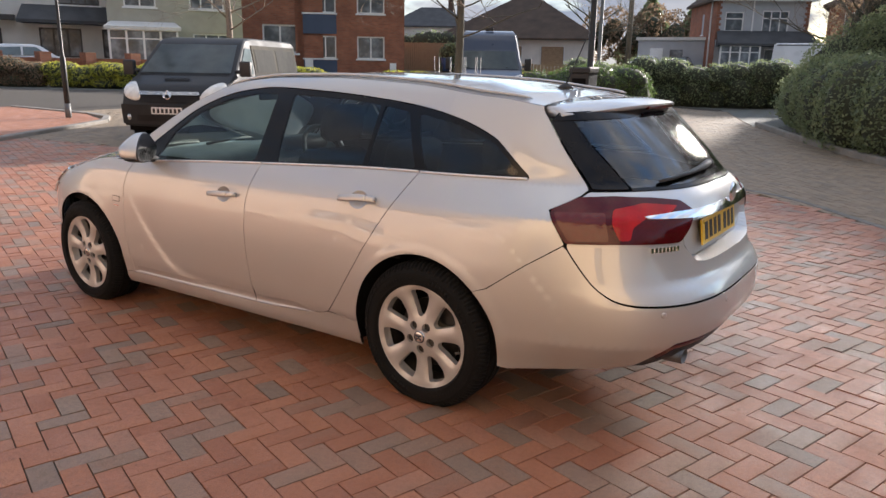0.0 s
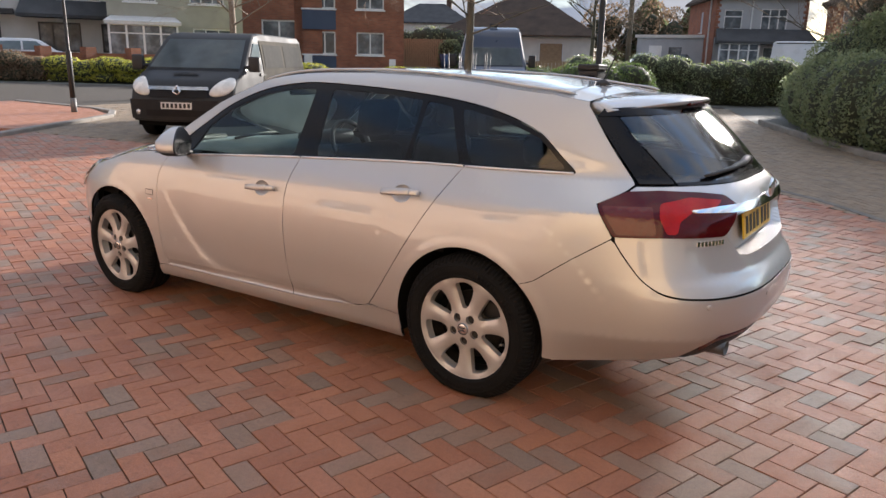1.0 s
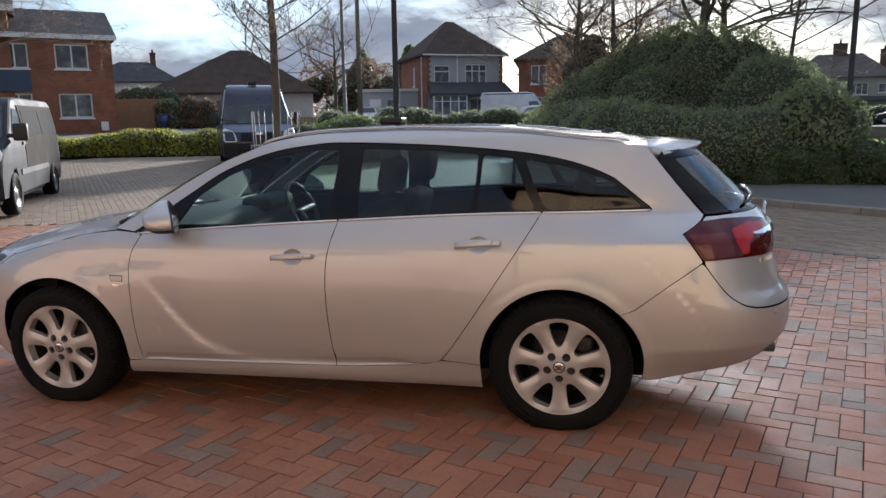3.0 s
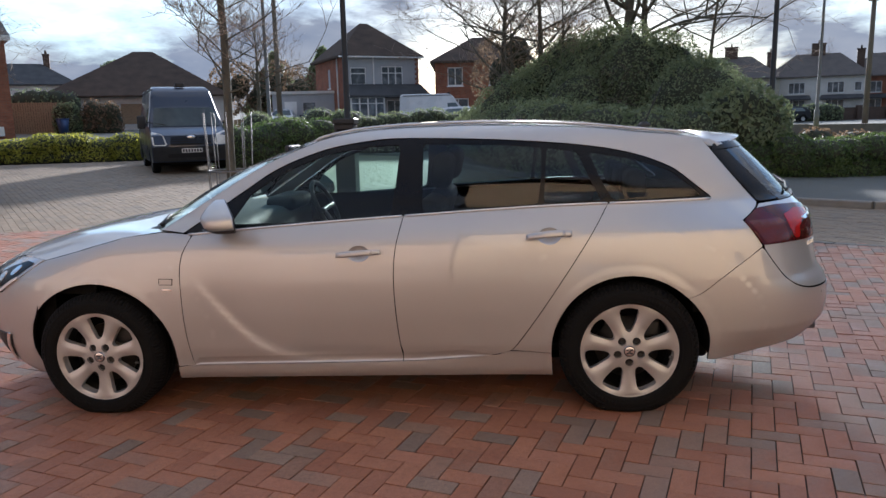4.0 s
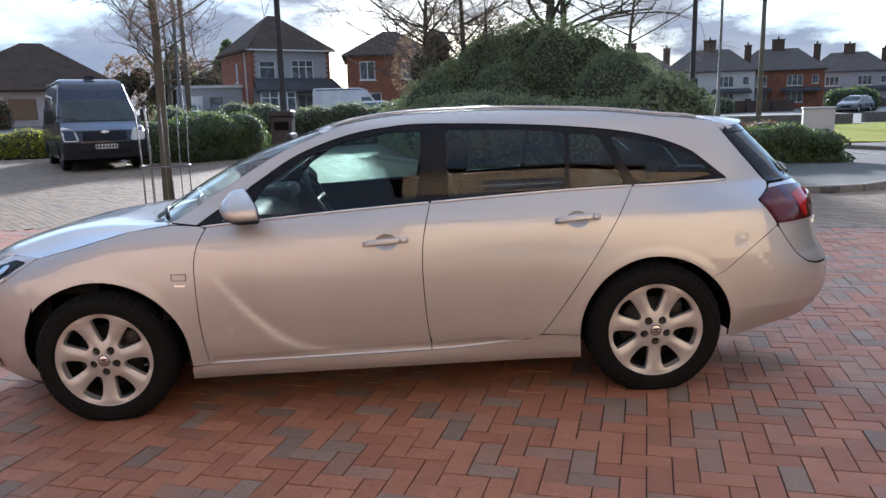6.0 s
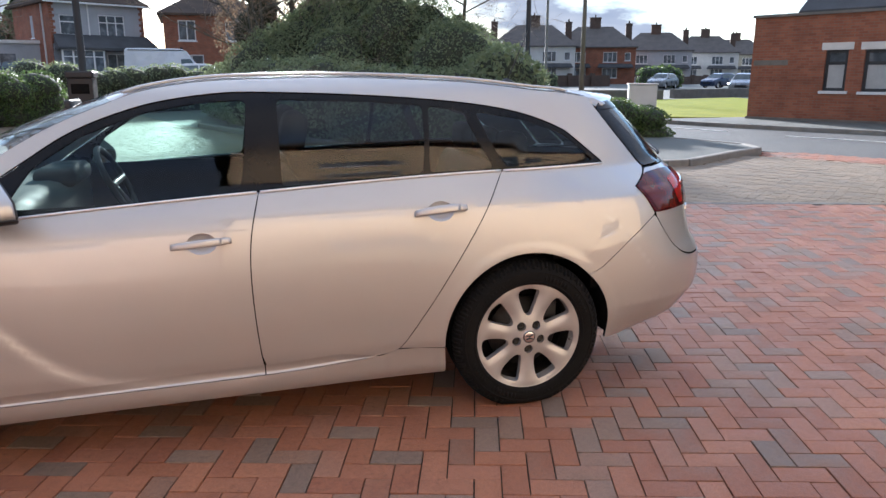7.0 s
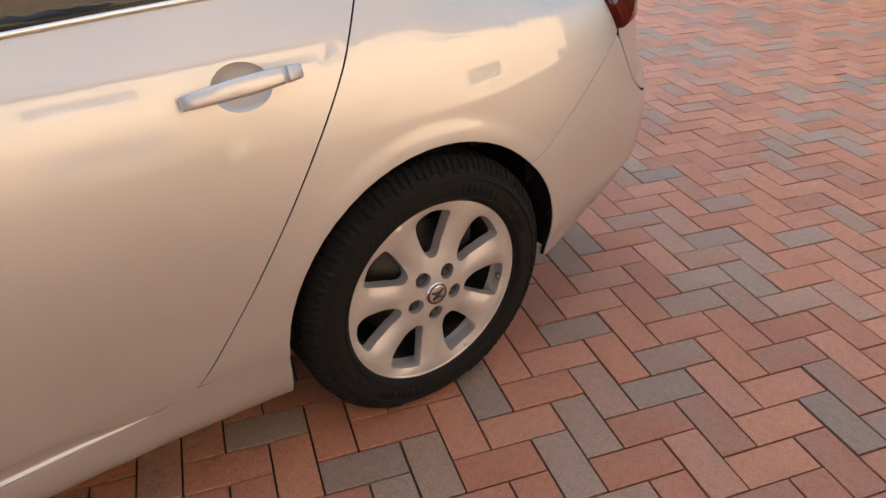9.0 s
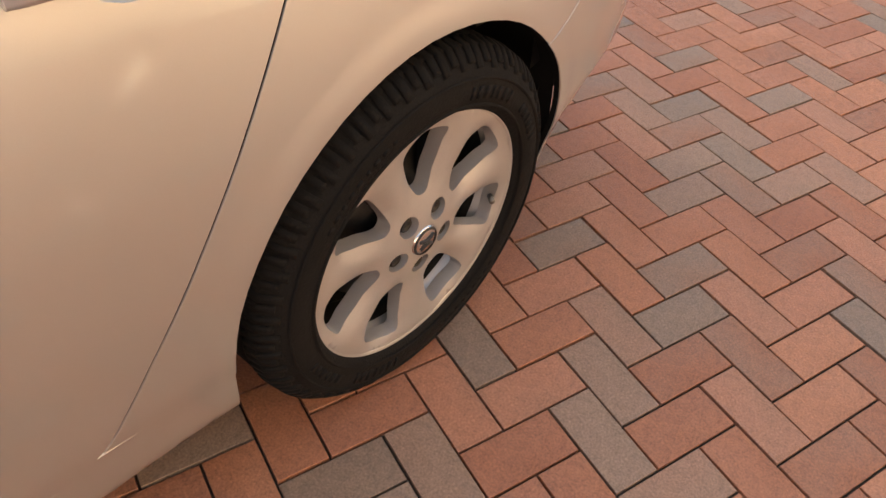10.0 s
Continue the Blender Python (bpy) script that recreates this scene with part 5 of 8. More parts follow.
# ---------- wheels ----------
def build_wheel(parent):
    """One wheel, hub centre at the origin, outer face towards -y."""
    w = empty("wheel")
    w.parent = parent
    bm = bmesh.new()
    R = 0.338
    prof = [(0.2335, 0.004), (0.2365, -0.006), (0.243, -0.0135), (0.254, -0.0185), (0.268, -0.0212), (0.287, -0.0205), (0.305, -0.014), (0.318, -0.004), (0.326, 0.004), (0.332, 0.012)]
    tread = []
    for k, a in enumerate((0.012, 0.045, 0.047, 0.055, 0.057, 0.09, 0.092, 0.102, 0.104, 0.137, 0.139, 0.147, 0.149, 0.184)):
        deep = k in (2, 3, 6, 7, 10, 11)
        tread.append((R - (0.009 if deep else 0.0) - 0.003 * abs((a - 0.098) / 0.09) ** 2, a))
    inner = [(0.332, 0.186), (0.318, 0.202), (0.285, 0.214), (0.25, 0.21), (0.2335, 0.20)]
    rings = lathe(bm, prof + tread + inner, 96)
    for ring in rings:
        for v in ring:
            if v.co.z < -0.318 + 0.0:
                v.co.z = -0.318 + (v.co.z + 0.318) * 0.05
    bmesh.ops.recalc_face_normals(bm, faces=bm.faces)
    ty = part("tyre", bm, M_TYRE, w, "black road tyre")
    # shoulder blocks: short ribs round the tread edge
    bm = bmesh.new()
    for k in range(104):
        a = k * math.tau / 104 + (0.006 if k % 2 else 0.0)
        if abs(math.sin(a) + 1) < 0.05:
            continue
        ca, sa = math.cos(a), math.sin(a)
        t = Vector((-sa, 0, ca)) * 0.0066
        pts = []
        for r, y in ((0.309 if k % 2 else 0.316, -0.0135 if k % 2 else -0.008), (0.3225, -0.0025), (0.334, 0.011), (0.3385, 0.035)):
            p = Vector((ca * r, y, sa * r))
            pts.append((p - t, p + t))
        o = Vector((ca, -0.7, sa)).normalized() * 0.0022
        vs = [(bm.verts.new(a_ + o), bm.verts.new(b_ + o)) for a_, b_ in pts]
        lows = [(bm.verts.new(a_ - o), bm.verts.new(b_ - o)) for a_, b_ in pts]
        for i in range(3):
            bm.faces.new((vs[i][0], vs[i][1], vs[i + 1][1], vs[i + 1][0]))
            bm.faces.new((vs[i][0], vs[i + 1][0], lows[i + 1][0], lows[i][0]))
            bm.faces.new((vs[i][1], lows[i][1], lows[i + 1][1], vs[i + 1][1]))
        bm.faces.new((vs[0][0], lows[0][0], lows[0][1], vs[0][1]))
    bmesh.ops.recalc_face_normals(bm, faces=bm.faces)
    part("tread", bm, M_TYRE, ty)
    bm = bmesh.new()
    for r in (0.2515, 0.295):
        lathe(bm, [(r - 0.003, -0.0190), (r, -0.0228), (r + 0.003, -0.0190)], 96)
    part("sidewall_rib", bm, M_TYRE, ty)
    # raised lettering that cannot be read: plain bars round the sidewall
    bm = bmesh.new()
    for a0, count, tall in ((200, 6, 0.016), (232, 7, 0.020), (20, 6, 0.016), (52, 7, 0.020), (110, 9, 0.008), (285, 9, 0.008)):
        for i in range(count):
            a = radians(a0 + i * 3.9)
            ca, sa = math.cos(a), math.sin(a)
            t = Vector((-sa, 0, ca)) * (0.0058 if i % 3 else 0.0036)
            lo_, hi_ = Vector((ca, 0, sa)) * (0.273 - tall / 2), Vector((ca, 0, sa)) * (0.273 + tall / 2)
            front = [bm.verts.new(p + Vector((0, -0.0229, 0))) for p in (lo_ - t, lo_ + t, hi_ + t, hi_ - t)]
            back = [bm.verts.new(p + Vector((0, -0.0195, 0))) for p in (lo_ - t, lo_ + t, hi_ + t, hi_ - t)]
            bm.faces.new(front)
            for j in range(4):
                bm.faces.new((front[j], back[j], back[(j + 1) % 4], front[(j + 1) % 4]))
    bmesh.ops.recalc_face_normals(bm, faces=bm.faces)
    part("raised_writing", bm, M_TYRE, ty)["kind"] = "stuff"

    # the alloy face: seven broad spokes round rounded windows
    FACE = curve([(0.0, -0.008), (0.03, -0.008), (0.05, -0.006), (0.075, -0.001), (0.11, 0.001), (0.15, -0.001), (0.19, -0.004), (0.212, -0.006), (0.226, -0.004)])
    windows = []
    n = 7
    for k in range(n):
        a0 = -math.pi / 2 + (k + 0.5) * math.tau / n
        pts = []
        shape = [(0.090, 0.0), (0.091, 0.075), (0.097, 0.140), (0.112, 0.192), (0.135, 0.224), (0.158, 0.240), (0.180, 0.243), (0.196, 0.234), (0.203, 0.205), (0.206, 0.10)]
        left = [(r, -w_) for r, w_ in shape[1:]]
        right = shape
        loop = right + [(0.207, 0.0)] + left[::-1]
        for r, da in loop:
            ang = a0 + da
            pts.append((r * math.cos(ang), r * math.sin(ang)))
        windows.append(rounded(pts, 0.008, 2))
    nuts = []
    for k in range(5):
        a = -math.pi / 2 + k * math.tau / 5
        nuts.append((0.056 * math.cos(a), 0.056 * math.sin(a)))
    nut_holes = [[(c[0] + 0.0192 * math.cos(i * math.tau / 14), c[1] + 0.0192 * math.sin(i * math.tau / 14)) for i in range(14)] for c in nuts]
    outline = [(0.225 * math.cos(i * math.tau / 96), 0.225 * math.sin(i * math.tau / 96)) for i in range(96)]
    flat, tris = fill(outline, windows + nut_holes, 0.012)
    used = set()
    for t in tris:
        used |= {(t[0], t[1]), (t[1], t[2]), (t[2], t[0])}
    border = [e for e in used if (e[1], e[0]) not in used]

    def lift(x, z):
        r, a = math.hypot(x, z), math.atan2(z, x)
        k = ((a + math.pi / 2) / (math.tau / n)) % 1.0
        c = math.cos(k * math.tau)
        f = min(1, max(0, (r - 0.075) / 0.05)) * min(1, max(0, (0.215 - r) / 0.04))
        lip = 0.009 * ((1 - c) / 2) ** 2 * math.exp(-((r - 0.209) / 0.008) ** 2)
        return FACE(r) + lip + 0.011 * f * min(1.0, abs(k - round(k)) / 0.213) ** 2.4
    bm = bmesh.new()
    vs = [bm.verts.new((x, lift(x, z), z)) for x, z in flat]
    for t in tris:
        bm.faces.new([vs[i] for i in t[::1]])
    rim = math.hypot
    deep = {}
    for a, b in border:
        for i in (a, b):
            if i not in deep:
                x, z = flat[i]
                r = rim(x, z)
                far = r > 0.2225
                near_nut = any(rim(x - c[0], z - c[1]) < 0.022 for c in nuts)
                dpt = 0.010 if far else 0.022 if near_nut else 0.027
                k = 1.0 if (far or near_nut) else None
                if k is None:
                    # walls of the windows slope inwards
                    cx = min(windows, key=lambda q: rim(sum(p[0] for p in q) / len(q) - x, sum(p[1] for p in q) / len(q) - z))
                    mx, mz = sum(p[0] for p in cx) / len(cx), sum(p[1] for p in cx) / len(cx)
                    x, z = x + (mx - x) * 0.03, z + (mz - z) * 0.03
                x0, z0 = flat[i]
                e = 0.12
                soft = (bm.verts.new((x0 + (x - x0) * e, lift(x0, z0) + 0.0022, z0 + (z - z0) * e)), bm.verts.new((x0 + (x - x0) * e, lift(x0, z0) + 0.0022, z0 + (z - z0) * e)))
                deep[i] = soft + (bm.verts.new((x, lift(x0, z0) + dpt, z)), bm.verts.new(vs[i].co))
        bm.faces.new((deep[a][3], deep[a][0], deep[b][0], deep[b][3]))
        bm.faces.new((deep[a][1], deep[a][2], deep[b][2], deep[b][1]))
    bmesh.ops.recalc_face_normals(bm, faces=bm.faces)
    for f in bm.faces:
        if f.normal.y > 0.5:
            f.normal_flip()
    me = part("rim", bm, M_ALLOY, w, "seven-spoke silver alloy wheel")
    bm = bmesh.new()
    lathe(bm, [(0.2225, -0.003), (0.2262, -0.0075), (0.2285, -0.005), (0.228, 0.01)], 96)
    lathe(bm, [(0.221, 0.004), (0.216, 0.020), (0.208, 0.034), (0.204, 0.046)], 64)
    bmesh.ops.recalc_face_normals(bm, faces=bm.faces)
    part("rim_lip", bm, M_ALLOY, w)
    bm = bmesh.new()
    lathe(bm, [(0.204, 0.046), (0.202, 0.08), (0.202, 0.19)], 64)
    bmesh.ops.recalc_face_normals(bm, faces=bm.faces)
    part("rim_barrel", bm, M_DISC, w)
    bm = bmesh.new()
    lathe(bm, [(0.0001, -0.014), (0.012, -0.0145), (0.024, -0.013), (0.0275, -0.009), (0.030, -0.002)], 32)
    hub_cap = part("hub_cap", bm, M_CHROME, w, "chrome centre cap")
    bm = bmesh.new()
    lathe(bm, [(0.0265, -0.011), (0.0245, -0.0142), (0.0225, -0.0135)], 32)
    tube(bm, [(-0.016, -0.0145, 0.008), (0.0, -0.016, 0.003), (0.016, -0.0145, 0.010)], 0.003, 6)
    tube(bm, [(-0.014, -0.0145, -0.010), (0.0, -0.016, -0.004), (0.013, -0.0145, -0.009)], 0.003, 6)
    part("cap_mark", bm, M_PLASTIC, hub_cap, "plain dark mark on the cap")
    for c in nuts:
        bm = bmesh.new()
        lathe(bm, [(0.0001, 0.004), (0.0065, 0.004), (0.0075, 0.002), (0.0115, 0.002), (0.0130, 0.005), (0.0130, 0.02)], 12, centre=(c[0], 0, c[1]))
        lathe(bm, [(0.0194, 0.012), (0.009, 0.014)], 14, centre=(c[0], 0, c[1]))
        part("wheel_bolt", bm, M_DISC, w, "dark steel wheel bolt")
    bm = bmesh.new()
    lathe(bm, [(0.0001, 0.06), (0.08, 0.06), (0.085, 0.075), (0.15, 0.075), (0.15, 0.10), (0.0001, 0.10)], 48)
    part("brake_disc", bm, M_DISC, w, "steel brake disc")
    bm = bmesh.new()
    rbox(bm, (0.06, 0.055, 0.05), (0.15, 0.12, 0.13), 0.015)
    part("brake_caliper", bm, M_PLASTIC, w, "dark brake caliper")
    bm = bmesh.new()
    lathe(bm, [(0.0001, 0.12), (0.21, 0.12)], 32)
    part("backing_plate", bm, M_DARK, w)
    bm = bmesh.new()
    av = math.radians(-10)
    tube(bm, [(0.198 * math.cos(av), 0.01, 0.198 * math.sin(av)), (0.186 * math.cos(av), -0.006, 0.186 * math.sin(av))], 0.0055, 8)
    part("valve", bm, M_BOLT, w, "steel tyre valve")
    for ob in w.children:
        if ob.name.split(".")[0] != "tyre":
            ob.matrix_basis = Matrix.Diagonal((1.05, 1.0, 1.05, 1.0))
    return w


car = build_estate_car()
wheel = build_wheel(car)
wheel.matrix_basis = Matrix.Translation((0, 0, HUB_Z)) @ Matrix.Rotation(radians(0.8), 4, "X")
for m in (pose(-2.737, 0, HUB_Z, 0.8, 0, 0), pose(0, 2 * YC, HUB_Z, 0, 0, 180), pose(-2.737, 2 * YC, HUB_Z, 0, 0, 180)):
    copy_thing(wheel, m)


# ---- plants ----
M_LEAF_DARK = material("dark_evergreen_leaves", [(0.095, 0.13, 0.065), (0.21, 0.255, 0.13), (0.34, 0.375, 0.205)], rough=0.5, scale=0.9, fine=9, per_piece="island", piece_share=0.55, thin=0.5)
M_LEAF_MID = material("laurel_leaves", [(0.045, 0.08, 0.024), (0.10, 0.155, 0.045), (0.18, 0.235, 0.08)], rough=0.45, scale=1.2, fine=9, per_piece="island", piece_share=0.6, thin=0.5)
M_LEAF_YEL = material("golden_privet_leaves", [(0.11, 0.13, 0.028), (0.36, 0.37, 0.05), (0.62, 0.57, 0.10)], rough=0.55, scale=1.2, fine=9, per_piece="island", piece_share=0.6, thin=0.5)
M_LEAF_BROWN = material("winter_brown_hedge", [(0.11, 0.08, 0.05), (0.22, 0.155, 0.10), (0.33, 0.24, 0.16)], rough=0.8, scale=1.5, fine=9, per_piece="island", piece_share=0.6, thin=0.5)
# shade deep among the leaves, given as a dark colour
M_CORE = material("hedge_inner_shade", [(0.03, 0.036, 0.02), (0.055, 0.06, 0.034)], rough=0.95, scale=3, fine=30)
M_BARK = material("grey_brown_bark", [(0.064, 0.060, 0.044), (0.13, 0.124, 0.094)], rough=0.9, scale=14, fine=90, bump=0.6, bump_scale=60, stretch=(1, 1, 0.3))
M_TWIG = material("bare_twigs", [(0.17, 0.135, 0.105), (0.34, 0.28, 0.22)], rough=0.9, scale=14, fine=90)


def leaf_sheet(points, normals, size, rng, aspect=1.9):
    """Small folded leaves at points, turned roughly outwards."""
    n = len(points)
    p, o = np.asarray(points), np.asarray(normals)
    d = o + rng.normal(0, 0.75, (n, 3))
    d /= np.linalg.norm(d, axis=1)[:, None] + 1e-9
    t = np.cross(d, rng.normal(0, 1, (n, 3)))
    t /= np.linalg.norm(t, axis=1)[:, None] + 1e-9
    b = np.cross(d, t)
    s = size * rng.uniform(0.6, 1.35, (n, 1))
    v = np.stack([p - t * s * aspect / 2, p + b * s * 0.5, p + t * s * aspect / 2, p - b * s * 0.5 + d * s * 0.15], 1).reshape(-1, 3)
    f = np.arange(4 * n).reshape(-1, 4)
    return v, f


def leafy_mass(name, blobs, n, size, mat, label, category, seed=1, lift=0.0, core=0.86, kind=""):
    """A shrub or hedge: rounded masses (x, y, z, rx, ry, rz) covered in single leaves, a dark core painted as inner
    shade and an uneven outline.
    """
    rng = np.random.default_rng(seed)
    thing = empty(name)
    tagged(thing, label, category, kind=kind)
    area = np.array([(b[3] * b[4] + b[3] * b[5] + b[4] * b[5]) for b in blobs])
    counts = (n * area / area.sum()).astype(int)
    P, N = [], []
    for (x, y, z, rx, ry, rz), c in zip(blobs, counts):
        d = rng.normal(0, 1, (c, 3))
        d /= np.linalg.norm(d, axis=1)[:, None]
        wob = np.array([noise.noise(Vector((x + q[0] * 2.1, y + q[1] * 2.1, z + q[2] * 2.1))) for q in d])
        r = 1.0 + 0.16 * wob - np.abs(rng.normal(0, 0.07, c)) + np.where(rng.random(c) < 0.06, rng.uniform(0, 0.12, c), 0)
        q = d * r[:, None] * (rx, ry, rz) + (x, y, z)
        P.append(q)
        N.append(d)
    P, N = np.concatenate(P), np.concatenate(N)
    keep = np.array([p[2] > gz(p[0], p[1]) + 0.02 for p in P])
    for x, y, z, rx, ry, rz in blobs:
        inner = (((P - (x, y, z)) / (rx, ry, rz)) ** 2).sum(1) < 0.62
        keep &= ~inner
    v, f = leaf_sheet(P[keep], N[keep], size, rng)
    mesh_part("leaves", v.tolist(), f.tolist(), mat, thing, smooth=False)["kind"] = "stuff"
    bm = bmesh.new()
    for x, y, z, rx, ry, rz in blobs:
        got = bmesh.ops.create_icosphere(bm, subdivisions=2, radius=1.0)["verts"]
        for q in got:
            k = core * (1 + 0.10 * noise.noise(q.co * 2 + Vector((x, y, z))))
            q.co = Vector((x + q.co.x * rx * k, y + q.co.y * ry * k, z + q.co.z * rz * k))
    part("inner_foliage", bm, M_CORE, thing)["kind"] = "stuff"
    return thing


def hedge_blobs(path, width, height, step=0.7, seed=0, jitter=0.12):
    rng = random.Random(seed)
    out = []
    for a, b in zip(path, path[1:]):
        a, b = Vector(a), Vector(b)
        k = max(1, int((b - a).length / (step * 0.75)))
        for i in range(k + 1):
            p = a.lerp(b, i / k)
            h = height * rng.uniform(1 - jitter, 1 + jitter)
            base = gz(p.x, p.y)
            for f in (0.14, 0.36, 0.62):
                out.append((p.x + rng.uniform(-0.1, 0.1), p.y + rng.uniform(-0.1, 0.1), base + h * f, max(step * 0.75, width / 2) * rng.uniform(0.9, 1.1), max(step * 0.75, width / 2) * rng.uniform(0.9, 1.1), h * 0.38))
    return out


def branch_tree(name, base, height, spread, seed, label, trunk_r=0.07, levels=5, mat=None, droop=0.0, first=0.35, lean=(0, 0), bushy=False, limb=1.0, more=1.0):
    """A bare winter tree: tapered trunk, limbs, and twigs grown by forking."""
    rng = random.Random(seed)
    tree = empty(name, Matrix.Translation((base[0], base[1], gz(*base))))
    tagged(tree, label, "tree")
    bm_t, bm_l, bm_w = bmesh.new(), bmesh.new(), bmesh.new()

    def grow(p, d, length, r, level):
        n = 4 if level < 3 else 3
        pts, rad = [p.copy()], [1.0]
        q = p.copy()
        dd = d.copy()
        for i in range(n):
            dd = (dd + Vector((rng.uniform(-0.22, 0.22), rng.uniform(-0.22, 0.22), rng.uniform(-0.12, 0.16) - droop * level * 0.05))).normalized()
            q = q + dd * length / n
            pts.append(q.copy())
            rad.append(1 - 0.55 * (i + 1) / n)
        bm = bm_l if level < 3 else bm_w
        tube(bm, pts, r, 6 if level < 2 else 4 if level < 4 else 3, taper=rad)
        if level >= levels:
            return
        kids = 3 if level < 3 else 3 + (rng.random() < 0.5) if bushy else 2 + (rng.random() < 0.6)
        for i in range(kids):
            f = rng.uniform(0.35, 1.0)
            k = min(n - 1, int(f * n))
            at = pts[k].lerp(pts[k + 1], f * n - k)
            side = Vector((rng.uniform(-1, 1), rng.uniform(-1, 1), rng.uniform(-0.15, 0.6))).normalized()
            nd = (dd * 0.55 + side * 0.75).normalized()
            grow(at, nd, length * rng.uniform(0.55, 0.8), max(0.0045, r * 0.47), level + 1)
    top = Vector((lean[0], lean[1], height))
    pts = [Vector((0, 0, -0.1))] + [top * f + Vector((rng.uniform(-1, 1), rng.uniform(-1, 1), 0)) * 0.04 * height * f * (1 - f) for f in (0.15, 0.3, 0.45, 0.6, 0.75, 0.9, 1.0)]
    tube(bm_t, pts, trunk_r, 10, taper=[1.3, 1.0, 0.92, 0.84, 0.7, 0.5, 0.3, 0.15])
    limbs = int((9 + height) * more)
    for i in range(limbs):
        f = first + (1 - first) * (i + 0.5) / limbs
        k = f * height
        p = Vector((lean[0] * f, lean[1] * f, k))
        a = i * 2.4 + rng.uniform(-0.4, 0.4)
        d = Vector((math.cos(a), math.sin(a), rng.uniform(0.25, 0.9))).normalized()
        grow(p, d, spread * (1.15 - 0.7 * f) * rng.uniform(0.8, 1.15), trunk_r * (0.55 - 0.3 * f) * limb, 1)
    part("trunk", bm_t, mat or M_BARK, tree)
    part("crown", bm_l, mat or M_BARK, tree)["kind"] = "stuff"
    part("twig_mass", bm_w, M_TWIG, tree)["kind"] = "stuff"
    return tree


# big evergreen thicket beside the access road
rb = random.Random(5)
rise = curve([(0.0, 1.6), (0.11, 2.0), (0.32, 2.7), (0.5, 3.3), (0.7, 3.4), (0.9, 2.9), (1.0, 2.2)])
blobs = []
for i in range(30):
    t = i / 29
    x = -1.3 + 5.6 * t + rb.uniform(-0.4, 0.4)
    y = 17.6 - 5.2 * t + 1.6 + rb.uniform(-0.6, 2.4)
    h = rise(t) * rb.uniform(0.80, 1.12)
    blobs.append((x, y, gz(x, y) + h * 0.42, rb.uniform(0.95, 1.5), rb.uniform(0.95, 1.5), h * 0.56))
for x, y, h in ((-0.9, 16.6, 1.3), (-0.75, 15.6, 1.5), (-0.35, 14.5, 1.6), (0.0, 13.4, 1.6), (0.5, 12.3, 1.6), (1.2, 11.4, 1.5), (2.0, 11.2, 1.4), (2.9, 11.4, 1.4)):
    blobs.append((x, y, gz(x, y) + h * 0.45, 0.95, 0.95, h * 0.62))
leafy_mass("evergreen_thicket", blobs, 300000, 0.038, M_LEAF_DARK, "tall dark evergreen thicket beside the access road", "bush", 3)
branch_tree("bare_tree", (2.6, 17.5), 7.0, 5.6, 21, "large bare winter tree standing in the thicket", 0.15, 6, droop=0.5, first=0.40, bushy=True)
branch_tree("bare_tree", (4.3, 16.6), 5.3, 3.3, 29, "spreading bare winter tree at the edge of the thicket", 0.06, 6, droop=0.4, first=0.52, lean=(0.5, -0.3))
branch_tree("bare_tree", (0.3, 19.8), 6.4, 3.4, 43, "bare winter tree with dense fine twigs behind the thicket", 0.10, 6, droop=0.3, first=0.34, bushy=True)
branch_tree("bare_tree", (3.4, 19.4), 6.8, 4.2, 47, "spreading bare winter tree with dense twigs behind the thicket", 0.12, 6, droop=0.4, first=0.38, bushy=True)
branch_tree("bare_shrub", (-0.6, 18.9), 4.3, 2.4, 33, "bare brown shrub at the end of the thicket", 0.06, 5, first=0.06)
branch_tree("bare_shrub", (0.9, 18.6), 4.8, 2.4, 35, "bare brown shrub rising out of the thicket", 0.06, 5, first=0.08)
branch_tree("bare_tree", (-0.8, 21.5), 6.5, 3.4, 27, "bare winter tree behind the thicket", 0.11, 5, first=0.3)
leafy_mass("winter_tree", [(-0.9 + 0.5 * i, 23.2 + 0.5 * (i % 3), gz(-1, 23) + 2.6 + 0.75 * math.sin(i * 1.7), 1.15, 1.15, 1.5) for i in range(7)], 16000, 0.05, M_LEAF_BROWN, "dense brown winter tree behind the thicket", "tree", 14, core=0.45)
# clipped hedge along the footway, ending by the white cabinet
leafy_mass("clipped_hedge", hedge_blobs([(2.9, 11.0), (5.2, 10.9), (6.9, 11.15)], 1.1, 0.80, seed=2), 44000, 0.031, M_LEAF_MID, "low clipped evergreen hedge along the footway", "hedge", 4)
# hedge at the edge of the red paving
leafy_mass("clipped_hedge", hedge_blobs([(6.97, 3.35), (6.7, 1.9), (6.85, 0.4), (7.3, -1.0)], 1.25, 1.35, seed=3), 52000, 0.029, M_LEAF_MID, "rounded green hedge at the edge of the red paving", "hedge", 5)
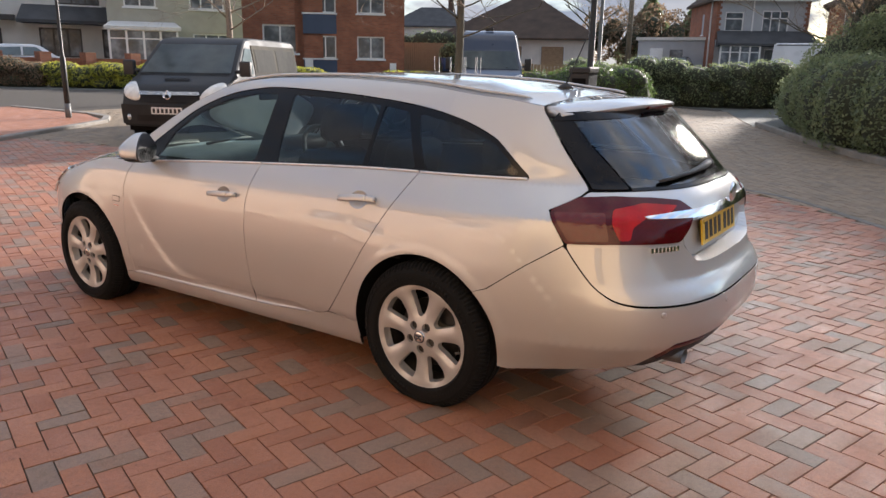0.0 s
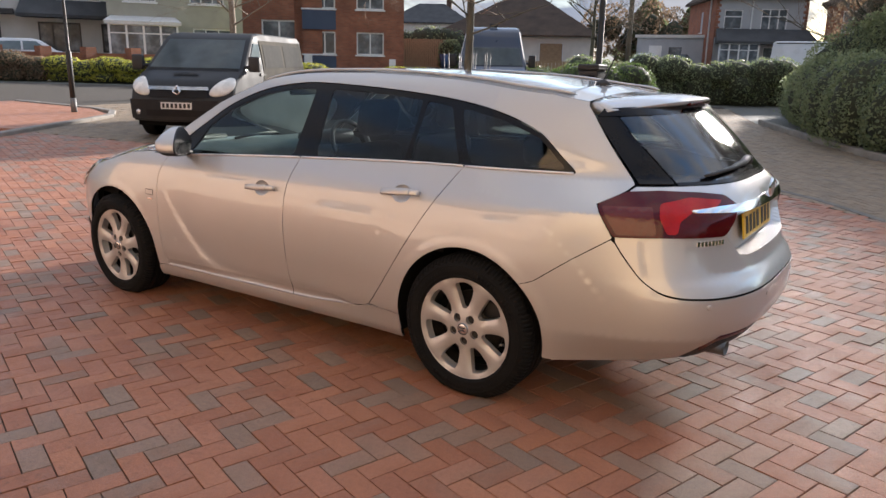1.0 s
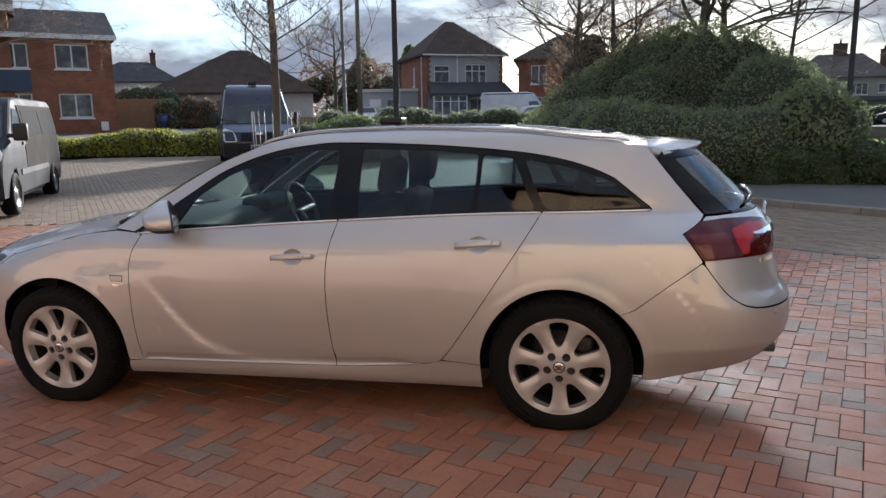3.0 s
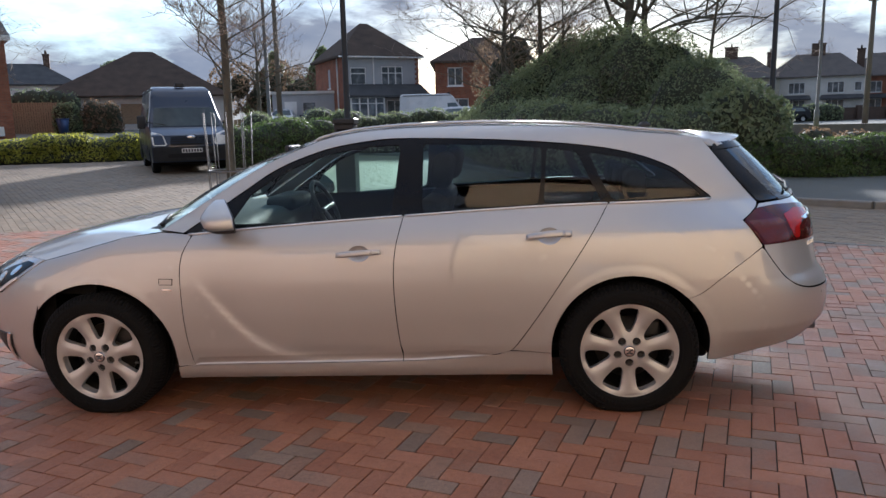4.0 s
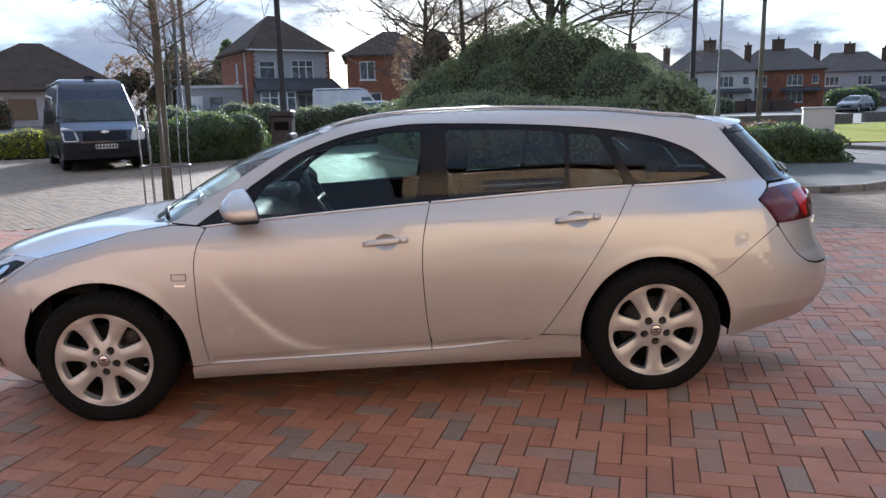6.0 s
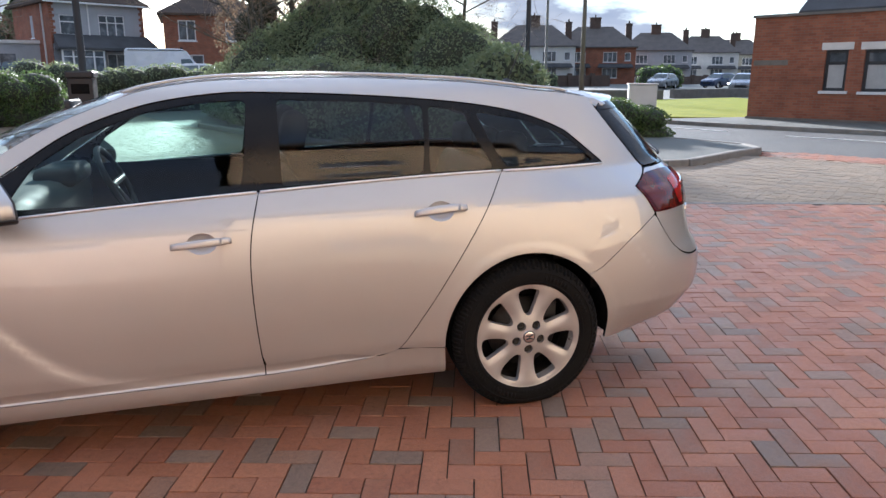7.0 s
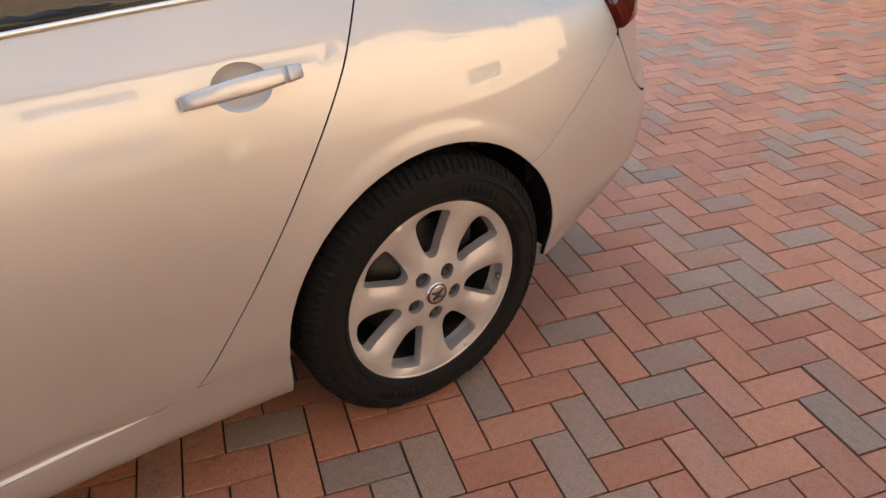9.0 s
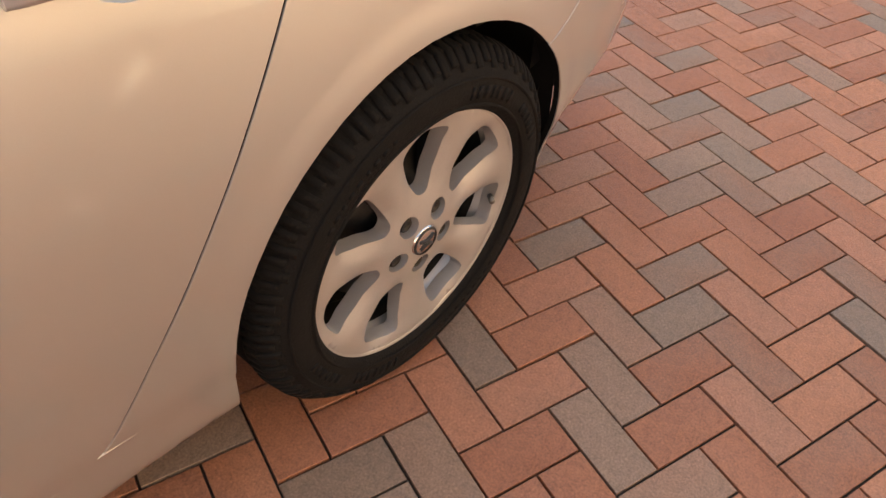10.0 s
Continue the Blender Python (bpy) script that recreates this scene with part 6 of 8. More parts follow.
# shrubs along the far side of the access road
leafy_mass("shrub_bed", hedge_blobs([(-8.0, 15.9), (-6.9, 17.3), (-6.4, 18.3)], 1.5, 1.25, seed=4), 28000, 0.037, M_LEAF_MID, "rounded laurel shrubs behind the guarded tree", "bush", 6)
leafy_mass("boundary_hedge", hedge_blobs([(-9.5, 21.6), (-6.6, 22.6), (-3.5, 24.8), (0.5, 27.5)], 1.3, 1.45, step=0.9, seed=5), 40000, 0.044, M_LEAF_DARK, "dark boundary hedge of the access road", "hedge", 7)
leafy_mass("golden_hedge", hedge_blobs([(-26.8, 12.5), (-24.5, 14.2), (-19.5, 16.6), (-15.5, 18.8), (-12.5, 19.9), (-11.4, 20.3)], 1.4, 0.80, step=1.0, seed=6, jitter=0.26), 85000, 0.043, M_LEAF_YEL, "golden privet hedge in front of the flats", "hedge", 8)
leafy_mass("brown_hedge", hedge_blobs([(-32, 6.5), (-29.5, 9.3), (-27.4, 11.8)], 1.5, 1.0, step=0.9, seed=7), 46000, 0.048, M_LEAF_BROWN, "brown winter hedge by the road", "hedge", 9)


# ---- houses ----
M_BRICK = brick_wall_material("red_house_brick", [(0.34, 0.13, 0.072), (0.255, 0.092, 0.052)], (0.235, 0.16, 0.115))
M_OLDBRICK = brick_wall_material("sooty_chimney_brick", [(0.12, 0.075, 0.055), (0.085, 0.055, 0.042)], (0.15, 0.13, 0.11))
M_BUFF = brick_wall_material("warm_buff_brick", [(0.64, 0.46, 0.275), (0.57, 0.405, 0.235)], (0.52, 0.45, 0.35))
M_PINKBUFF = brick_wall_material("pinkish_buff_brick", [(0.52, 0.365, 0.265), (0.46, 0.32, 0.228)], (0.45, 0.38, 0.31))
M_RENDER = material("grey_render", [(0.36, 0.37, 0.39), (0.44, 0.45, 0.47)], rough=0.9, scale=1.5, fine=60, bump=0.2, bump_scale=120)
M_WHITE_WALL = material("white_render", [(0.58, 0.56, 0.52), (0.70, 0.68, 0.64)], rough=0.9, scale=1.5, fine=60, bump=0.2, bump_scale=120)
M_TILE = material("brown_roof_tiles", [(0.055, 0.041, 0.032), (0.108, 0.080, 0.062)], rough=0.9, spec=0.15, scale=1.2, fine=30, bump=0.6, bump_scale=25)
M_SLATE = material("grey_slate", [(0.056, 0.057, 0.060), (0.105, 0.106, 0.108)], rough=0.85, spec=0.18, scale=1.2, fine=30, bump=0.5, bump_scale=25)
M_UPVC = material("white_upvc", [(0.68, 0.68, 0.67), (0.78, 0.78, 0.77)], rough=0.45, scale=5, fine=80)
M_DARKFRAME = material("dark_window_frame", [(0.02, 0.021, 0.023), (0.04, 0.041, 0.043)], rough=0.5, scale=5, fine=80)
M_PANE = material("house_window_glass", [(0.03, 0.036, 0.042), (0.09, 0.105, 0.12), (0.30, 0.33, 0.36)], rough=0.22, scale=1.1, fine=4, spec=0.4, rough_var=0.05)
M_CURTAIN = material("pale_blind", [(0.34, 0.35, 0.35), (0.46, 0.47, 0.46)], rough=0.8, scale=2, fine=30)


def wall_piece(bm, a, b, z0, z1, holes=(), thick=0.25):
    """An upright wall from a to b (plan), with openings (u0, u1, h0, h1) cut through."""
    a, b = Vector(a), Vector(b)
    L = (b - a).length
    t = (b - a) / L
    nrm = Vector((t.y, -t.x))
    us = sorted({0, L, *[h[0] for h in holes], *[h[1] for h in holes]})
    hs = sorted({z0, z1, *[h[2] for h in holes], *[h[3] for h in holes]})

    def is_open(i, j):
        u, z = (us[i] + us[i + 1]) / 2, (hs[j] + hs[j + 1]) / 2
        return any(h[0] < u < h[1] and h[2] < z < h[3] for h in holes)
    vv = {}

    def vert(i, j, k):
        if (i, j, k) not in vv:
            p = a + t * us[i] - nrm * (thick * k)
            vv[(i, j, k)] = bm.verts.new((p.x, p.y, hs[j]))
        return vv[(i, j, k)]
    for i in range(len(us) - 1):
        for j in range(len(hs) - 1):
            if is_open(i, j):
                continue
            bm.faces.new((vert(i, j, 0), vert(i + 1, j, 0), vert(i + 1, j + 1, 0), vert(i, j + 1, 0)))
            bm.faces.new((vert(i, j, 1), vert(i, j + 1, 1), vert(i + 1, j + 1, 1), vert(i + 1, j, 1)))
            for di, dj, e in ((-1, 0, ((i, j), (i, j + 1))), (1, 0, ((i + 1, j + 1), (i + 1, j))), (0, -1, ((i + 1, j), (i, j))), (0, 1, ((i, j + 1), (i + 1, j + 1)))):
                ii, jj = i + di, j + dj
                if not (0 <= ii < len(us) - 1 and 0 <= jj < len(hs) - 1) or is_open(ii, jj):
                    (p, q), (r, s) = e
                    bm.faces.new((vert(p, q, 0), vert(r, s, 0), vert(r, s, 1), vert(p, q, 1)))


def window_unit(parent, a, b, u0, u1, z0, z1, cols=2, frame=None, rows=1, blind=False, top_light=0.0, sill=True, lintel=None):
    """A framed window set 8 cm into a wall that runs from a to b in plan."""
    frame = frame or M_UPVC
    a, b = Vector(a), Vector(b)
    t = (b - a).normalized()
    nrm = Vector((t.y, -t.x))
    m = Matrix(((t.x, -nrm.x, 0, a.x), (t.y, -nrm.y, 0, a.y), (0, 0, 1, 0), (0, 0, 0, 1)))
    w = empty("window")
    w.parent = parent
    bm = bmesh.new()
    f = 0.085 if frame is M_DARKFRAME else 0.07
    rbox(bm, (u0, 0.06, z0), (u0 + f, 0.12, z1), 0)
    rbox(bm, (u1 - f, 0.06, z0), (u1, 0.12, z1), 0)
    rbox(bm, (u0 + f, 0.06, z0), (u1 - f, 0.12, z0 + f), 0)
    rbox(bm, (u0 + f, 0.06, z1 - f), (u1 - f, 0.12, z1), 0)
    for i in range(1, cols):
        u = u0 + (u1 - u0) * i / cols
        rbox(bm, (u - f / 2, 0.062, z0 + f), (u + f / 2, 0.118, z1 - f), 0)
    for i in range(1, rows):
        z = z0 + (z1 - z0) * i / rows
        rbox(bm, (u0 + f, 0.064, z - f / 2), (u1 - f, 0.116, z + f / 2), 0)
    if top_light:
        z = z1 - (z1 - z0) * top_light
        rbox(bm, (u0 + f, 0.064, z - f / 2), (u1 - f, 0.116, z + f / 2), 0)
    bmesh.ops.transform(bm, matrix=m, verts=bm.verts)
    part("window_frame", bm, frame, w, smooth=False)
    bm = bmesh.new()
    rbox(bm, (u0 + f, 0.09, z0 + f), (u1 - f, 0.10, z1 - f), 0)
    bmesh.ops.transform(bm, matrix=m, verts=bm.verts)
    part("pane", bm, M_PANE, w, smooth=False)
    if blind:
        bm = bmesh.new()
        rbox(bm, (u0 + f, 0.082, z0 + f), (u1 - f, 0.088, z0 + f + (z1 - z0) * 0.62), 0)
        bmesh.ops.transform(bm, matrix=m, verts=bm.verts)
        part("blind", bm, M_CURTAIN, w, "pale window blind", False)
    if sill:
        bm = bmesh.new()
        rbox(bm, (u0 - 0.08, -0.05, z0 - 0.08), (u1 + 0.08, 0.10, z0), 0.008, 1)
        bmesh.ops.transform(bm, matrix=m, verts=bm.verts)
        part("window_sill", bm, M_UPVC, w, smooth=False)
    if lintel:
        bm = bmesh.new()
        rbox(bm, (u0 - 0.12, -0.015, z1), (u1 + 0.12, 0.10, z1 + 0.20), 0.006, 1)
        bmesh.ops.transform(bm, matrix=m, verts=bm.verts)
        part("lintel", bm, lintel, w, smooth=False)
    return w


def hip_roof(bm, x0, x1, y0, y1, z, rise, over=0.35, ridge=0.0, gable=False):
    """A hipped roof (or gabled along x) with a thick eave."""
    x0, x1, y0, y1 = x0 - over, x1 + over, y0 - over, y1 + over
    cy = (y0 + y1) / 2
    inset = 0.0 if gable else min((x1 - x0) / 2 - ridge / 2, (y1 - y0) / 2)
    r0, r1 = bm.verts.new((x0 + inset, cy, z + rise)), bm.verts.new((x1 - inset, cy, z + rise))
    lo = [bm.verts.new(p) for p in ((x0, y0, z), (x1, y0, z), (x1, y1, z), (x0, y1, z))]
    un = [bm.verts.new(p) for p in ((x0, y0, z - 0.14), (x1, y0, z - 0.14), (x1, y1, z - 0.14), (x0, y1, z - 0.14))]
    bm.faces.new((lo[0], lo[1], r1, r0))
    bm.faces.new((lo[2], lo[3], r0, r1))
    bm.faces.new((lo[3], lo[0], r0))
    bm.faces.new((lo[1], lo[2], r1))
    for i in range(4):
        bm.faces.new((un[i], un[(i + 1) % 4], lo[(i + 1) % 4], lo[i]))
    bm.faces.new(un[::-1])


def house(name, m, W, D, eave, rise, wall, roof, label, front=(), left=(), right=(), ridge=0.0, gable=False, chimneys=(), frame=None, low=-1.0, over=0.35):
    """A house: front wall on y = 0 facing -y, W wide and D deep. Windows as (u0, u1, z0, z1, columns)."""
    h = empty(name, m)
    tagged(h, label, "house")
    for nm, a, b, wins in (("wall", (0, 0), (W, 0), front), ("wall", (W, 0.25), (W, D), right), ("wall", (W, D), (0, D), ()), ("wall", (0, D), (0, 0.25), left)):
        bm = bmesh.new()
        wall_piece(bm, a, b, low, eave, [w[:4] for w in wins])
        part(nm, bm, wall, h, smooth=False)
        for w in wins:
            window_unit(h, a, b, *w[:4], cols=w[4] if len(w) > 4 else 2, frame=frame, top_light=w[5] if len(w) > 5 else 0.0)
    bm = bmesh.new()
    hip_roof(bm, 0, W, 0, D, eave + 0.14, rise, over, ridge, gable)
    part("roof", bm, roof, h, smooth=False)
    for x, y, z0, z1, *wide in chimneys:
        hw = wide[0] / 2 if wide else 0.3
        bm = bmesh.new()
        rbox(bm, (x - hw, y - 0.45, z0), (x + hw, y + 0.45, z1), 0.0)
        rbox(bm, (x - hw - 0.06, y - 0.51, z1), (x + hw + 0.06, y + 0.51, z1 + 0.12), 0.0)
        c = part("chimney", bm, M_OLDBRICK, h, smooth=False)
        for dy in (-0.22, 0.22):
            bm = bmesh.new()
            bmesh.ops.create_cone(bm, cap_ends=True, segments=10, radius1=0.12, radius2=0.09, depth=0.4, matrix=Matrix.Translation((x, y + dy, z1 + 0.3)))
            part("chimney_pot", bm, M_TILE, c)
    return h


def placed(x, y, turn, up=0.0):
    return Matrix.Translation((x, y, gz(x, y) + up)) @ Matrix.Rotation(radians(turn), 4, "Z")



M_BLUEPANEL = material("blue_cladding", [(0.035, 0.055, 0.10), (0.055, 0.08, 0.135)], rough=0.55, scale=1.5, fine=40)
M_CREAM = material("cream_render", [(0.33, 0.315, 0.255), (0.43, 0.41, 0.335)], rough=0.9, scale=1.5, fine=60, bump=0.2, bump_scale=120)
M_BOARD = material("weathered_boards", [(0.22, 0.15, 0.09), (0.38, 0.27, 0.17)], rough=0.85, scale=3, fine=40, stretch=(1, 1, 6), bump=0.3, bump_scale=60)
M_STONE = material("grey_stone_wall", [(0.12, 0.115, 0.10), (0.22, 0.20, 0.175)], rough=0.9, scale=3, fine=30, bump=0.5, bump_scale=40)
M_LINTEL = material("painted_white_stone", [(0.60, 0.58, 0.54), (0.72, 0.70, 0.66)], rough=0.8, scale=4, fine=60)


def box_part(name, lo, hi, mat, parent, label="", r=0.0):
    bm = bmesh.new()
    rbox(bm, lo, hi, r, 1)
    return part(name, bm, mat, parent, label, False)


def lean_to(parent, x0, x1, y0, y1, z0, z1, mat, name="porch_roof"):
    """A sloping porch roof from the wall (y1, z1) down to the front edge (y0, z0)."""
    bm = bmesh.new()
    v = [bm.verts.new(p) for p in ((x0, y0, z0), (x1, y0, z0), (x1 - 0.25, y1, z1), (x0 + 0.25, y1, z1), (x0, y0, z0 - 0.16), (x1, y0, z0 - 0.16), (x1 - 0.25, y1, z0 - 0.16), (x0 + 0.25, y1, z0 - 0.16))]
    for f in ((0, 1, 2, 3), (4, 7, 6, 5), (0, 4, 5, 1), (1, 5, 6, 2), (3, 7, 4, 0), (2, 6, 7, 3)):
        bm.faces.new([v[i] for i in f])
    return part(name, bm, mat, parent, smooth=False)


def glazed_porch(parent, x0, x1, y0, y1, z0, z1, bays):
    """A white framed glass porch front."""
    p = box_part("porch", (x0, y0, z0), (x1, y1, z0 + 0.55), M_LINTEL, parent, "white glazed porch")
    n = bays
    for i in range(n + 1):
        x = x0 + (x1 - x0) * i / n
        box_part("post", (x - 0.05, y0, z0 + 0.55), (x + 0.05, y0 + 0.08, z1), M_UPVC, p)
    for i in range(n):
        xa, xb = x0 + (x1 - x0) * i / n + 0.05, x0 + (x1 - x0) * (i + 1) / n - 0.05
        box_part("pane", (xa, y0 + 0.03, z0 + 0.57), (xb, y0 + 0.045, z1 - 0.45), M_PANE, p)
        box_part("pane", (xa, y0 + 0.03, z1 - 0.39), (xb, y0 + 0.045, z1 - 0.05), M_PANE, p)
        box_part("rail", (xa, y0 + 0.02, z1 - 0.45), (xb, y0 + 0.07, z1 - 0.39), M_UPVC, p)
        box_part("rail", (xa, y0 + 0.02, z1 - 0.05), (xb, y0 + 0.07, z1), M_UPVC, p)
    return p


# detached house: grey render front, brick side, hipped roof, porch across the front
dh = house("detached_house", placed(-12.75, 49.6, 30, 0.12), 5.9, 7.5, 4.95, 2.75, M_RENDER, M_TILE, "detached house with grey rendered front, brick side and brown hipped roof",
           front=[(0.55, 1.75, 3.0, 4.25, 1, 0.35), (2.95, 4.65, 2.95, 4.35, 3, 0.35), (3.3, 4.6, 0.6, 1.9, 2)], ridge=0.6)
bm = bmesh.new()
wall_piece(bm, (-0.02, 7.5), (-0.02, 0.0), -1.0, 4.95, [(3.6, 4.2, 2.9, 4.3)], 0.05)
part("brick_side", bm, M_BRICK, dh, "red brick side wall", False)
window_unit(dh, (-0.02, 7.5), (-0.02, 0.0), 3.6, 4.2, 2.9, 4.3, 1, rows=2)
for k in range(14):
    box_part("quoin", (-0.03, -0.02, 2.45 + k * 0.18), (0.16 + 0.12 * (k % 2), 0.1, 2.45 + k * 0.18 + 0.17), M_BRICK, dh)
    box_part("quoin", (5.74 - 0.12 * (k % 2), -0.02, 2.45 + k * 0.18), (5.93, 0.1, 2.45 + k * 0.18 + 0.17), M_BRICK, dh)
lean_to(dh, -0.15, 6.3, -1.5, 0.0, 2.2, 3.05, M_SLATE)
glazed_porch(dh, 0.1, 2.6, -1.35, -0.1, 0.0, 2.05, 4)
box_part("gutter", (-0.4, -0.42, 4.93), (6.3, -0.32, 5.03), M_UPVC, dh)
box_part("downpipe", (2.28, -0.06, 3.0), (2.36, 0.0, 4.95), M_UPVC, dh)
box_part("downpipe", (-0.12, 1.2, 0.0), (-0.03, 1.28, 4.95), M_UPVC, dh)
# flat-roofed grey extension
ex = empty("garage", placed(-18.6, 51.0, 9.3, 0.1))
tagged(ex, "long grey flat-roofed garage beside the house", "garage")
box_part("wall", (0, 0, -1), (5.2, 6, 2.45), M_RENDER, ex)
box_part("roof", (-0.15, -0.15, 2.454), (5.35, 6.15, 2.66), M_LINTEL, ex)
box_part("door", (0.9, -0.05, 0.0), (1.8, 0.0, 1.9), M_UPVC, ex)
box_part("window", (2.3, -0.04, 1.0), (3.2, 0.0, 1.8), M_PANE, ex)
# brick neighbour behind the thicket
house("neighbour_house", placed(-6.1, 50.0, 4, 0.0), 6.5, 8.0, 4.5, 2.0, M_BRICK, M_TILE, "red brick house behind the thicket",
      front=[(0.9, 2.0, 2.9, 4.2, 2), (3.9, 5.4, 2.9, 4.2, 2), (0.9, 2.4, 0.7, 2.0, 2), (3.9, 5.6, 0.7, 2.0, 3)], ridge=1.0)
# block of flats: brick with blue panels between the windows
FLATS = placed(-36.3, 33.75, 41.8, -0.25) @ Matrix.Scale(1.25, 4)
fl = house("flats", FLATS, 5.95, 9.0, 4.85, 1.75, M_BRICK, M_SLATE, "two-storey brick block of flats with blue panels",
           front=[(0.45, 2.2, 0.95, 2.15, 3), (0.45, 2.2, 3.35, 4.55, 3), (3.35, 4.85, 0.95, 2.15, 2), (3.35, 4.85, 3.35, 4.55, 2)], gable=True, over=0.25)
box_part("blue_panel", (0.42, -0.03, 2.25), (2.23, 0.02, 3.25), M_BLUEPANEL, fl, "dark blue cladding panel")
box_part("blue_panel", (0.42, -0.03, -0.3), (2.23, 0.02, 0.85), M_BLUEPANEL, fl, "dark blue cladding panel")
box_part("fascia", (-0.25, -0.30, 4.78), (6.2, -0.255, 5.02), M_UPVC, fl, "white fascia board")
box_part("meter_box", (5.15, -0.12, 0.3), (5.5, 0.0, 0.75), M_UPVC, fl)
copy_thing(fl, FLATS @ Matrix.Translation((-5.95, 0, 0)))
# low bungalow with a wide hipped roof
bg = house("bungalow", placed(-38.0, 53.3, 21, 0.1), 13.6, 12.6, 2.5, 4.1, M_WHITE_WALL, M_TILE, "low white bungalow with a wide brown hipped roof and boarded windows", front=[(5.3, 7.4, 0.25, 2.0, 2), (9.0, 11.1, 0.25, 2.0, 2)], ridge=1.6, over=0.6)
box_part("boarded_window", (5.4, -0.03, 0.3), (7.3, 0.05, 1.95), M_BOARD, bg, "window boarded with pale timber")
box_part("boarded_window", (9.1, -0.03, 0.3), (11.0, 0.05, 1.95), M_BOARD, bg, "window boarded with pale timber")
# dark-roofed bungalow further back
house("far_bungalow", placed(-53.5, 64.5, 30, 0.2), 9.5, 8.0, 3.9, 2.3, M_WHITE_WALL, M_SLATE, "far bungalow with a dark slate roof", front=[(1.5, 3.2, 0.9, 2.0, 2), (5, 7, 0.9, 2.0, 2)], chimneys=[(6.8, 4.0, 4.8, 7.2)], ridge=3.0)
# white house with a slate porch roof, and its glazed neighbour
wh = house("white_house", placed(-40.4, 13.9, 61, 0.1), 9.3, 8.0, 5.0, 2.4, M_WHITE_WALL, M_TILE, "white rendered house with a dark slate porch roof", front=[(1.2, 2.6, 3.4, 4.6, 2), (5.2, 7.2, 3.4, 4.6, 3), (4.2, 6.2, 0.7, 2.2, 3), (7.2, 8.9, 0.7, 2.2, 3)], frame=M_DARKFRAME)
lean_to(wh, 3.3, 9.6, -1.4, 0.0, 2.55, 3.35, M_SLATE)
box_part("door_canopy", (0.9, -0.9, 2.5), (3.2, 0.0, 2.75), M_DARKFRAME, wh)
box_part("front_door", (1.5, -0.04, 0.0), (2.5, 0.02, 2.1), M_DARKFRAME, wh)
gh = house("pebbledash_house", placed(-33.6, 18.6, 56, 0.1), 6.5, 7.0, 5.0, 2.4, M_CREAM, M_TILE, "cream pebbledashed house with a glazed porch", front=[(0.8, 2.3, 3.3, 4.5, 2), (3.9, 5.6, 3.3, 4.5, 3), (4.0, 5.9, 0.9, 2.1, 3)])
lean_to(gh, -0.1, 3.4, -1.6, 0.0, 2.3, 2.6, M_LINTEL)
glazed_porch(gh, 0.1, 3.2, -1.5, -0.1, 0.0, 2.15, 4)

# brick hall across the road, long side to the street, parapet wall and slate roof behind
hl = empty("brick_hall", placed(13.76, 16.75, -63, 0.0))
tagged(hl, "single-storey red brick building with white lintels and dark windows", "building")
wins = [(2.12, 2.72, 0.95, 2.07), (3.14, 4.10, 0.94, 2.06), (4.70, 5.24, 0.95, 2.07), (6.2, 7.2, 0.94, 2.06)]
bm = bmesh.new()
wall_piece(bm, (0, 0), (4.32, 0), -1.0, 3.04, [w for w in wins[:2]], 0.3)
part("wall", bm, M_BRICK, hl, smooth=False)
bm = bmesh.new()
wall_piece(bm, (4.32, -0.12), (16.0, -0.12), -1.0, 3.9, [(w[0] - 4.32, w[1] - 4.32, w[2], w[3]) for w in wins[2:]], 0.3)
part("wall", bm, M_BRICK, hl, smooth=False)
for a, b in (((16.0, 0.18), (16.0, 8.0)), ((16.0, 8.0), (0, 8.0)), ((0, 8.0), (0, 0.3))):
    bm = bmesh.new()
    wall_piece(bm, a, b, -1.0, 3.04, (), 0.3)
    part("wall", bm, M_BRICK, hl, smooth=False)
for i, w in enumerate(wins):
    a, b = ((0, 0), (4.32, 0)) if i < 2 else ((0, -0.12), (16.0, -0.12))
    window_unit(hl, a, b, *w, cols=1, frame=M_DARKFRAME, blind=True, top_light=0.32, lintel=M_LINTEL)
box_part("plinth", (-0.03, -0.04, -0.9), (4.31, 0.0, 0.16), M_STONE, hl, "dark brick plinth")
box_part("plinth", (4.33, -0.16, -0.9), (16.0, -0.12, 0.16), M_STONE, hl, "dark brick plinth")
box_part("coping", (-0.06, -0.06, 3.044), (4.31, 0.36, 3.12), M_STONE, hl)
box_part("name_stone", (0.07, -0.012, 1.67), (1.09, 0.02, 1.82), M_STONE, hl, "worn stone tablet")
bm = bmesh.new()
hip_roof(bm, 1.2, 16.0, 0.45, 8.0, 3.2, 2.6, 0.1, gable=True)
part("roof", bm, M_SLATE, hl, smooth=False)
# buff brick block behind the walk, facing the sun
ob = house("office_block", placed(15.0, -9.4, 180, 0.0), 16.7, 9.0, 9.3, 2.0, M_BUFF, M_TILE, "warm buff brick building with dark framed windows", front=[(1.6 + 3.9 * i, 3.3 + 3.9 * i, z, z + 1.1, 2) for i in range(4) for z in (0.95, 6.95) if z > 1 or i % 2], frame=M_DARKFRAME, gable=True)

house("office_wing", placed(-1.75, -9.0, 180, 0.0), 24.0, 8.0, 5.0, 1.4, M_PINKBUFF, M_TILE, "lower pinkish buff brick wing with dark framed windows", front=[(1.8 + 4.6 * i, 3.4 + 4.6 * i, 3.3, 4.4, 2) for i in (0, 2, 4)] + [(6.4, 8.0, 1.0, 2.1, 2)], frame=M_DARKFRAME, gable=True)

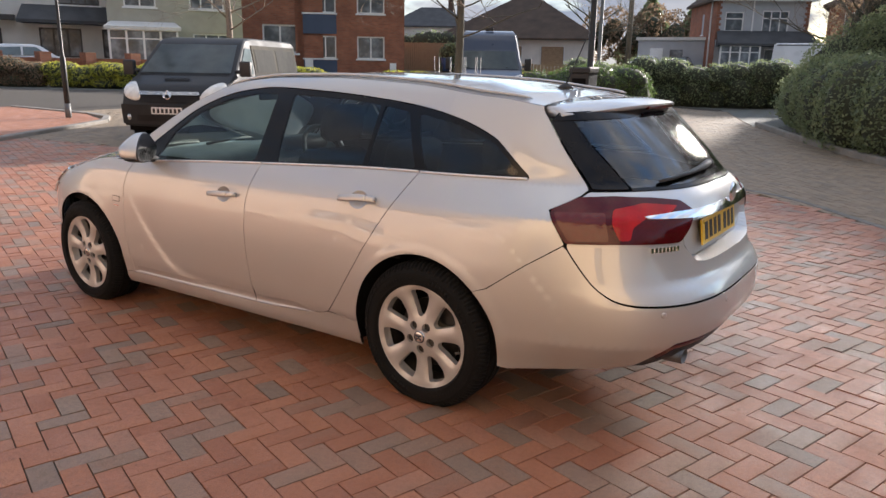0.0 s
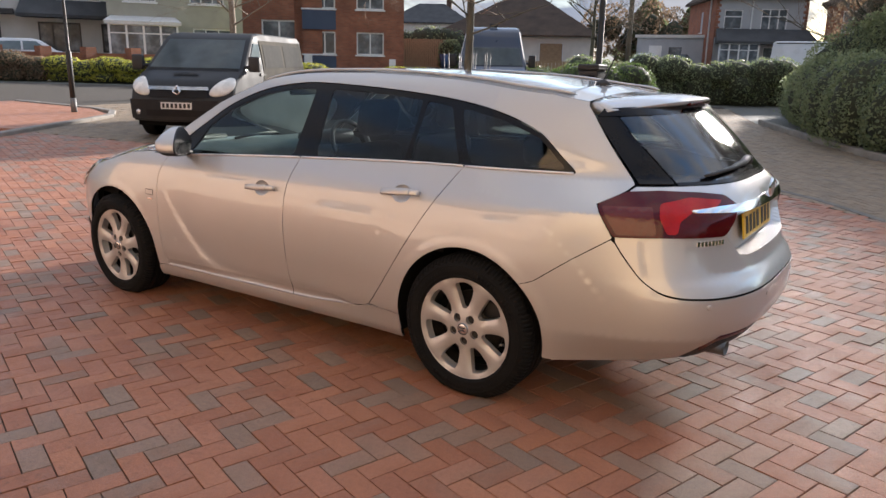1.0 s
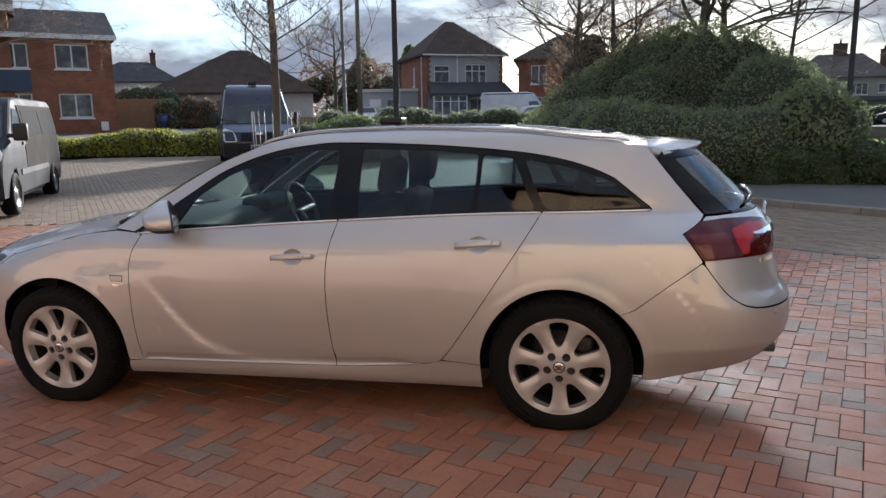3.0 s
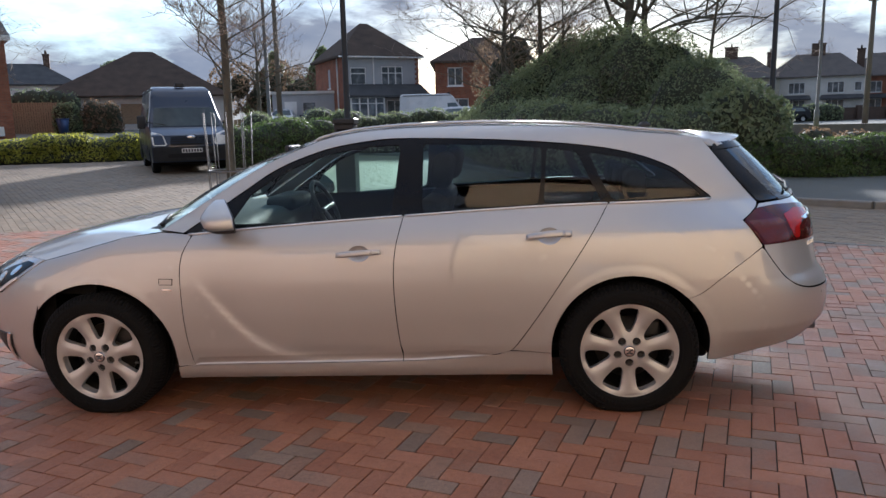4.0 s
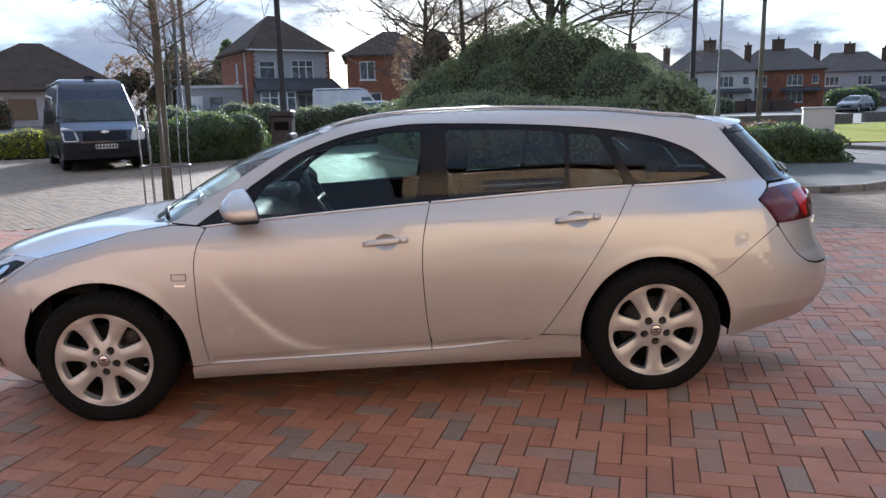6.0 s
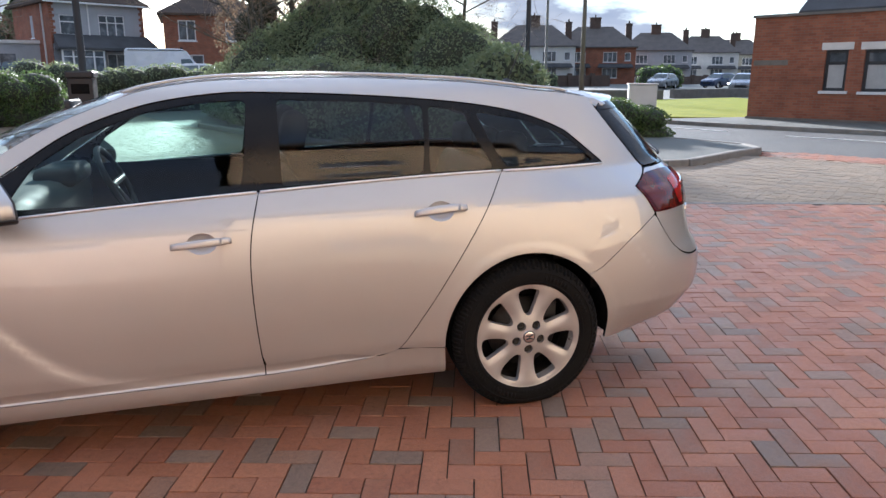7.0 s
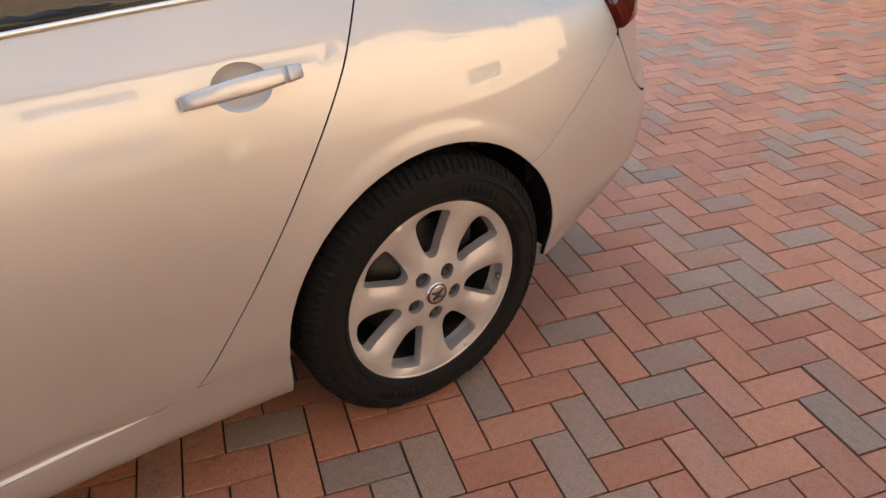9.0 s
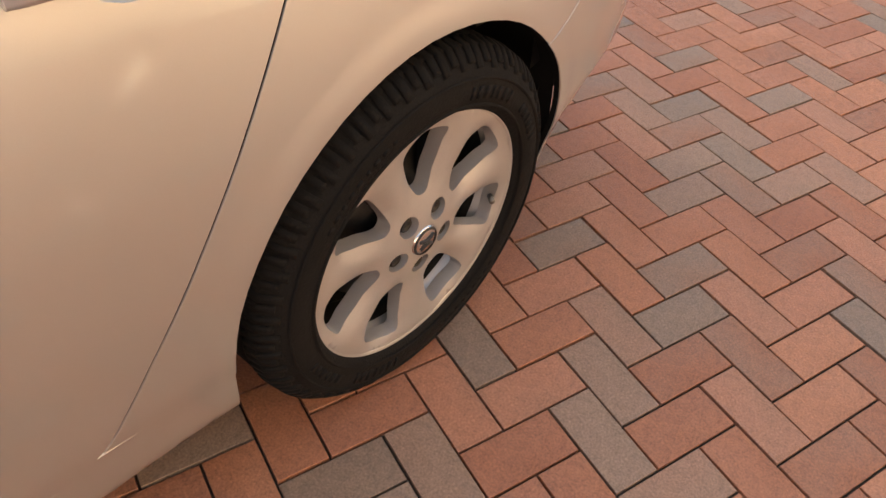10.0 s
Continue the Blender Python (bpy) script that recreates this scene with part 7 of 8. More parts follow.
M_OLDROOF = material("old_brown_roof_tiles", [(0.085, 0.073, 0.065), (0.15, 0.13, 0.115)], rough=0.85, scale=1.2, fine=30, bump=0.4, bump_scale=18)
# semi-detached pairs along the far street
def semi_pair(x, y, turn, wall, roof=None):
    h = house("semi_detached_house", placed(x, y, turn, 0.0), 11.5, 8.0, 5.0, 3.0, wall, roof or M_OLDROOF, "pair of semi-detached houses with tall chimneys across the green",
              front=[(0.7, 1.5, 3.2, 4.3, 1), (2.6, 4.5, 3.0, 4.4, 3), (7.0, 8.9, 3.0, 4.4, 3), (10.0, 10.8, 3.2, 4.3, 1), (2.5, 4.6, 0.8, 2.2, 3), (6.9, 9.0, 0.8, 2.2, 3)], chimneys=[(5.75, 4.0, 7.0, 9.3, 1.6), (10.6, 4.0, 5.5, 8.4, 0.9)], ridge=5.0)
    lean_to(h, 0.3, 5.3, -1.0, 0.0, 2.35, 2.8, M_SLATE)
    lean_to(h, 6.2, 11.2, -1.0, 0.0, 2.35, 2.8, M_SLATE)
    return tagged(h, group="row of semi-detached houses")


rows = [(32.3, 96.5, -22, M_WHITE_WALL), (42.3, 98.0, -25, M_BRICK), (59.5, 110.5, -28, M_RENDER), (74.5, 119.0, -31, M_WHITE_WALL), (89.0, 130.0, -33, M_CREAM), (22.0, 97.0, -14, M_CREAM), (104, 140, -35, M_WHITE_WALL)]
for x, y, turn, wl_ in rows:
    semi_pair(x, y, turn, wl_)


def street_wall(name, path, height, mat, label, thick=0.25, piers=0.0):
    """A low boundary wall, with piers if asked."""
    w = empty(name)
    tagged(w, label, "wall")
    for a, b in zip(path, path[1:]):
        bm = bmesh.new()
        z = min(gz(*a), gz(*b))
        wall_piece(bm, a, b, z - 0.3, max(gz(*a), gz(*b)) + height, (), thick)
        part("wall_length", bm, mat, w, smooth=False)
        if piers:
            L = math.hypot(b[0] - a[0], b[1] - a[1])
            for i in range(int(L / piers) + 1):
                t = min(1, i * piers / L)
                x, y = a[0] + (b[0] - a[0]) * t, a[1] + (b[1] - a[1]) * t
                box_part("pier", (x - 0.24, y - 0.24, gz(x, y) - 0.3), (x + 0.24, y + 0.24, gz(x, y) + height + 0.25), mat, w)
    return w


street_wall("verge_wall", [(7.5, 36.5), (14.5, 35.6), (21.5, 34.2)], 0.55, M_STONE, "low grey wall beyond the grass verge", 0.3)
street_wall("verge_wall", [(24.5, 38.0), (36, 40.0)], 0.45, M_STONE, "low grey wall beyond the grass verge", 0.3)
street_wall("garden_wall", [(17.5, 74), (29, 76), (41, 78)], 1.2, M_OLDBRICK, "dark brick garden walls of the far houses", 0.25, 3.2)
street_wall("garden_wall", [(47, 82), (60, 90), (80, 101)], 1.0, M_OLDBRICK, "dark brick garden walls of the far houses", 0.25, 4.0)
street_wall("garden_wall", [(-31.5, 12.2), (-29.8, 15.3), (-28.2, 18.0)], 0.95, M_BRICK, "red brick garden wall with piers", 0.25, 1.8)


def board_fence(name, path, height, label):
    f = empty(name)
    tagged(f, label, "fence")
    rng = random.Random(3)
    for a, b in zip(path, path[1:]):
        L = math.hypot(b[0] - a[0], b[1] - a[1])
        n = int(L / 0.16)
        ang = math.atan2(b[1] - a[1], b[0] - a[0])
        me = None
        for i in range(n):
            t = (i + 0.5) / n
            x, y = a[0] + (b[0] - a[0]) * t, a[1] + (b[1] - a[1]) * t
            if me is None:
                bm = bmesh.new()
                rbox(bm, (-0.072, -0.012, -0.2), (0.072, 0.012, height), 0.0)
                o = part("board", bm, M_BOARD, f, smooth=False)
                me = o.data
            else:
                o = new("board", me)
                o.parent = f
            o.matrix_basis = Matrix.Translation((x, y, gz(x, y) + rng.uniform(-0.02, 0.02))) @ Matrix.Rotation(ang, 4, "Z")
    return f


board_fence("board_fence", [(-37.2, 46.4), (-33.6, 48.8)], 2.2, "weathered timber board fence beside the flats")
def wheelie_bin(x, y, turn, mat, label):
    """A two-wheeled refuse bin with a hinged lid."""
    b = empty("wheelie_bin", placed(x, y, turn))
    tagged(b, label, "bin")
    bm = bmesh.new()
    lo = [bm.verts.new(p) for p in ((-0.21, -0.22, 0.06), (0.21, -0.22, 0.06), (0.21, 0.22, 0.06), (-0.21, 0.22, 0.06))]
    hi = [bm.verts.new(p) for p in ((-0.28, -0.33, 1.0), (0.28, -0.33, 1.0), (0.28, 0.30, 1.0), (-0.28, 0.30, 1.0))]
    bm.faces.new(lo[::-1])
    bm.faces.new(hi)
    for i in range(4):
        bm.faces.new((lo[i], lo[(i + 1) % 4], hi[(i + 1) % 4], hi[i]))
    bmesh.ops.bevel(bm, geom=bm.edges[:], offset=0.025, segments=2, affect="EDGES")
    part("body", bm, mat, b)
    bm = bmesh.new()
    rbox(bm, (-0.30, -0.36, 1.004), (0.30, 0.33, 1.07), 0.025, 2)
    part("lid", bm, mat, b)
    for sx in (-0.24, 0.24):
        bm = bmesh.new()
        bmesh.ops.create_cone(bm, cap_ends=True, segments=18, radius1=0.10, radius2=0.10, depth=0.05, matrix=Matrix.Translation((sx, 0.25, 0.10)) @ Matrix.Rotation(radians(90), 4, "Y"))
        part("wheel", bm, M_PLASTIC, b)
    return b


wheelie_bin(-31.7, 45.1, -30, material("blue_bin_plastic", [(0.02, 0.05, 0.14), (0.035, 0.075, 0.19)], rough=0.5, scale=4, fine=60), "blue wheelie bin standing by the board fence")
board_fence("board_fence", [(-15.4, 27.6), (-9.8, 29.6)], 1.1, "low pale board fence in front of the bungalow")


# ---- other vehicles ----
M_CHARCOAL = material("charcoal_van_paint", [(0.022, 0.025, 0.029), (0.042, 0.044, 0.046)], rough=0.62, scale=1.5, fine=40, coat=0.1, rough_var=0.12, spec=0.16)
M_NAVY = material("navy_van_paint", [(0.012, 0.020, 0.042), (0.022, 0.032, 0.06)], rough=0.35, scale=1.5, fine=40, coat=0.6, rough_var=0.1)
M_WHITEPAINT = material("white_car_paint", [(0.62, 0.63, 0.64), (0.72, 0.73, 0.74)], rough=0.3, scale=1.5, fine=40, coat=0.8)
M_DIRTYSILVER = material("dusty_silver_panel", [(0.034, 0.033, 0.031), (0.105, 0.098, 0.084)], rough=0.85, scale=1.8, fine=30, spec=0.04, rough_var=0.12)
M_GREYPAINT = material("grey_car_paint", [(0.16, 0.17, 0.18), (0.22, 0.23, 0.24)], rough=0.3, metal=0.5, scale=1.5, fine=40, coat=0.8)
M_BLUEPAINT = material("blue_car_paint", [(0.02, 0.035, 0.08), (0.03, 0.05, 0.11)], rough=0.3, metal=0.3, scale=1.5, fine=40, coat=0.8)
# opaque panes: the lighter teal tones paint in a reflected sheen
M_CARPANE = material("car_window_painted_sheen", [(0.085, 0.110, 0.115), (0.19, 0.23, 0.235)], rough=0.10, scale=0.7, fine=4, spec=0.5, rough_var=0.04)
M_DUSTPANE = material("dusty_van_window", [(0.022, 0.023, 0.023), (0.075, 0.074, 0.070)], rough=0.8, scale=2.2, fine=20, spec=0.04)
M_VANLAMP = material("cloudy_van_headlamp", [(0.56, 0.55, 0.50), (0.78, 0.77, 0.71)], rough=0.25, scale=6, fine=60, coat=0.6)
M_BUMPER = material("grey_plastic_bumper", [(0.03, 0.031, 0.032), (0.06, 0.06, 0.06)], rough=0.7, scale=6, fine=60)


class Shell:
    """A vehicle body from a side outline (x forward, z up) and half-widths by height."""

    def __init__(self, thing, outline, widths, mat, bevel=0.05, name="body", nose=0.15):
        self.thing, self.w, self.nose, self.front = thing, curve(widths), nose, max(p[0] for p in outline)
        bm = bmesh.new()
        ring = [bm.verts.new((x, -1, z)) for x, z in outline]
        f = bm.faces.new(ring)
        ext = bmesh.ops.extrude_face_region(bm, geom=[f])["geom"]
        for v in ext:
            if isinstance(v, bmesh.types.BMVert):
                v.co.y = 1
        bmesh.ops.recalc_face_normals(bm, faces=bm.faces)
        rim = [e for e in bm.edges if abs(e.verts[0].co.y - e.verts[1].co.y) < 0.01 and min(e.verts[0].co.z, e.verts[1].co.z) > 0.55]
        for v in bm.verts:
            v.co.y *= self.w(v.co.z)
        bmesh.ops.bevel(bm, geom=rim, offset=bevel, segments=3, affect="EDGES", profile=0.6)
        # cut the flanks so that they follow the curve of the sides
        for z in np.arange(0.6, max(p[1] for p in outline), 0.2):
            bmesh.ops.bisect_plane(bm, geom=bm.verts[:] + bm.edges[:] + bm.faces[:], plane_co=(0, 0, z), plane_no=(0, 0, 1))
        wide = max(p[1] for p in widths)
        for f in np.linspace(-0.9, 0.9, 13):
            bmesh.ops.bisect_plane(bm, geom=bm.verts[:] + bm.edges[:] + bm.faces[:], plane_co=(0, f * wide, 0), plane_no=(0, 1, 0))
        for v in bm.verts:
            v.co.x = self.bend(*v.co)
        for e in bm.edges:
            e.smooth = e.calc_face_angle(0) < 0.55
        self.body = part(name, bm, mat, thing)

    def bend(self, x, y, z):
        """The nose is rounded in plan."""
        k = min(1.0, max(0.0, (x - self.front + 1.7) / 1.5))
        return x - self.nose * k * min(1.0, abs(y) / self.w(z)) ** 2

    def side(self, name, poly, mat, off=0.006, label="", sides=(1, -1), parent=None):
        """A panel on the flank."""
        out = []
        for sd in sides:
            bm = bmesh.new()
            f = bm.faces.new([bm.verts.new((self.bend(x, 9, z), 0.0, z)) for x, z in poly])
            for z in np.arange(0.6, 2.4, 0.1):
                bmesh.ops.bisect_plane(bm, geom=bm.verts[:] + bm.edges[:] + bm.faces[:], plane_co=(0, 0, z), plane_no=(0, 0, 1))
            inner = bm.verts[:]
            outer = [g for g in bmesh.ops.extrude_face_region(bm, geom=bm.faces[:])["geom"] if isinstance(g, bmesh.types.BMVert)]
            for v in inner:
                v.co.y = sd * (self.w(v.co.z) - 0.01)
            for v in outer:
                v.co.y = sd * (self.w(v.co.z) + off)
            bmesh.ops.recalc_face_normals(bm, faces=bm.faces)
            out.append(part(name, bm, mat, parent or self.thing, label, False))
        return out

    def cross(self, name, p0, p1, w0, w1, mat, off=0.006, label="", bow=0.0, parent=None):
        """A panel across the body from side point p0 up to p1 (x, z), half-widths w0 and w1."""
        d = Vector((p1[0] - p0[0], p1[1] - p0[1]))
        n = Vector((d.y, -d.x)).normalized() * off
        if n.x < 0 and p0[0] > -1.5:
            n = -n
        bm = bmesh.new()
        k = 8
        rows = []
        for t, (x, z), w in ((0, p0, w0), (0.5, ((p0[0] + p1[0]) / 2, (p0[1] + p1[1]) / 2), (w0 + w1) / 2), (1, p1, w1)):
            rows.append([bm.verts.new((self.bend(x, w * j / k, z) + n.x, w * j / k, z + n.y)) for j in range(-k, k + 1)])
        for a, b in zip(rows, rows[1:]):
            for j in range(2 * k):
                bm.faces.new((a[j], a[j + 1], b[j + 1], b[j]))
        bmesh.ops.solidify(bm, geom=bm.faces[:], thickness=0.012)
        bmesh.ops.recalc_face_normals(bm, faces=bm.faces)
        for e in bm.edges:
            e.smooth = e.calc_face_angle(0) < 0.5
        return part(name, bm, mat, parent or self.thing, label)


def arch_cut(xc, r, n=9):
    return [(xc + r * math.cos(a), 0.30 + r * math.sin(a)) for a in (math.pi * i / n for i in range(n + 1))]


def plain_wheel(thing, x, y, r, mat):
    w = empty("wheel")
    w.parent = thing
    w.location = (x, y, r)
    sg = -1 if y < 0 else 1
    bm = bmesh.new()
    lathe(bm, [(r * 0.62, 0.02), (r * 0.66, -0.01), (r * 0.9, -0.012), (r * 0.98, 0.01), (r, 0.03), (r, 0.17), (r * 0.9, 0.2)], 28)
    part("tyre", bm, M_TYRE, w)
    bm = bmesh.new()
    lathe(bm, [(0.0001, 0.005), (r * 0.2, 0.005), (r * 0.28, 0.03), (r * 0.5, 0.035), (r * 0.58, 0.01), (r * 0.63, 0.0)], 28)
    part("rim", bm, mat, w)
    if sg > 0:
        w.rotation_euler = (0, 0, math.pi)
    return w


def mirror_pair(sh, x, z, out=0.16, size=(0.06, 0.10, 0.13), mat=None):
    for sd in (1, -1):
        bm = bmesh.new()
        y = sd * (sh.w(z) + out)
        rbox(bm, (x - size[0], y - size[1], z - size[2]), (x + size[0], y + size[1], z + size[2]), 0.03, 2)
        tube(bm, [(x, sd * (sh.w(z) - 0.02), z - 0.05), (x, y, z - 0.05)], 0.03, 8)
        part("door_mirror", bm, mat or M_PLASTIC, sh.thing, "black door mirror")


def plate_bars(thing, x, z, mat, w=0.26):
    bm = bmesh.new()
    rbox(bm, (x - 0.01, -w, z - 0.055), (x + 0.006, w, z + 0.055), 0.004, 1)
    p = part("number_plate", bm, mat, thing, "number plate with dark bars", False)
    for i in range(7):
        y = -w + 0.045 + i * (2 * w - 0.09) / 6
        box_part("plate_bar", (x + 0.003, y - 0.022, z - 0.036), (x + 0.0085, y + 0.022, z + 0.036), M_PLASTIC, p)


low_nose = curve([(0.66, 0.85), (0.84, 0.78), (0.96, 0.66), (1.07, 0.42)])
high_nose = curve([(0.70, 0.925), (0.78, 0.92), (1.00, 0.84), (1.13, 0.60)])


def build_van_low(m):
    van = empty("panel_van", m)
    tagged(van, "dark charcoal panel van with dusty silver flanks, parked", "van")
    out = ([(0.80, 0.30), (0.86, 0.45), (0.85, 0.66), (0.78, 0.84), (0.66, 0.96), (0.42, 1.07), (0.22, 1.13), (-0.60, 1.68), (-0.78, 1.76), (-1.2, 1.80), (-3.75, 1.80), (-3.90, 1.72), (-3.95, 1.2), (-3.95, 0.45), (-3.90, 0.30)]
           + [(x, z) for x, z in arch_cut(-3.10, 0.37)[::-1]] + [(x, z) for x, z in arch_cut(0.0, 0.37)[::-1]])
    sh = Shell(van, out, [(0.3, 0.87), (0.6, 0.89), (1.1, 0.89), (1.4, 0.855), (1.7, 0.80), (1.80, 0.77)], M_CHARCOAL, 0.06, nose=0.2)
    sh.cross("windscreen", (0.16, 1.165), (-0.58, 1.655), 0.80, 0.70, M_CARPANE, 0.012, "dark windscreen", 0.16)
    sh.cross("wiper_panel", (0.25, 1.10), (0.17, 1.155), 0.80, 0.79, M_PLASTIC, 0.016, bow=0.16)
    sh.cross("bonnet_vent", (0.47, 1.05), (0.40, 1.08), 0.22, 0.22, M_PLASTIC, 0.014)
    sh.cross("bumper", (0.84, 0.34), (0.86, 0.66), 0.87, 0.88, M_BUMPER, 0.03, "grey plastic front bumper", 0.22)
    sh.cross("lower_grille", (0.85, 0.40), (0.86, 0.50), 0.55, 0.55, M_PLASTIC, 0.045, bow=0.06)
    sh.cross("grille", (0.83, 0.70), (0.77, 0.86), 0.50, 0.46, M_PLASTIC, 0.03, "black grille", 0.05)
    sh.cross("grille_bar", (0.805, 0.80), (0.775, 0.855), 0.52, 0.50, M_CHROME, 0.055, "bright grille bar", 0.05)
    bm = bmesh.new()
    tube(bm, [(0.83, 0.0, 0.74), (0.86, -0.06, 0.80), (0.83, 0.0, 0.89), (0.86, 0.06, 0.80)], 0.02, 6, closed=True)
    part("badge", bm, M_CHROME, van, "plain bright diamond badge")
    for sd in (1, -1):
        # large rounded lamps that rise towards the wings
        bm = bmesh.new()
        rings = []
        for k in range(6):
            f = math.sin(math.pi / 2 * k / 5)
            ring = []
            for i in range(24):
                a = i * math.tau / 24
                u, w_ = 0.225 * f * math.cos(a), 0.125 * f * math.sin(a) * (1.0 + 0.25 * math.cos(a))
                y, z = 0.69 + 0.80 * u - 0.42 * w_, 0.86 + 0.46 * u + 0.90 * w_
                y = min(y, sh.w(z) + 0.012)
                ring.append(bm.verts.new((sh.bend(low_nose(z), y, z) + 0.004 + 0.036 * math.sqrt(max(0.0, 1 - f * f)), sd * y, z)))
            rings.append(ring)
        for p, q in zip(rings[1:], rings[2:]):
            for i in range(24):
                bm.faces.new((p[i], p[(i + 1) % 24], q[(i + 1) % 24], q[i]))
        bm.faces.new(rings[1])
        bmesh.ops.recalc_face_normals(bm, faces=bm.faces)
        if sum(f.normal.x for f in bm.faces) < 0:
            bmesh.ops.reverse_faces(bm, faces=bm.faces)
        part("headlamp", bm, M_VANLAMP, van, "large cloudy headlamp")
        bm = bmesh.new()
        bmesh.ops.create_uvsphere(bm, u_segments=12, v_segments=8, radius=0.055, matrix=Matrix.Translation((sh.bend(0.85, 0.72, 0.45), sd * 0.72, 0.45)))
        part("fog_lamp", bm, M_LAMP, van)
    sh.side("front_window", [(0.0, 1.16), (-0.86, 1.16), (-0.90, 1.60), (-0.60, 1.61)], M_CARPANE, label="dark side window")
    sh.side("side_panel", [(-0.98, 0.62), (-3.80, 0.62), (-3.80, 1.68), (-0.98, 1.67)], M_DIRTYSILVER, 0.005, "dusty reflective flank")
    sh.side("panel_window", [(-1.10, 1.18), (-2.25, 1.18), (-2.25, 1.60), (-1.10, 1.60)], M_DUSTPANE, 0.011, "dusty side window")
    sh.side("panel_window", [(-2.40, 1.18), (-3.65, 1.18), (-3.62, 1.60), (-2.40, 1.60)], M_DUSTPANE, 0.011, "dusty side window")
    sh.side("door_handle", [(-0.70, 1.05), (-0.88, 1.05), (-0.88, 1.09), (-0.70, 1.09)], M_PLASTIC, 0.03)
    sh.side("rub_strip", [(-0.45, 0.58), (-2.65, 0.58), (-2.65, 0.67), (-0.45, 0.67)], M_BUMPER, 0.016)
    mirror_pair(sh, -0.02, 1.25)
    plate_bars(van, 0.90, 0.57, M_WHITEPLATE)
    for x in (0.0, -3.10):
        for y in (-0.91, 0.91):
            plain_wheel(van, x, y, 0.325, M_BOLT)
    box_part("underbody", (-3.6, -0.8, 0.22), (0.6, 0.8, 0.5), M_DARK, van)
    return van


def build_van_high(m, paint, label):
    van = empty("high_roof_van", m)
    tagged(van, label, "van")
    out = ([(0.86, 0.30), (0.93, 0.45), (0.92, 0.78), (0.84, 1.00), (0.60, 1.13), (0.36, 1.20), (-0.16, 1.74), (-0.46, 2.16), (-0.62, 2.27), (-1.0, 2.33), (-3.75, 2.33), (-3.88, 2.25), (-3.93, 1.2), (-3.93, 0.45), (-3.88, 0.30)]
           + arch_cut(-2.93, 0.37)[::-1] + arch_cut(0.0, 0.37)[::-1])
    sh = Shell(van, out, [(0.3, 0.96), (0.6, 0.985), (1.2, 0.97), (1.7, 0.88), (2.2, 0.78), (2.33, 0.73)], paint, 0.07)
    sh.cross("windscreen", (0.33, 1.235), (-0.14, 1.725), 0.86, 0.76, M_CARPANE, 0.012, "dark windscreen", 0.12)
    sh.cross("bumper", (0.92, 0.34), (0.93, 0.70), 0.95, 0.95, M_BUMPER, 0.03, "grey plastic front bumper", 0.16)
    sh.cross("grille", (0.925, 0.74), (0.86, 0.96), 0.52, 0.50, M_PLASTIC, 0.03, "black slatted grille", 0.05)
    for z in (0.78, 0.84, 0.90):
        sh.cross("grille_slat", (0.915 - (z - 0.74) * 0.28, z), (0.905 - (z - 0.74) * 0.28, z + 0.028), 0.50, 0.50, paint, 0.045, bow=0.05)
    sh.cross("lower_grille", (0.93, 0.42), (0.93, 0.52), 0.6, 0.6, M_PLASTIC, 0.045, bow=0.06)
    bm = bmesh.new()
    bmesh.ops.create_uvsphere(bm, u_segments=16, v_segments=8, radius=1.0)
    for v in bm.verts:
        v.co = (0.935 + v.co.x * 0.02, v.co.y * 0.11, 0.95 + v.co.z * 0.045)
    part("badge", bm, M_CHROME, van, "plain oval badge")
    for sd in (1, -1):
        bm = bmesh.new()
        poly = [(0, 0.60, 0.77), (0, 0.64, 0.735), (0, 0.78, 0.735), (0, 0.91, 0.735), (0, 0.95, 0.78), (0, 0.96, 0.92), (0, 0.955, 1.07), (0, 0.92, 1.10), (0, 0.80, 1.065), (0, 0.70, 1.02), (0, 0.66, 0.97)]
        a = [bm.verts.new((sh.bend(high_nose(z), y, z) + 0.012, sd * min(y, sh.w(z) + 0.008), z)) for x, y, z in poly]
        b = [bm.verts.new((v.co.x - 0.1, v.co.y - sd * 0.03, v.co.z)) for v in a]
        bm.faces.new(a)
        for i in range(len(a)):
            bm.faces.new((a[i], a[(i + 1) % len(a)], b[(i + 1) % len(a)], b[i]))
        bmesh.ops.recalc_face_normals(bm, faces=bm.faces)
        part("headlamp", bm, M_VANLAMP, van, "clear headlamp", False)
        bm = bmesh.new()
        tube(bm, [(0.10, sd * 0.55 - 0.45, 1.36), (0.28, sd * 0.55, 1.27)], 0.014, 6)
        part("wiper", bm, M_PLASTIC, van)
    sh.side("front_window", [(0.12, 1.24), (-0.80, 1.24), (-0.84, 1.72), (-0.25, 1.74)], M_CARPANE, label="dark side window")
    sh.side("roof_edge_strip", [(-0.55, 2.20), (-3.7, 2.20), (-3.7, 2.25), (-0.60, 2.25)], M_BUMPER, 0.01)
    sh.side("rub_strip", [(-0.45, 0.60), (-2.5, 0.60), (-2.5, 0.72), (-0.45, 0.72)], M_BUMPER, 0.016)
    # added pale strip that stands in for sun glinting on the pillar edge
    sh.side("pillar_glint", [(0.285, 1.23), (0.255, 1.23), (-0.50, 2.2), (-0.475, 2.2)], M_ALLOY, 0.008)
    mirror_pair(sh, 0.08, 1.36, 0.18, (0.06, 0.10, 0.17))
    plate_bars(van, 0.975, 0.60, M_WHITEPLATE)
    box_part("roof_marker", (-0.85, -0.12, 2.31), (-0.70, 0.12, 2.42), M_PLASTIC, van, "black roof marker lamp", 0.01)
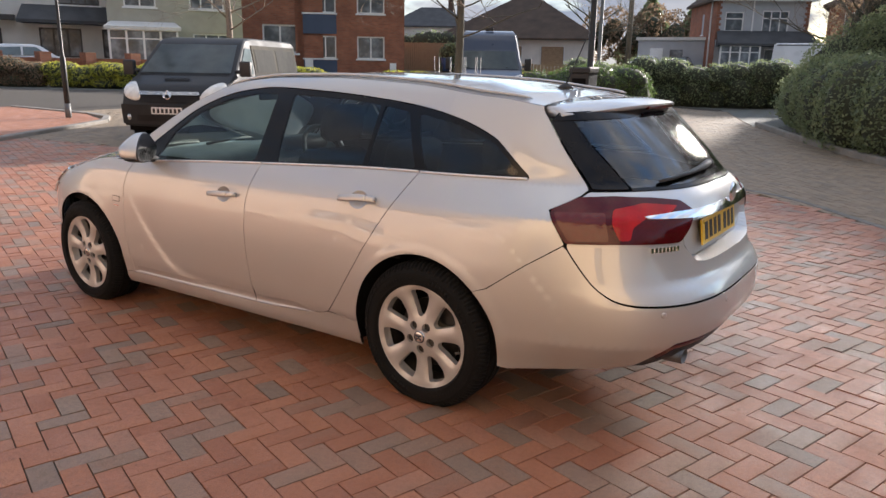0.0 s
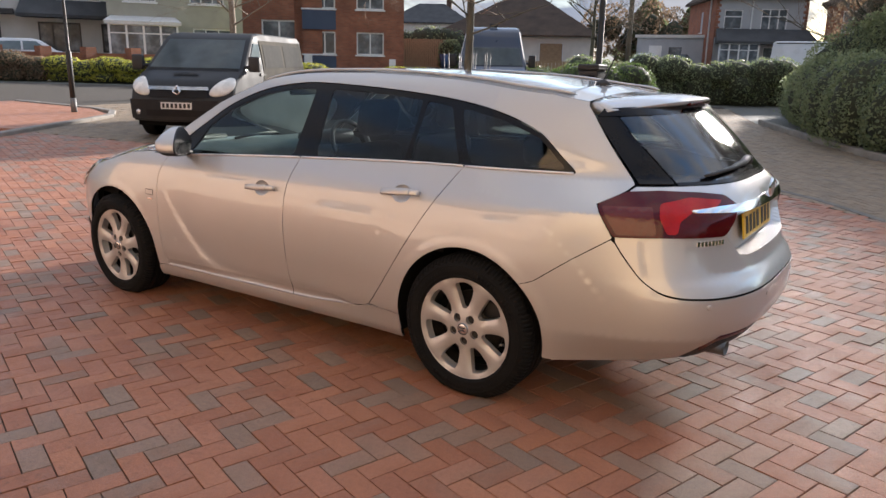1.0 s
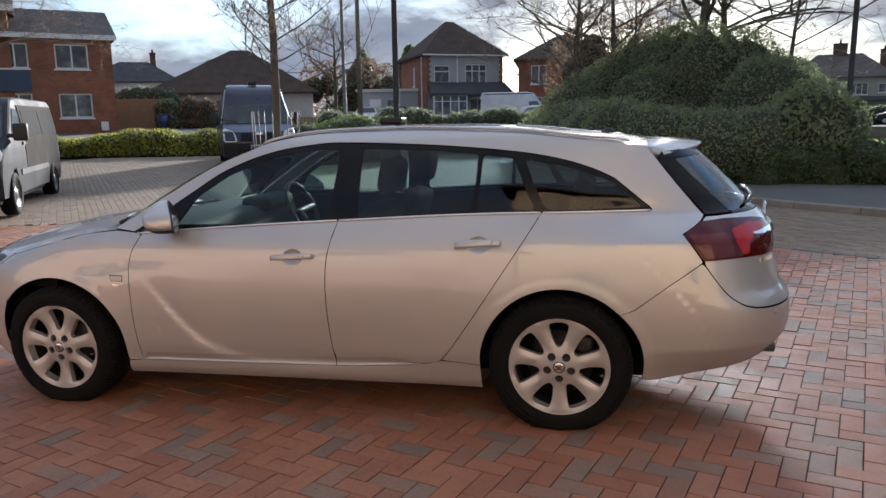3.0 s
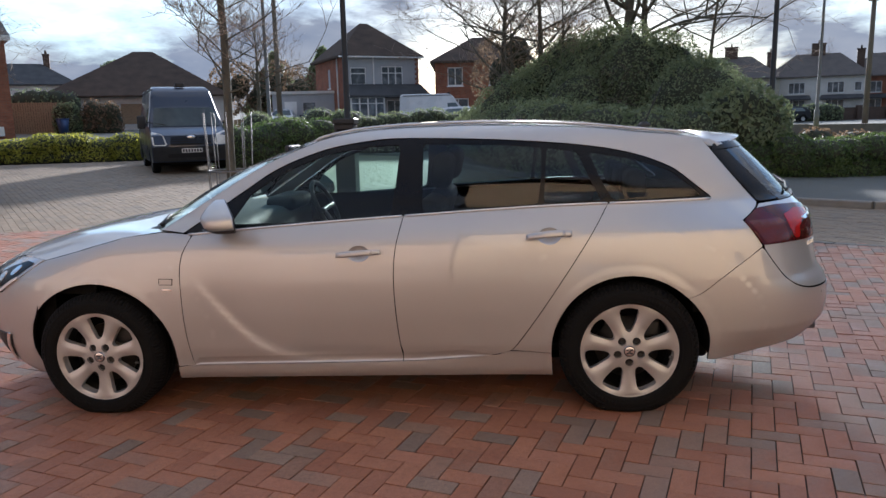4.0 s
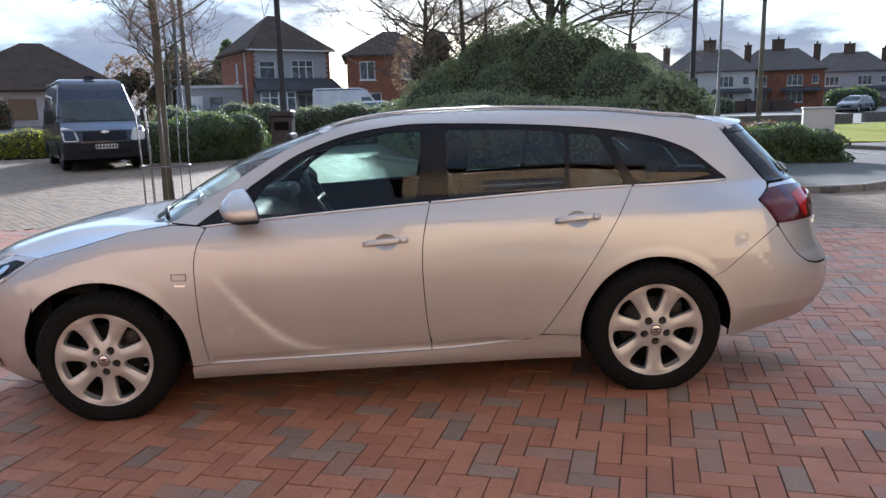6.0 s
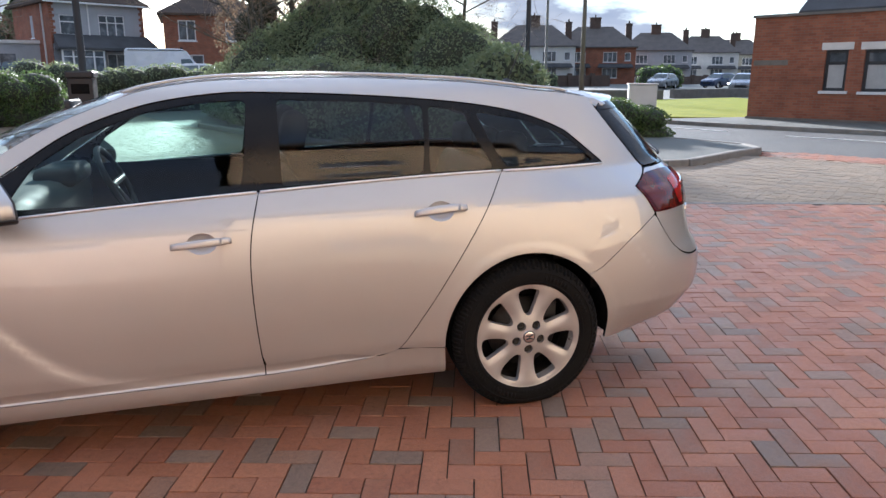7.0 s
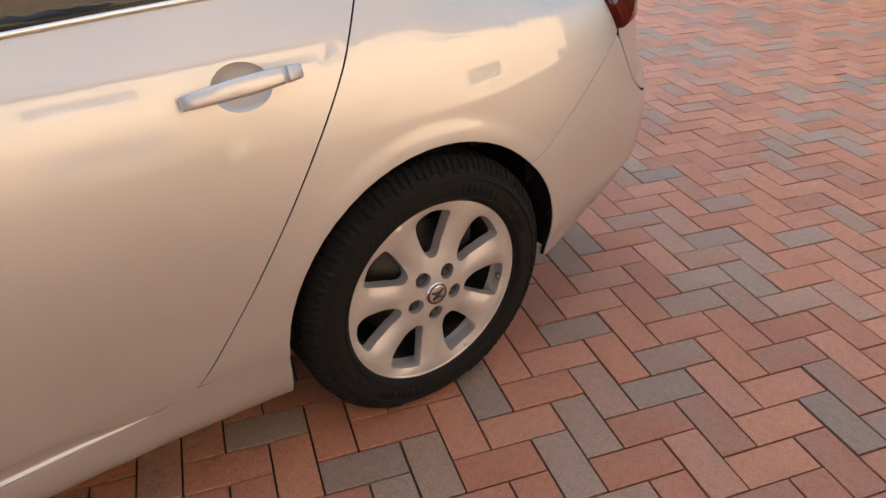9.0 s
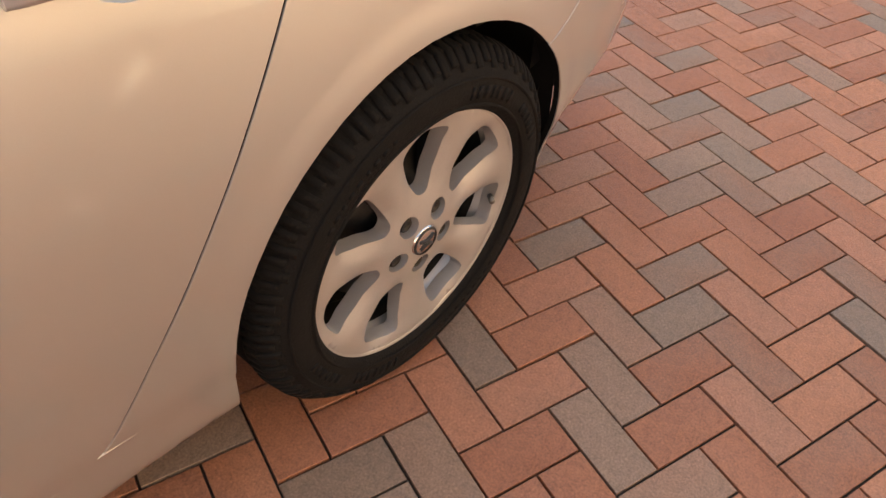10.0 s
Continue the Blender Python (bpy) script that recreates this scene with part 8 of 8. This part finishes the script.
    for x in (0.0, -2.93):
        for y in (-0.94, 0.94):
            plain_wheel(van, x, y, 0.335, M_BOLT)
    box_part("underbody", (-3.5, -0.8, 0.22), (0.6, 0.8, 0.5), M_DARK, van)
    return van


def build_hatchback(m, paint, label):
    car_ = empty("parked_car", m)
    tagged(car_, label, "car", group="parked cars")
    out = ([(0.74, 0.22), (0.81, 0.42), (0.80, 0.62), (0.72, 0.76), (0.55, 0.84), (0.12, 0.94), (-0.12, 0.99), (-0.75, 1.40), (-1.1, 1.47), (-2.2, 1.47), (-2.75, 1.36), (-3.10, 1.02), (-3.20, 0.85), (-3.22, 0.42), (-3.16, 0.28)]
           + arch_cut(-2.52, 0.34)[::-1] + arch_cut(0.0, 0.34)[::-1])
    sh = Shell(car_, out, [(0.28, 0.83), (0.6, 0.87), (0.92, 0.84), (1.2, 0.72), (1.47, 0.58)], paint, 0.06)
    sh.cross("windscreen", (-0.16, 1.01), (-0.74, 1.385), 0.72, 0.58, M_CARPANE, 0.012, "dark windscreen", 0.14)
    sh.side("front_window", [(-0.42, 0.99), (-1.45, 0.99), (-1.45, 1.36), (-0.95, 1.36)], M_CARPANE, 0.008, "dark side window")
    sh.side("rear_window", [(-1.53, 0.99), (-2.75, 1.01), (-2.45, 1.33), (-1.53, 1.36)], M_CARPANE, 0.008, "dark side window")
    sh.cross("grille", (0.80, 0.42), (0.79, 0.60), 0.42, 0.42, M_PLASTIC, 0.02, bow=0.05)
    for sd in (1, -1):
        bm = bmesh.new()
        bmesh.ops.create_uvsphere(bm, u_segments=14, v_segments=8, radius=1.0)
        for v in bm.verts:
            v.co = (0.50 + v.co.x * 0.165, sd * (0.66 + v.co.y * 0.16), 0.70 + v.co.z * 0.075)
        part("headlamp", bm, M_LAMP, car_, "clear headlamp")
        bm = bmesh.new()
        bmesh.ops.create_uvsphere(bm, u_segments=10, v_segments=6, radius=1.0)
        for v in bm.verts:
            v.co = (-3.14 + v.co.x * 0.08, sd * (0.68 + v.co.y * 0.12), 0.85 + v.co.z * 0.12)
        part("tail_lamp", bm, M_REDLENS, car_, "red tail lamp")
    mirror_pair(sh, -0.45, 1.0, 0.08, (0.05, 0.07, 0.07), paint)
    for x in (0.0, -2.52):
        for y in (-0.82, 0.82):
            plain_wheel(car_, x, y, 0.30, M_ALLOY)
    box_part("underbody", (-2.9, -0.7, 0.2), (0.5, 0.7, 0.45), M_DARK, car_)
    return car_


def heading(x, y, dx, dy):
    return Matrix.Translation((x, y, gz(x, y))) @ Matrix.Rotation(math.atan2(dy, dx), 4, "Z")


build_van_low(heading(-9.33, 5.58, 0.513, -0.858))
build_van_high(heading(-9.05, 15.0, 0.52, -0.855) @ Matrix.Scale(0.95, 4), M_NAVY, "navy blue high-roof van parked facing the court")
build_van_high(heading(-3.9, 44.6, 1.0, 0.05), M_WHITEPAINT, "white van parked before the detached house")
for x, y, dx, dy, paint, lb in ((-2.2, 42.8, 1, 0.1, M_WHITEPAINT, "white car parked before the detached house"),
                                (12.92, 8.76, -0.454, 0.891, M_WHITEPAINT, "pale silver car parked beside the brick building"),
                                (37.5, 61.5, -0.8, -0.6, M_GREYPAINT, "grey car parked beyond the green"),
                                (44.5, 63.0, -0.9, -0.3, M_BLUEPAINT, "dark blue car parked beyond the green"),
                                (50.5, 66.5, -0.9, -0.3, M_CHARCOAL, "dark car parked beyond the green"),
                                (35.0, 45.5, -0.7, -0.7, M_GREYPAINT, "silver grey hatchback parked beyond the green"),
                                (24.5, 70.5, -1.0, 0.1, M_CHARCOAL, "dark car parked before the far houses"),
                                (-31.9, 15.2, 0.45, 0.9, M_WHITEPAINT, "white car parked behind a brick garden wall"),
                                (-17.2, 48.5, 0.2, -1, M_WHITEPAINT, "white car parked before the garage"),
                                (-14.6, 47.6, 0.2, -1, M_CHARCOAL, "dark car parked before the garage")):
    build_hatchback(heading(x, y, dx, dy), paint, lb)


# ---- street furniture and trees ----
M_POST = material("black_painted_steel", [(0.008, 0.009, 0.009), (0.018, 0.018, 0.018)], rough=0.5, scale=5, fine=60)
M_GALV = material("galvanised_steel", [(0.12, 0.122, 0.12), (0.20, 0.203, 0.20)], rough=0.6, metal=0.3, scale=6, fine=60)
M_WOODPOLE = material("weathered_pole", [(0.10, 0.085, 0.065), (0.18, 0.155, 0.12)], rough=0.9, scale=8, fine=60, stretch=(1, 1, 0.2))
M_CABINET = material("pale_painted_cabinet", [(0.50, 0.51, 0.50), (0.60, 0.61, 0.60)], rough=0.6, scale=3, fine=60)


def lamp_post(x, y, h, mat, r=0.055, label="tall black lamp post", arm=(0.9, 0), base=True):
    p = empty("lamp_post", Matrix.Translation((x, y, gz(x, y))))
    tagged(p, label, "lamp post")
    bm = bmesh.new()
    tube(bm, [(0, 0, -0.2), (0, 0, 1.3), (0, 0, 1.35), (0, 0, h * 0.6), (0, 0, h)], r, 12, taper=[1.6, 1.6, 1.0, 0.85, 0.6])
    part("pole", bm, mat, p)
    if base:
        bm = bmesh.new()
        tube(bm, [(0, 0, 0.0), (0, 0, 0.35)], r * 1.75, 12)
        part("sleeve", bm, M_GALV, p, "pale worn sleeve at the foot")
    if arm:
        bm = bmesh.new()
        tube(bm, [(0, 0, h - 0.05), (arm[0] * 0.5, arm[1] * 0.5, h + 0.12), (arm[0], arm[1], h + 0.15)], r * 0.6, 8)
        part("arm", bm, mat, p)
        bm = bmesh.new()
        rbox(bm, (arm[0] - 0.28, arm[1] - 0.12, h + 0.10), (arm[0] + 0.28, arm[1] + 0.12, h + 0.20), 0.04, 2)
        part("lantern", bm, mat, p)
    return p


lamp_post(-14.05, 5.9, 6.0, M_POST, 0.036)
lamp_post(-3.45, 9.25, 6.5, M_POST, base=False)
lamp_post(4.6, 11.9, 6.5, M_POST, base=False)
lamp_post(-9.95, 24.4, 9.0, M_GALV, 0.075, "tall grey lamp column", (1.2, 0.2))
lamp_post(12.85, 30.6, 9.0, M_GALV, 0.07, "tall grey lamp column by the green", (-1.2, 0.2))
tp_ = empty("telegraph_pole", Matrix.Translation((17.9, 37.2, gz(17.9, 37.2))))
tagged(tp_, "weathered wooden telegraph pole beyond the green", "telegraph pole")
bm = bmesh.new()
tube(bm, [(0, 0, -0.3), (0, 0, 3), (0, 0, 7.3)], 0.15, 10, taper=[1, 0.9, 0.7])
part("pole", bm, M_WOODPOLE, tp_)
bm = bmesh.new()
rbox(bm, (-0.22, -0.2, 6.7), (0.22, 0.2, 7.25), 0.04, 1)
part("junction_box", bm, M_WOODPOLE, tp_)
tp2 = empty("telegraph_pole", Matrix.Translation((-12.6, 34.0, gz(-12.6, 34.0))))
tagged(tp2, "slim weathered telegraph pole behind the hedge", "telegraph pole")
bm = bmesh.new()
tube(bm, [(0, 0, -0.3), (0, 0, 4), (0, 0, 9.5)], 0.14, 10, taper=[1, 0.9, 0.7])
part("pole", bm, M_WOODPOLE, tp2)
# dark box beside the lamp post
bx = empty("litter_bin", Matrix.Translation((-3.42, 8.95, gz(-3.42, 8.95))))
tagged(bx, "dark square litter bin beside the lamp post", "bin")
box_part("body", (-0.17, -0.17, 0.0), (0.17, 0.17, 1.38), M_PLASTIC, bx, r=0.012)
box_part("lid", (-0.19, -0.19, 1.38), (0.19, 0.19, 1.48), M_PLASTIC, bx, r=0.02)
box_part("slot", (-0.12, -0.175, 1.16), (0.12, -0.168, 1.30), M_DARK, bx)
# white cabinet behind the clipped hedge
cb = empty("utility_cabinet", placed(6.98, 11.85, -22))
tagged(cb, "plain white utility cabinet standing behind the hedge", "cabinet")
box_part("body", (-0.0, 0.0, -0.1), (0.60, 0.32, 1.12), M_CABINET, cb, r=0.012)
box_part("top", (-0.02, -0.02, 1.12), (0.62, 0.34, 1.16), M_CABINET, cb, r=0.01)
# dropped island with a kerb round the first post
zone("island", [(-11.6, 3.6), (-13.15, 6.15), (-14.6, 6.6), (-17.5, 6.2), (-17.0, 3.2), (-14, 2.2)], 0.05, M_PAVER_I, "red paved island with a pale kerb", "paving")
kerb_line("kerb", [(-11.2, 3.0), (-11.75, 3.9), (-13.05, 6.1), (-13.6, 6.55), (-14.7, 6.75), (-17.5, 6.35)], 0.15, 0.07)

# young street tree in a steel guard
branch_tree("street_tree", (-4.9, 7.42), 6.0, 1.3, 37, "young bare street tree inside a steel guard", 0.069, 5, droop=-0.15, first=0.30, limb=0.50, bushy=True, more=1.9)
gd = empty("tree_guard", Matrix.Translation((-4.9, 7.42, gz(-4.9, 7.42))))
tagged(gd, "galvanised steel tree guard of upright bars", "tree guard")
for k in range(10):
    a = k * math.tau / 10
    bm = bmesh.new()
    tube(bm, [(0.34 * math.cos(a), 0.34 * math.sin(a), -0.05), (0.34 * math.cos(a), 0.34 * math.sin(a), 0.8), (0.37 * math.cos(a), 0.37 * math.sin(a), 1.60)], 0.0075, 6)
    part("bar", bm, M_GALV, gd)
for z, r in ((0.72, 0.345), (0.05, 0.345)):
    bm = bmesh.new()
    tube(bm, [(r * math.cos(i * math.tau / 28), r * math.sin(i * math.tau / 28), z) for i in range(28)], 0.016, 6, closed=True)
    part("hoop", bm, M_GALV, gd)
branch_tree("street_tree", (-10.4, 24.6), 4.6, 1.9, 41, "small bare street tree with a dense crown", 0.09, 5, first=0.42)
branch_tree("pale_tree", (-16.9, 12.6), 5.0, 3.6, 52, "bare tree with pale sunlit twigs", 0.11, 6, mat=M_TWIG, droop=0.5, first=0.40, bushy=True, limb=0.55, more=1.3)
branch_tree("far_tree", (-3, 75), 10.0, 4.0, 61, "far bare tree behind the houses", 0.2, 4)
branch_tree("far_tree", (60, 150), 11.0, 5.0, 62, "far bare tree behind the houses", 0.2, 4)


def conifer(x, y, h, r, seed, label="tall dark conifer behind the houses"):
    """A conifer: a trunk with tiers of drooping boughs, ragged in outline."""
    rng = np.random.default_rng(seed)
    t = empty("conifer", Matrix.Translation((x, y, gz(x, y))))
    tagged(t, label, "tree")
    bm = bmesh.new()
    tube(bm, [(0, 0, -0.2), (0, 0, h * 0.95)], 0.18, 8, taper=[1, 0.15])
    part("trunk", bm, M_BARK, t)
    n = 3200
    z = h * (0.08 + 0.92 * rng.random(n) ** 0.8)
    rad = r * (1 - (z / h) ** 1.3) * (0.55 + 0.55 * rng.random(n)) + 0.1
    a = rng.random(n) * math.tau
    p = np.stack([rad * np.cos(a), rad * np.sin(a), z + 0.3 * np.sin(a * 5 + z * 2)], 1)
    nn = np.stack([np.cos(a), np.sin(a), 0.2 + 0 * a], 1)
    v, f = leaf_sheet(p, nn, 0.32, rng, 2.2)
    mesh_part("foliage", v.tolist(), f.tolist(), M_LEAF_DARK, t, smooth=False)["kind"] = "stuff"
    return t


for i, (x, y, h, r) in enumerate(((-22.4, 63.5, 6.2, 2.9), (-17.8, 63.5, 6.6, 2.8), (-16.0, 64.5, 5.9, 2.6), (-3.6, 66.0, 7.0, 2.8))):
    conifer(x, y, h, r, 70 + i)

leafy_mass("winter_tree", [(-26.0 + 1.15 * i, 60.5 + 0.8 * (i % 3), gz(-22, 60) + 3.0 + 0.7 * math.sin(i * 2.1), 1.7, 1.7, 2.1 + 0.4 * math.cos(i * 1.3)) for i in range(7)], 9000, 0.13, M_LEAF_BROWN, "dense brown winter trees behind the garage", "tree", 15, core=0.5)
leafy_mass("evergreen_tree", [(-44.0 + 1.3 * i, 74.0, gz(-44, 70) + 4.9 + 0.3 * (i % 2), 1.5, 1.5, 1.9) for i in range(4)], 4000, 0.2, M_LEAF_DARK, "dark clipped evergreen behind the bungalow", "tree", 16)

# dry leaves blown against the foot of the hedge
lv = np.random.default_rng(77)
pts = np.stack([lv.normal(5.75, 0.28, 260), lv.uniform(-0.6, 3.5, 260)], 1)
pts = [(x, y, gz(x, y) + 0.012) for x, y in pts]
v, f = leaf_sheet(pts, [(0, 0, 2.5)] * len(pts), 0.032, lv, 1.7)
tagged(mesh_part("fallen_leaves", v.tolist(), f.tolist(), M_LEAF_BROWN, None, smooth=False), "dry brown leaves lying at the foot of the hedge", "leaves", kind="stuff")

# far greenery
leafy_mass("garden_hedge", hedge_blobs([(22, 72), (32, 75.5)], 1.6, 1.6, step=1.4, seed=12), 4000, 0.16, M_LEAF_DARK, "dark garden hedge of the far houses", "hedge", 22)
leafy_mass("garden_hedge", hedge_blobs([(39, 66), (43, 68)], 2.4, 2.3, step=1.4, seed=13), 3000, 0.16, M_LEAF_MID, "green garden hedge beyond the green", "hedge", 23)
leafy_mass("garden_shrub", hedge_blobs([(-32.9, 47.0), (-32.3, 47.2)], 1.3, 2.4, seed=14), 2500, 0.11, M_LEAF_DARK, "dark upright shrub before the bungalow", "bush", 24)
leafy_mass("garden_shrub", hedge_blobs([(-31.2, 48.0), (-30.0, 48.4)], 1.6, 2.2, seed=15), 2500, 0.11, M_LEAF_BROWN, "brown winter shrub before the bungalow", "bush", 25)
leafy_mass("garden_hedge", hedge_blobs([(-41.5, 49.8), (-35.6, 52.2)], 2.0, 3.2, step=1.0, seed=16), 3500, 0.12, M_LEAF_DARK, "tall clipped hedge behind the fence", "hedge", 26)
leafy_mass("red_dogwood", hedge_blobs([(6.6, 14.6), (7.6, 14.9)], 0.9, 0.9, seed=17), 1800, 0.05, M_LEAF_BROWN, "tan winter shrub behind the hedge", "bush", 27)
leafy_mass("round_bush", [(3.9, 11.6, gz(3.9, 11.6) + 0.9, 0.95, 0.95, 1.0)], 4200, 0.06, M_LEAF_DARK, "rounded dark evergreen bush beside the lamp post", "bush", 28)


# ---- the pavers, last ----
red_cells = [c for c in brick_cells(radians(-17.5), PAVER_ORIGIN, (-15, 7.6), (-8.4, 7.3), "herringbone") if inside(c[:2], RED)]
close = [c for c in red_cells if near_stretch(c[0], c[1])]
close.sort(key=lambda c: (c[0] - 0.6) ** 2 + (c[1] + 0.45) ** 2)
singles = set(close[:300])
joined_pavers("pavers", [c for c in red_cells if c not in singles], M_PAVER_I, "red and brindled herringbone block pavers", pavement)
pm = bpy.data.meshes.new("paver")
pm.from_pydata(PV, [], PF)
pm.materials.append(M_PAVER)
prng = random.Random(11)
for x, y, a in close[:300]:
    ob = new("paver", pm)
    ob.parent = pavement
    slope = Matrix.Rotation(-0.0201, 4, "Y") if -3 < x < 6 else Matrix.Identity(4)
    ob.matrix_basis = Matrix.Translation((x, y, gz(x, y) + prng.uniform(-0.002, 0.0015))) @ slope @ Matrix.Rotation(a, 4, "Z") @ Matrix.Rotation(prng.uniform(-0.01, 0.01), 4, "X") @ Matrix.Rotation(prng.uniform(-0.006, 0.006), 4, "Y")
grey_cells = [c for c in brick_cells(radians(-50), (0, 10), (-16, 10.3), (1.8, 21), "stretcher") if inside(c[:2], GREY)]
joined_pavers("pavers", grey_cells, M_GREY_I, "grey-brown block pavers in courses", road)

# band of red pavers along the edge of the public road
BAND = [(8.75, 5.65), (7.3, 7.75), (7.75, 8.35), (8.4, 8.08), (9.5, 6.28), (11.9, 1.6), (10.6, 1.6), (10.2, 2.6)]
band = zone("pavement", BAND, -0.022, M_SAND, "band of red block paving along the road edge", "paving")
joined_pavers("pavers", [c for c in brick_cells(radians(27), (8, 6), (7, 12), (1.6, 8.5), "stretcher") if inside(c[:2], BAND)], M_PAVER_I, "red block pavers in courses", band)
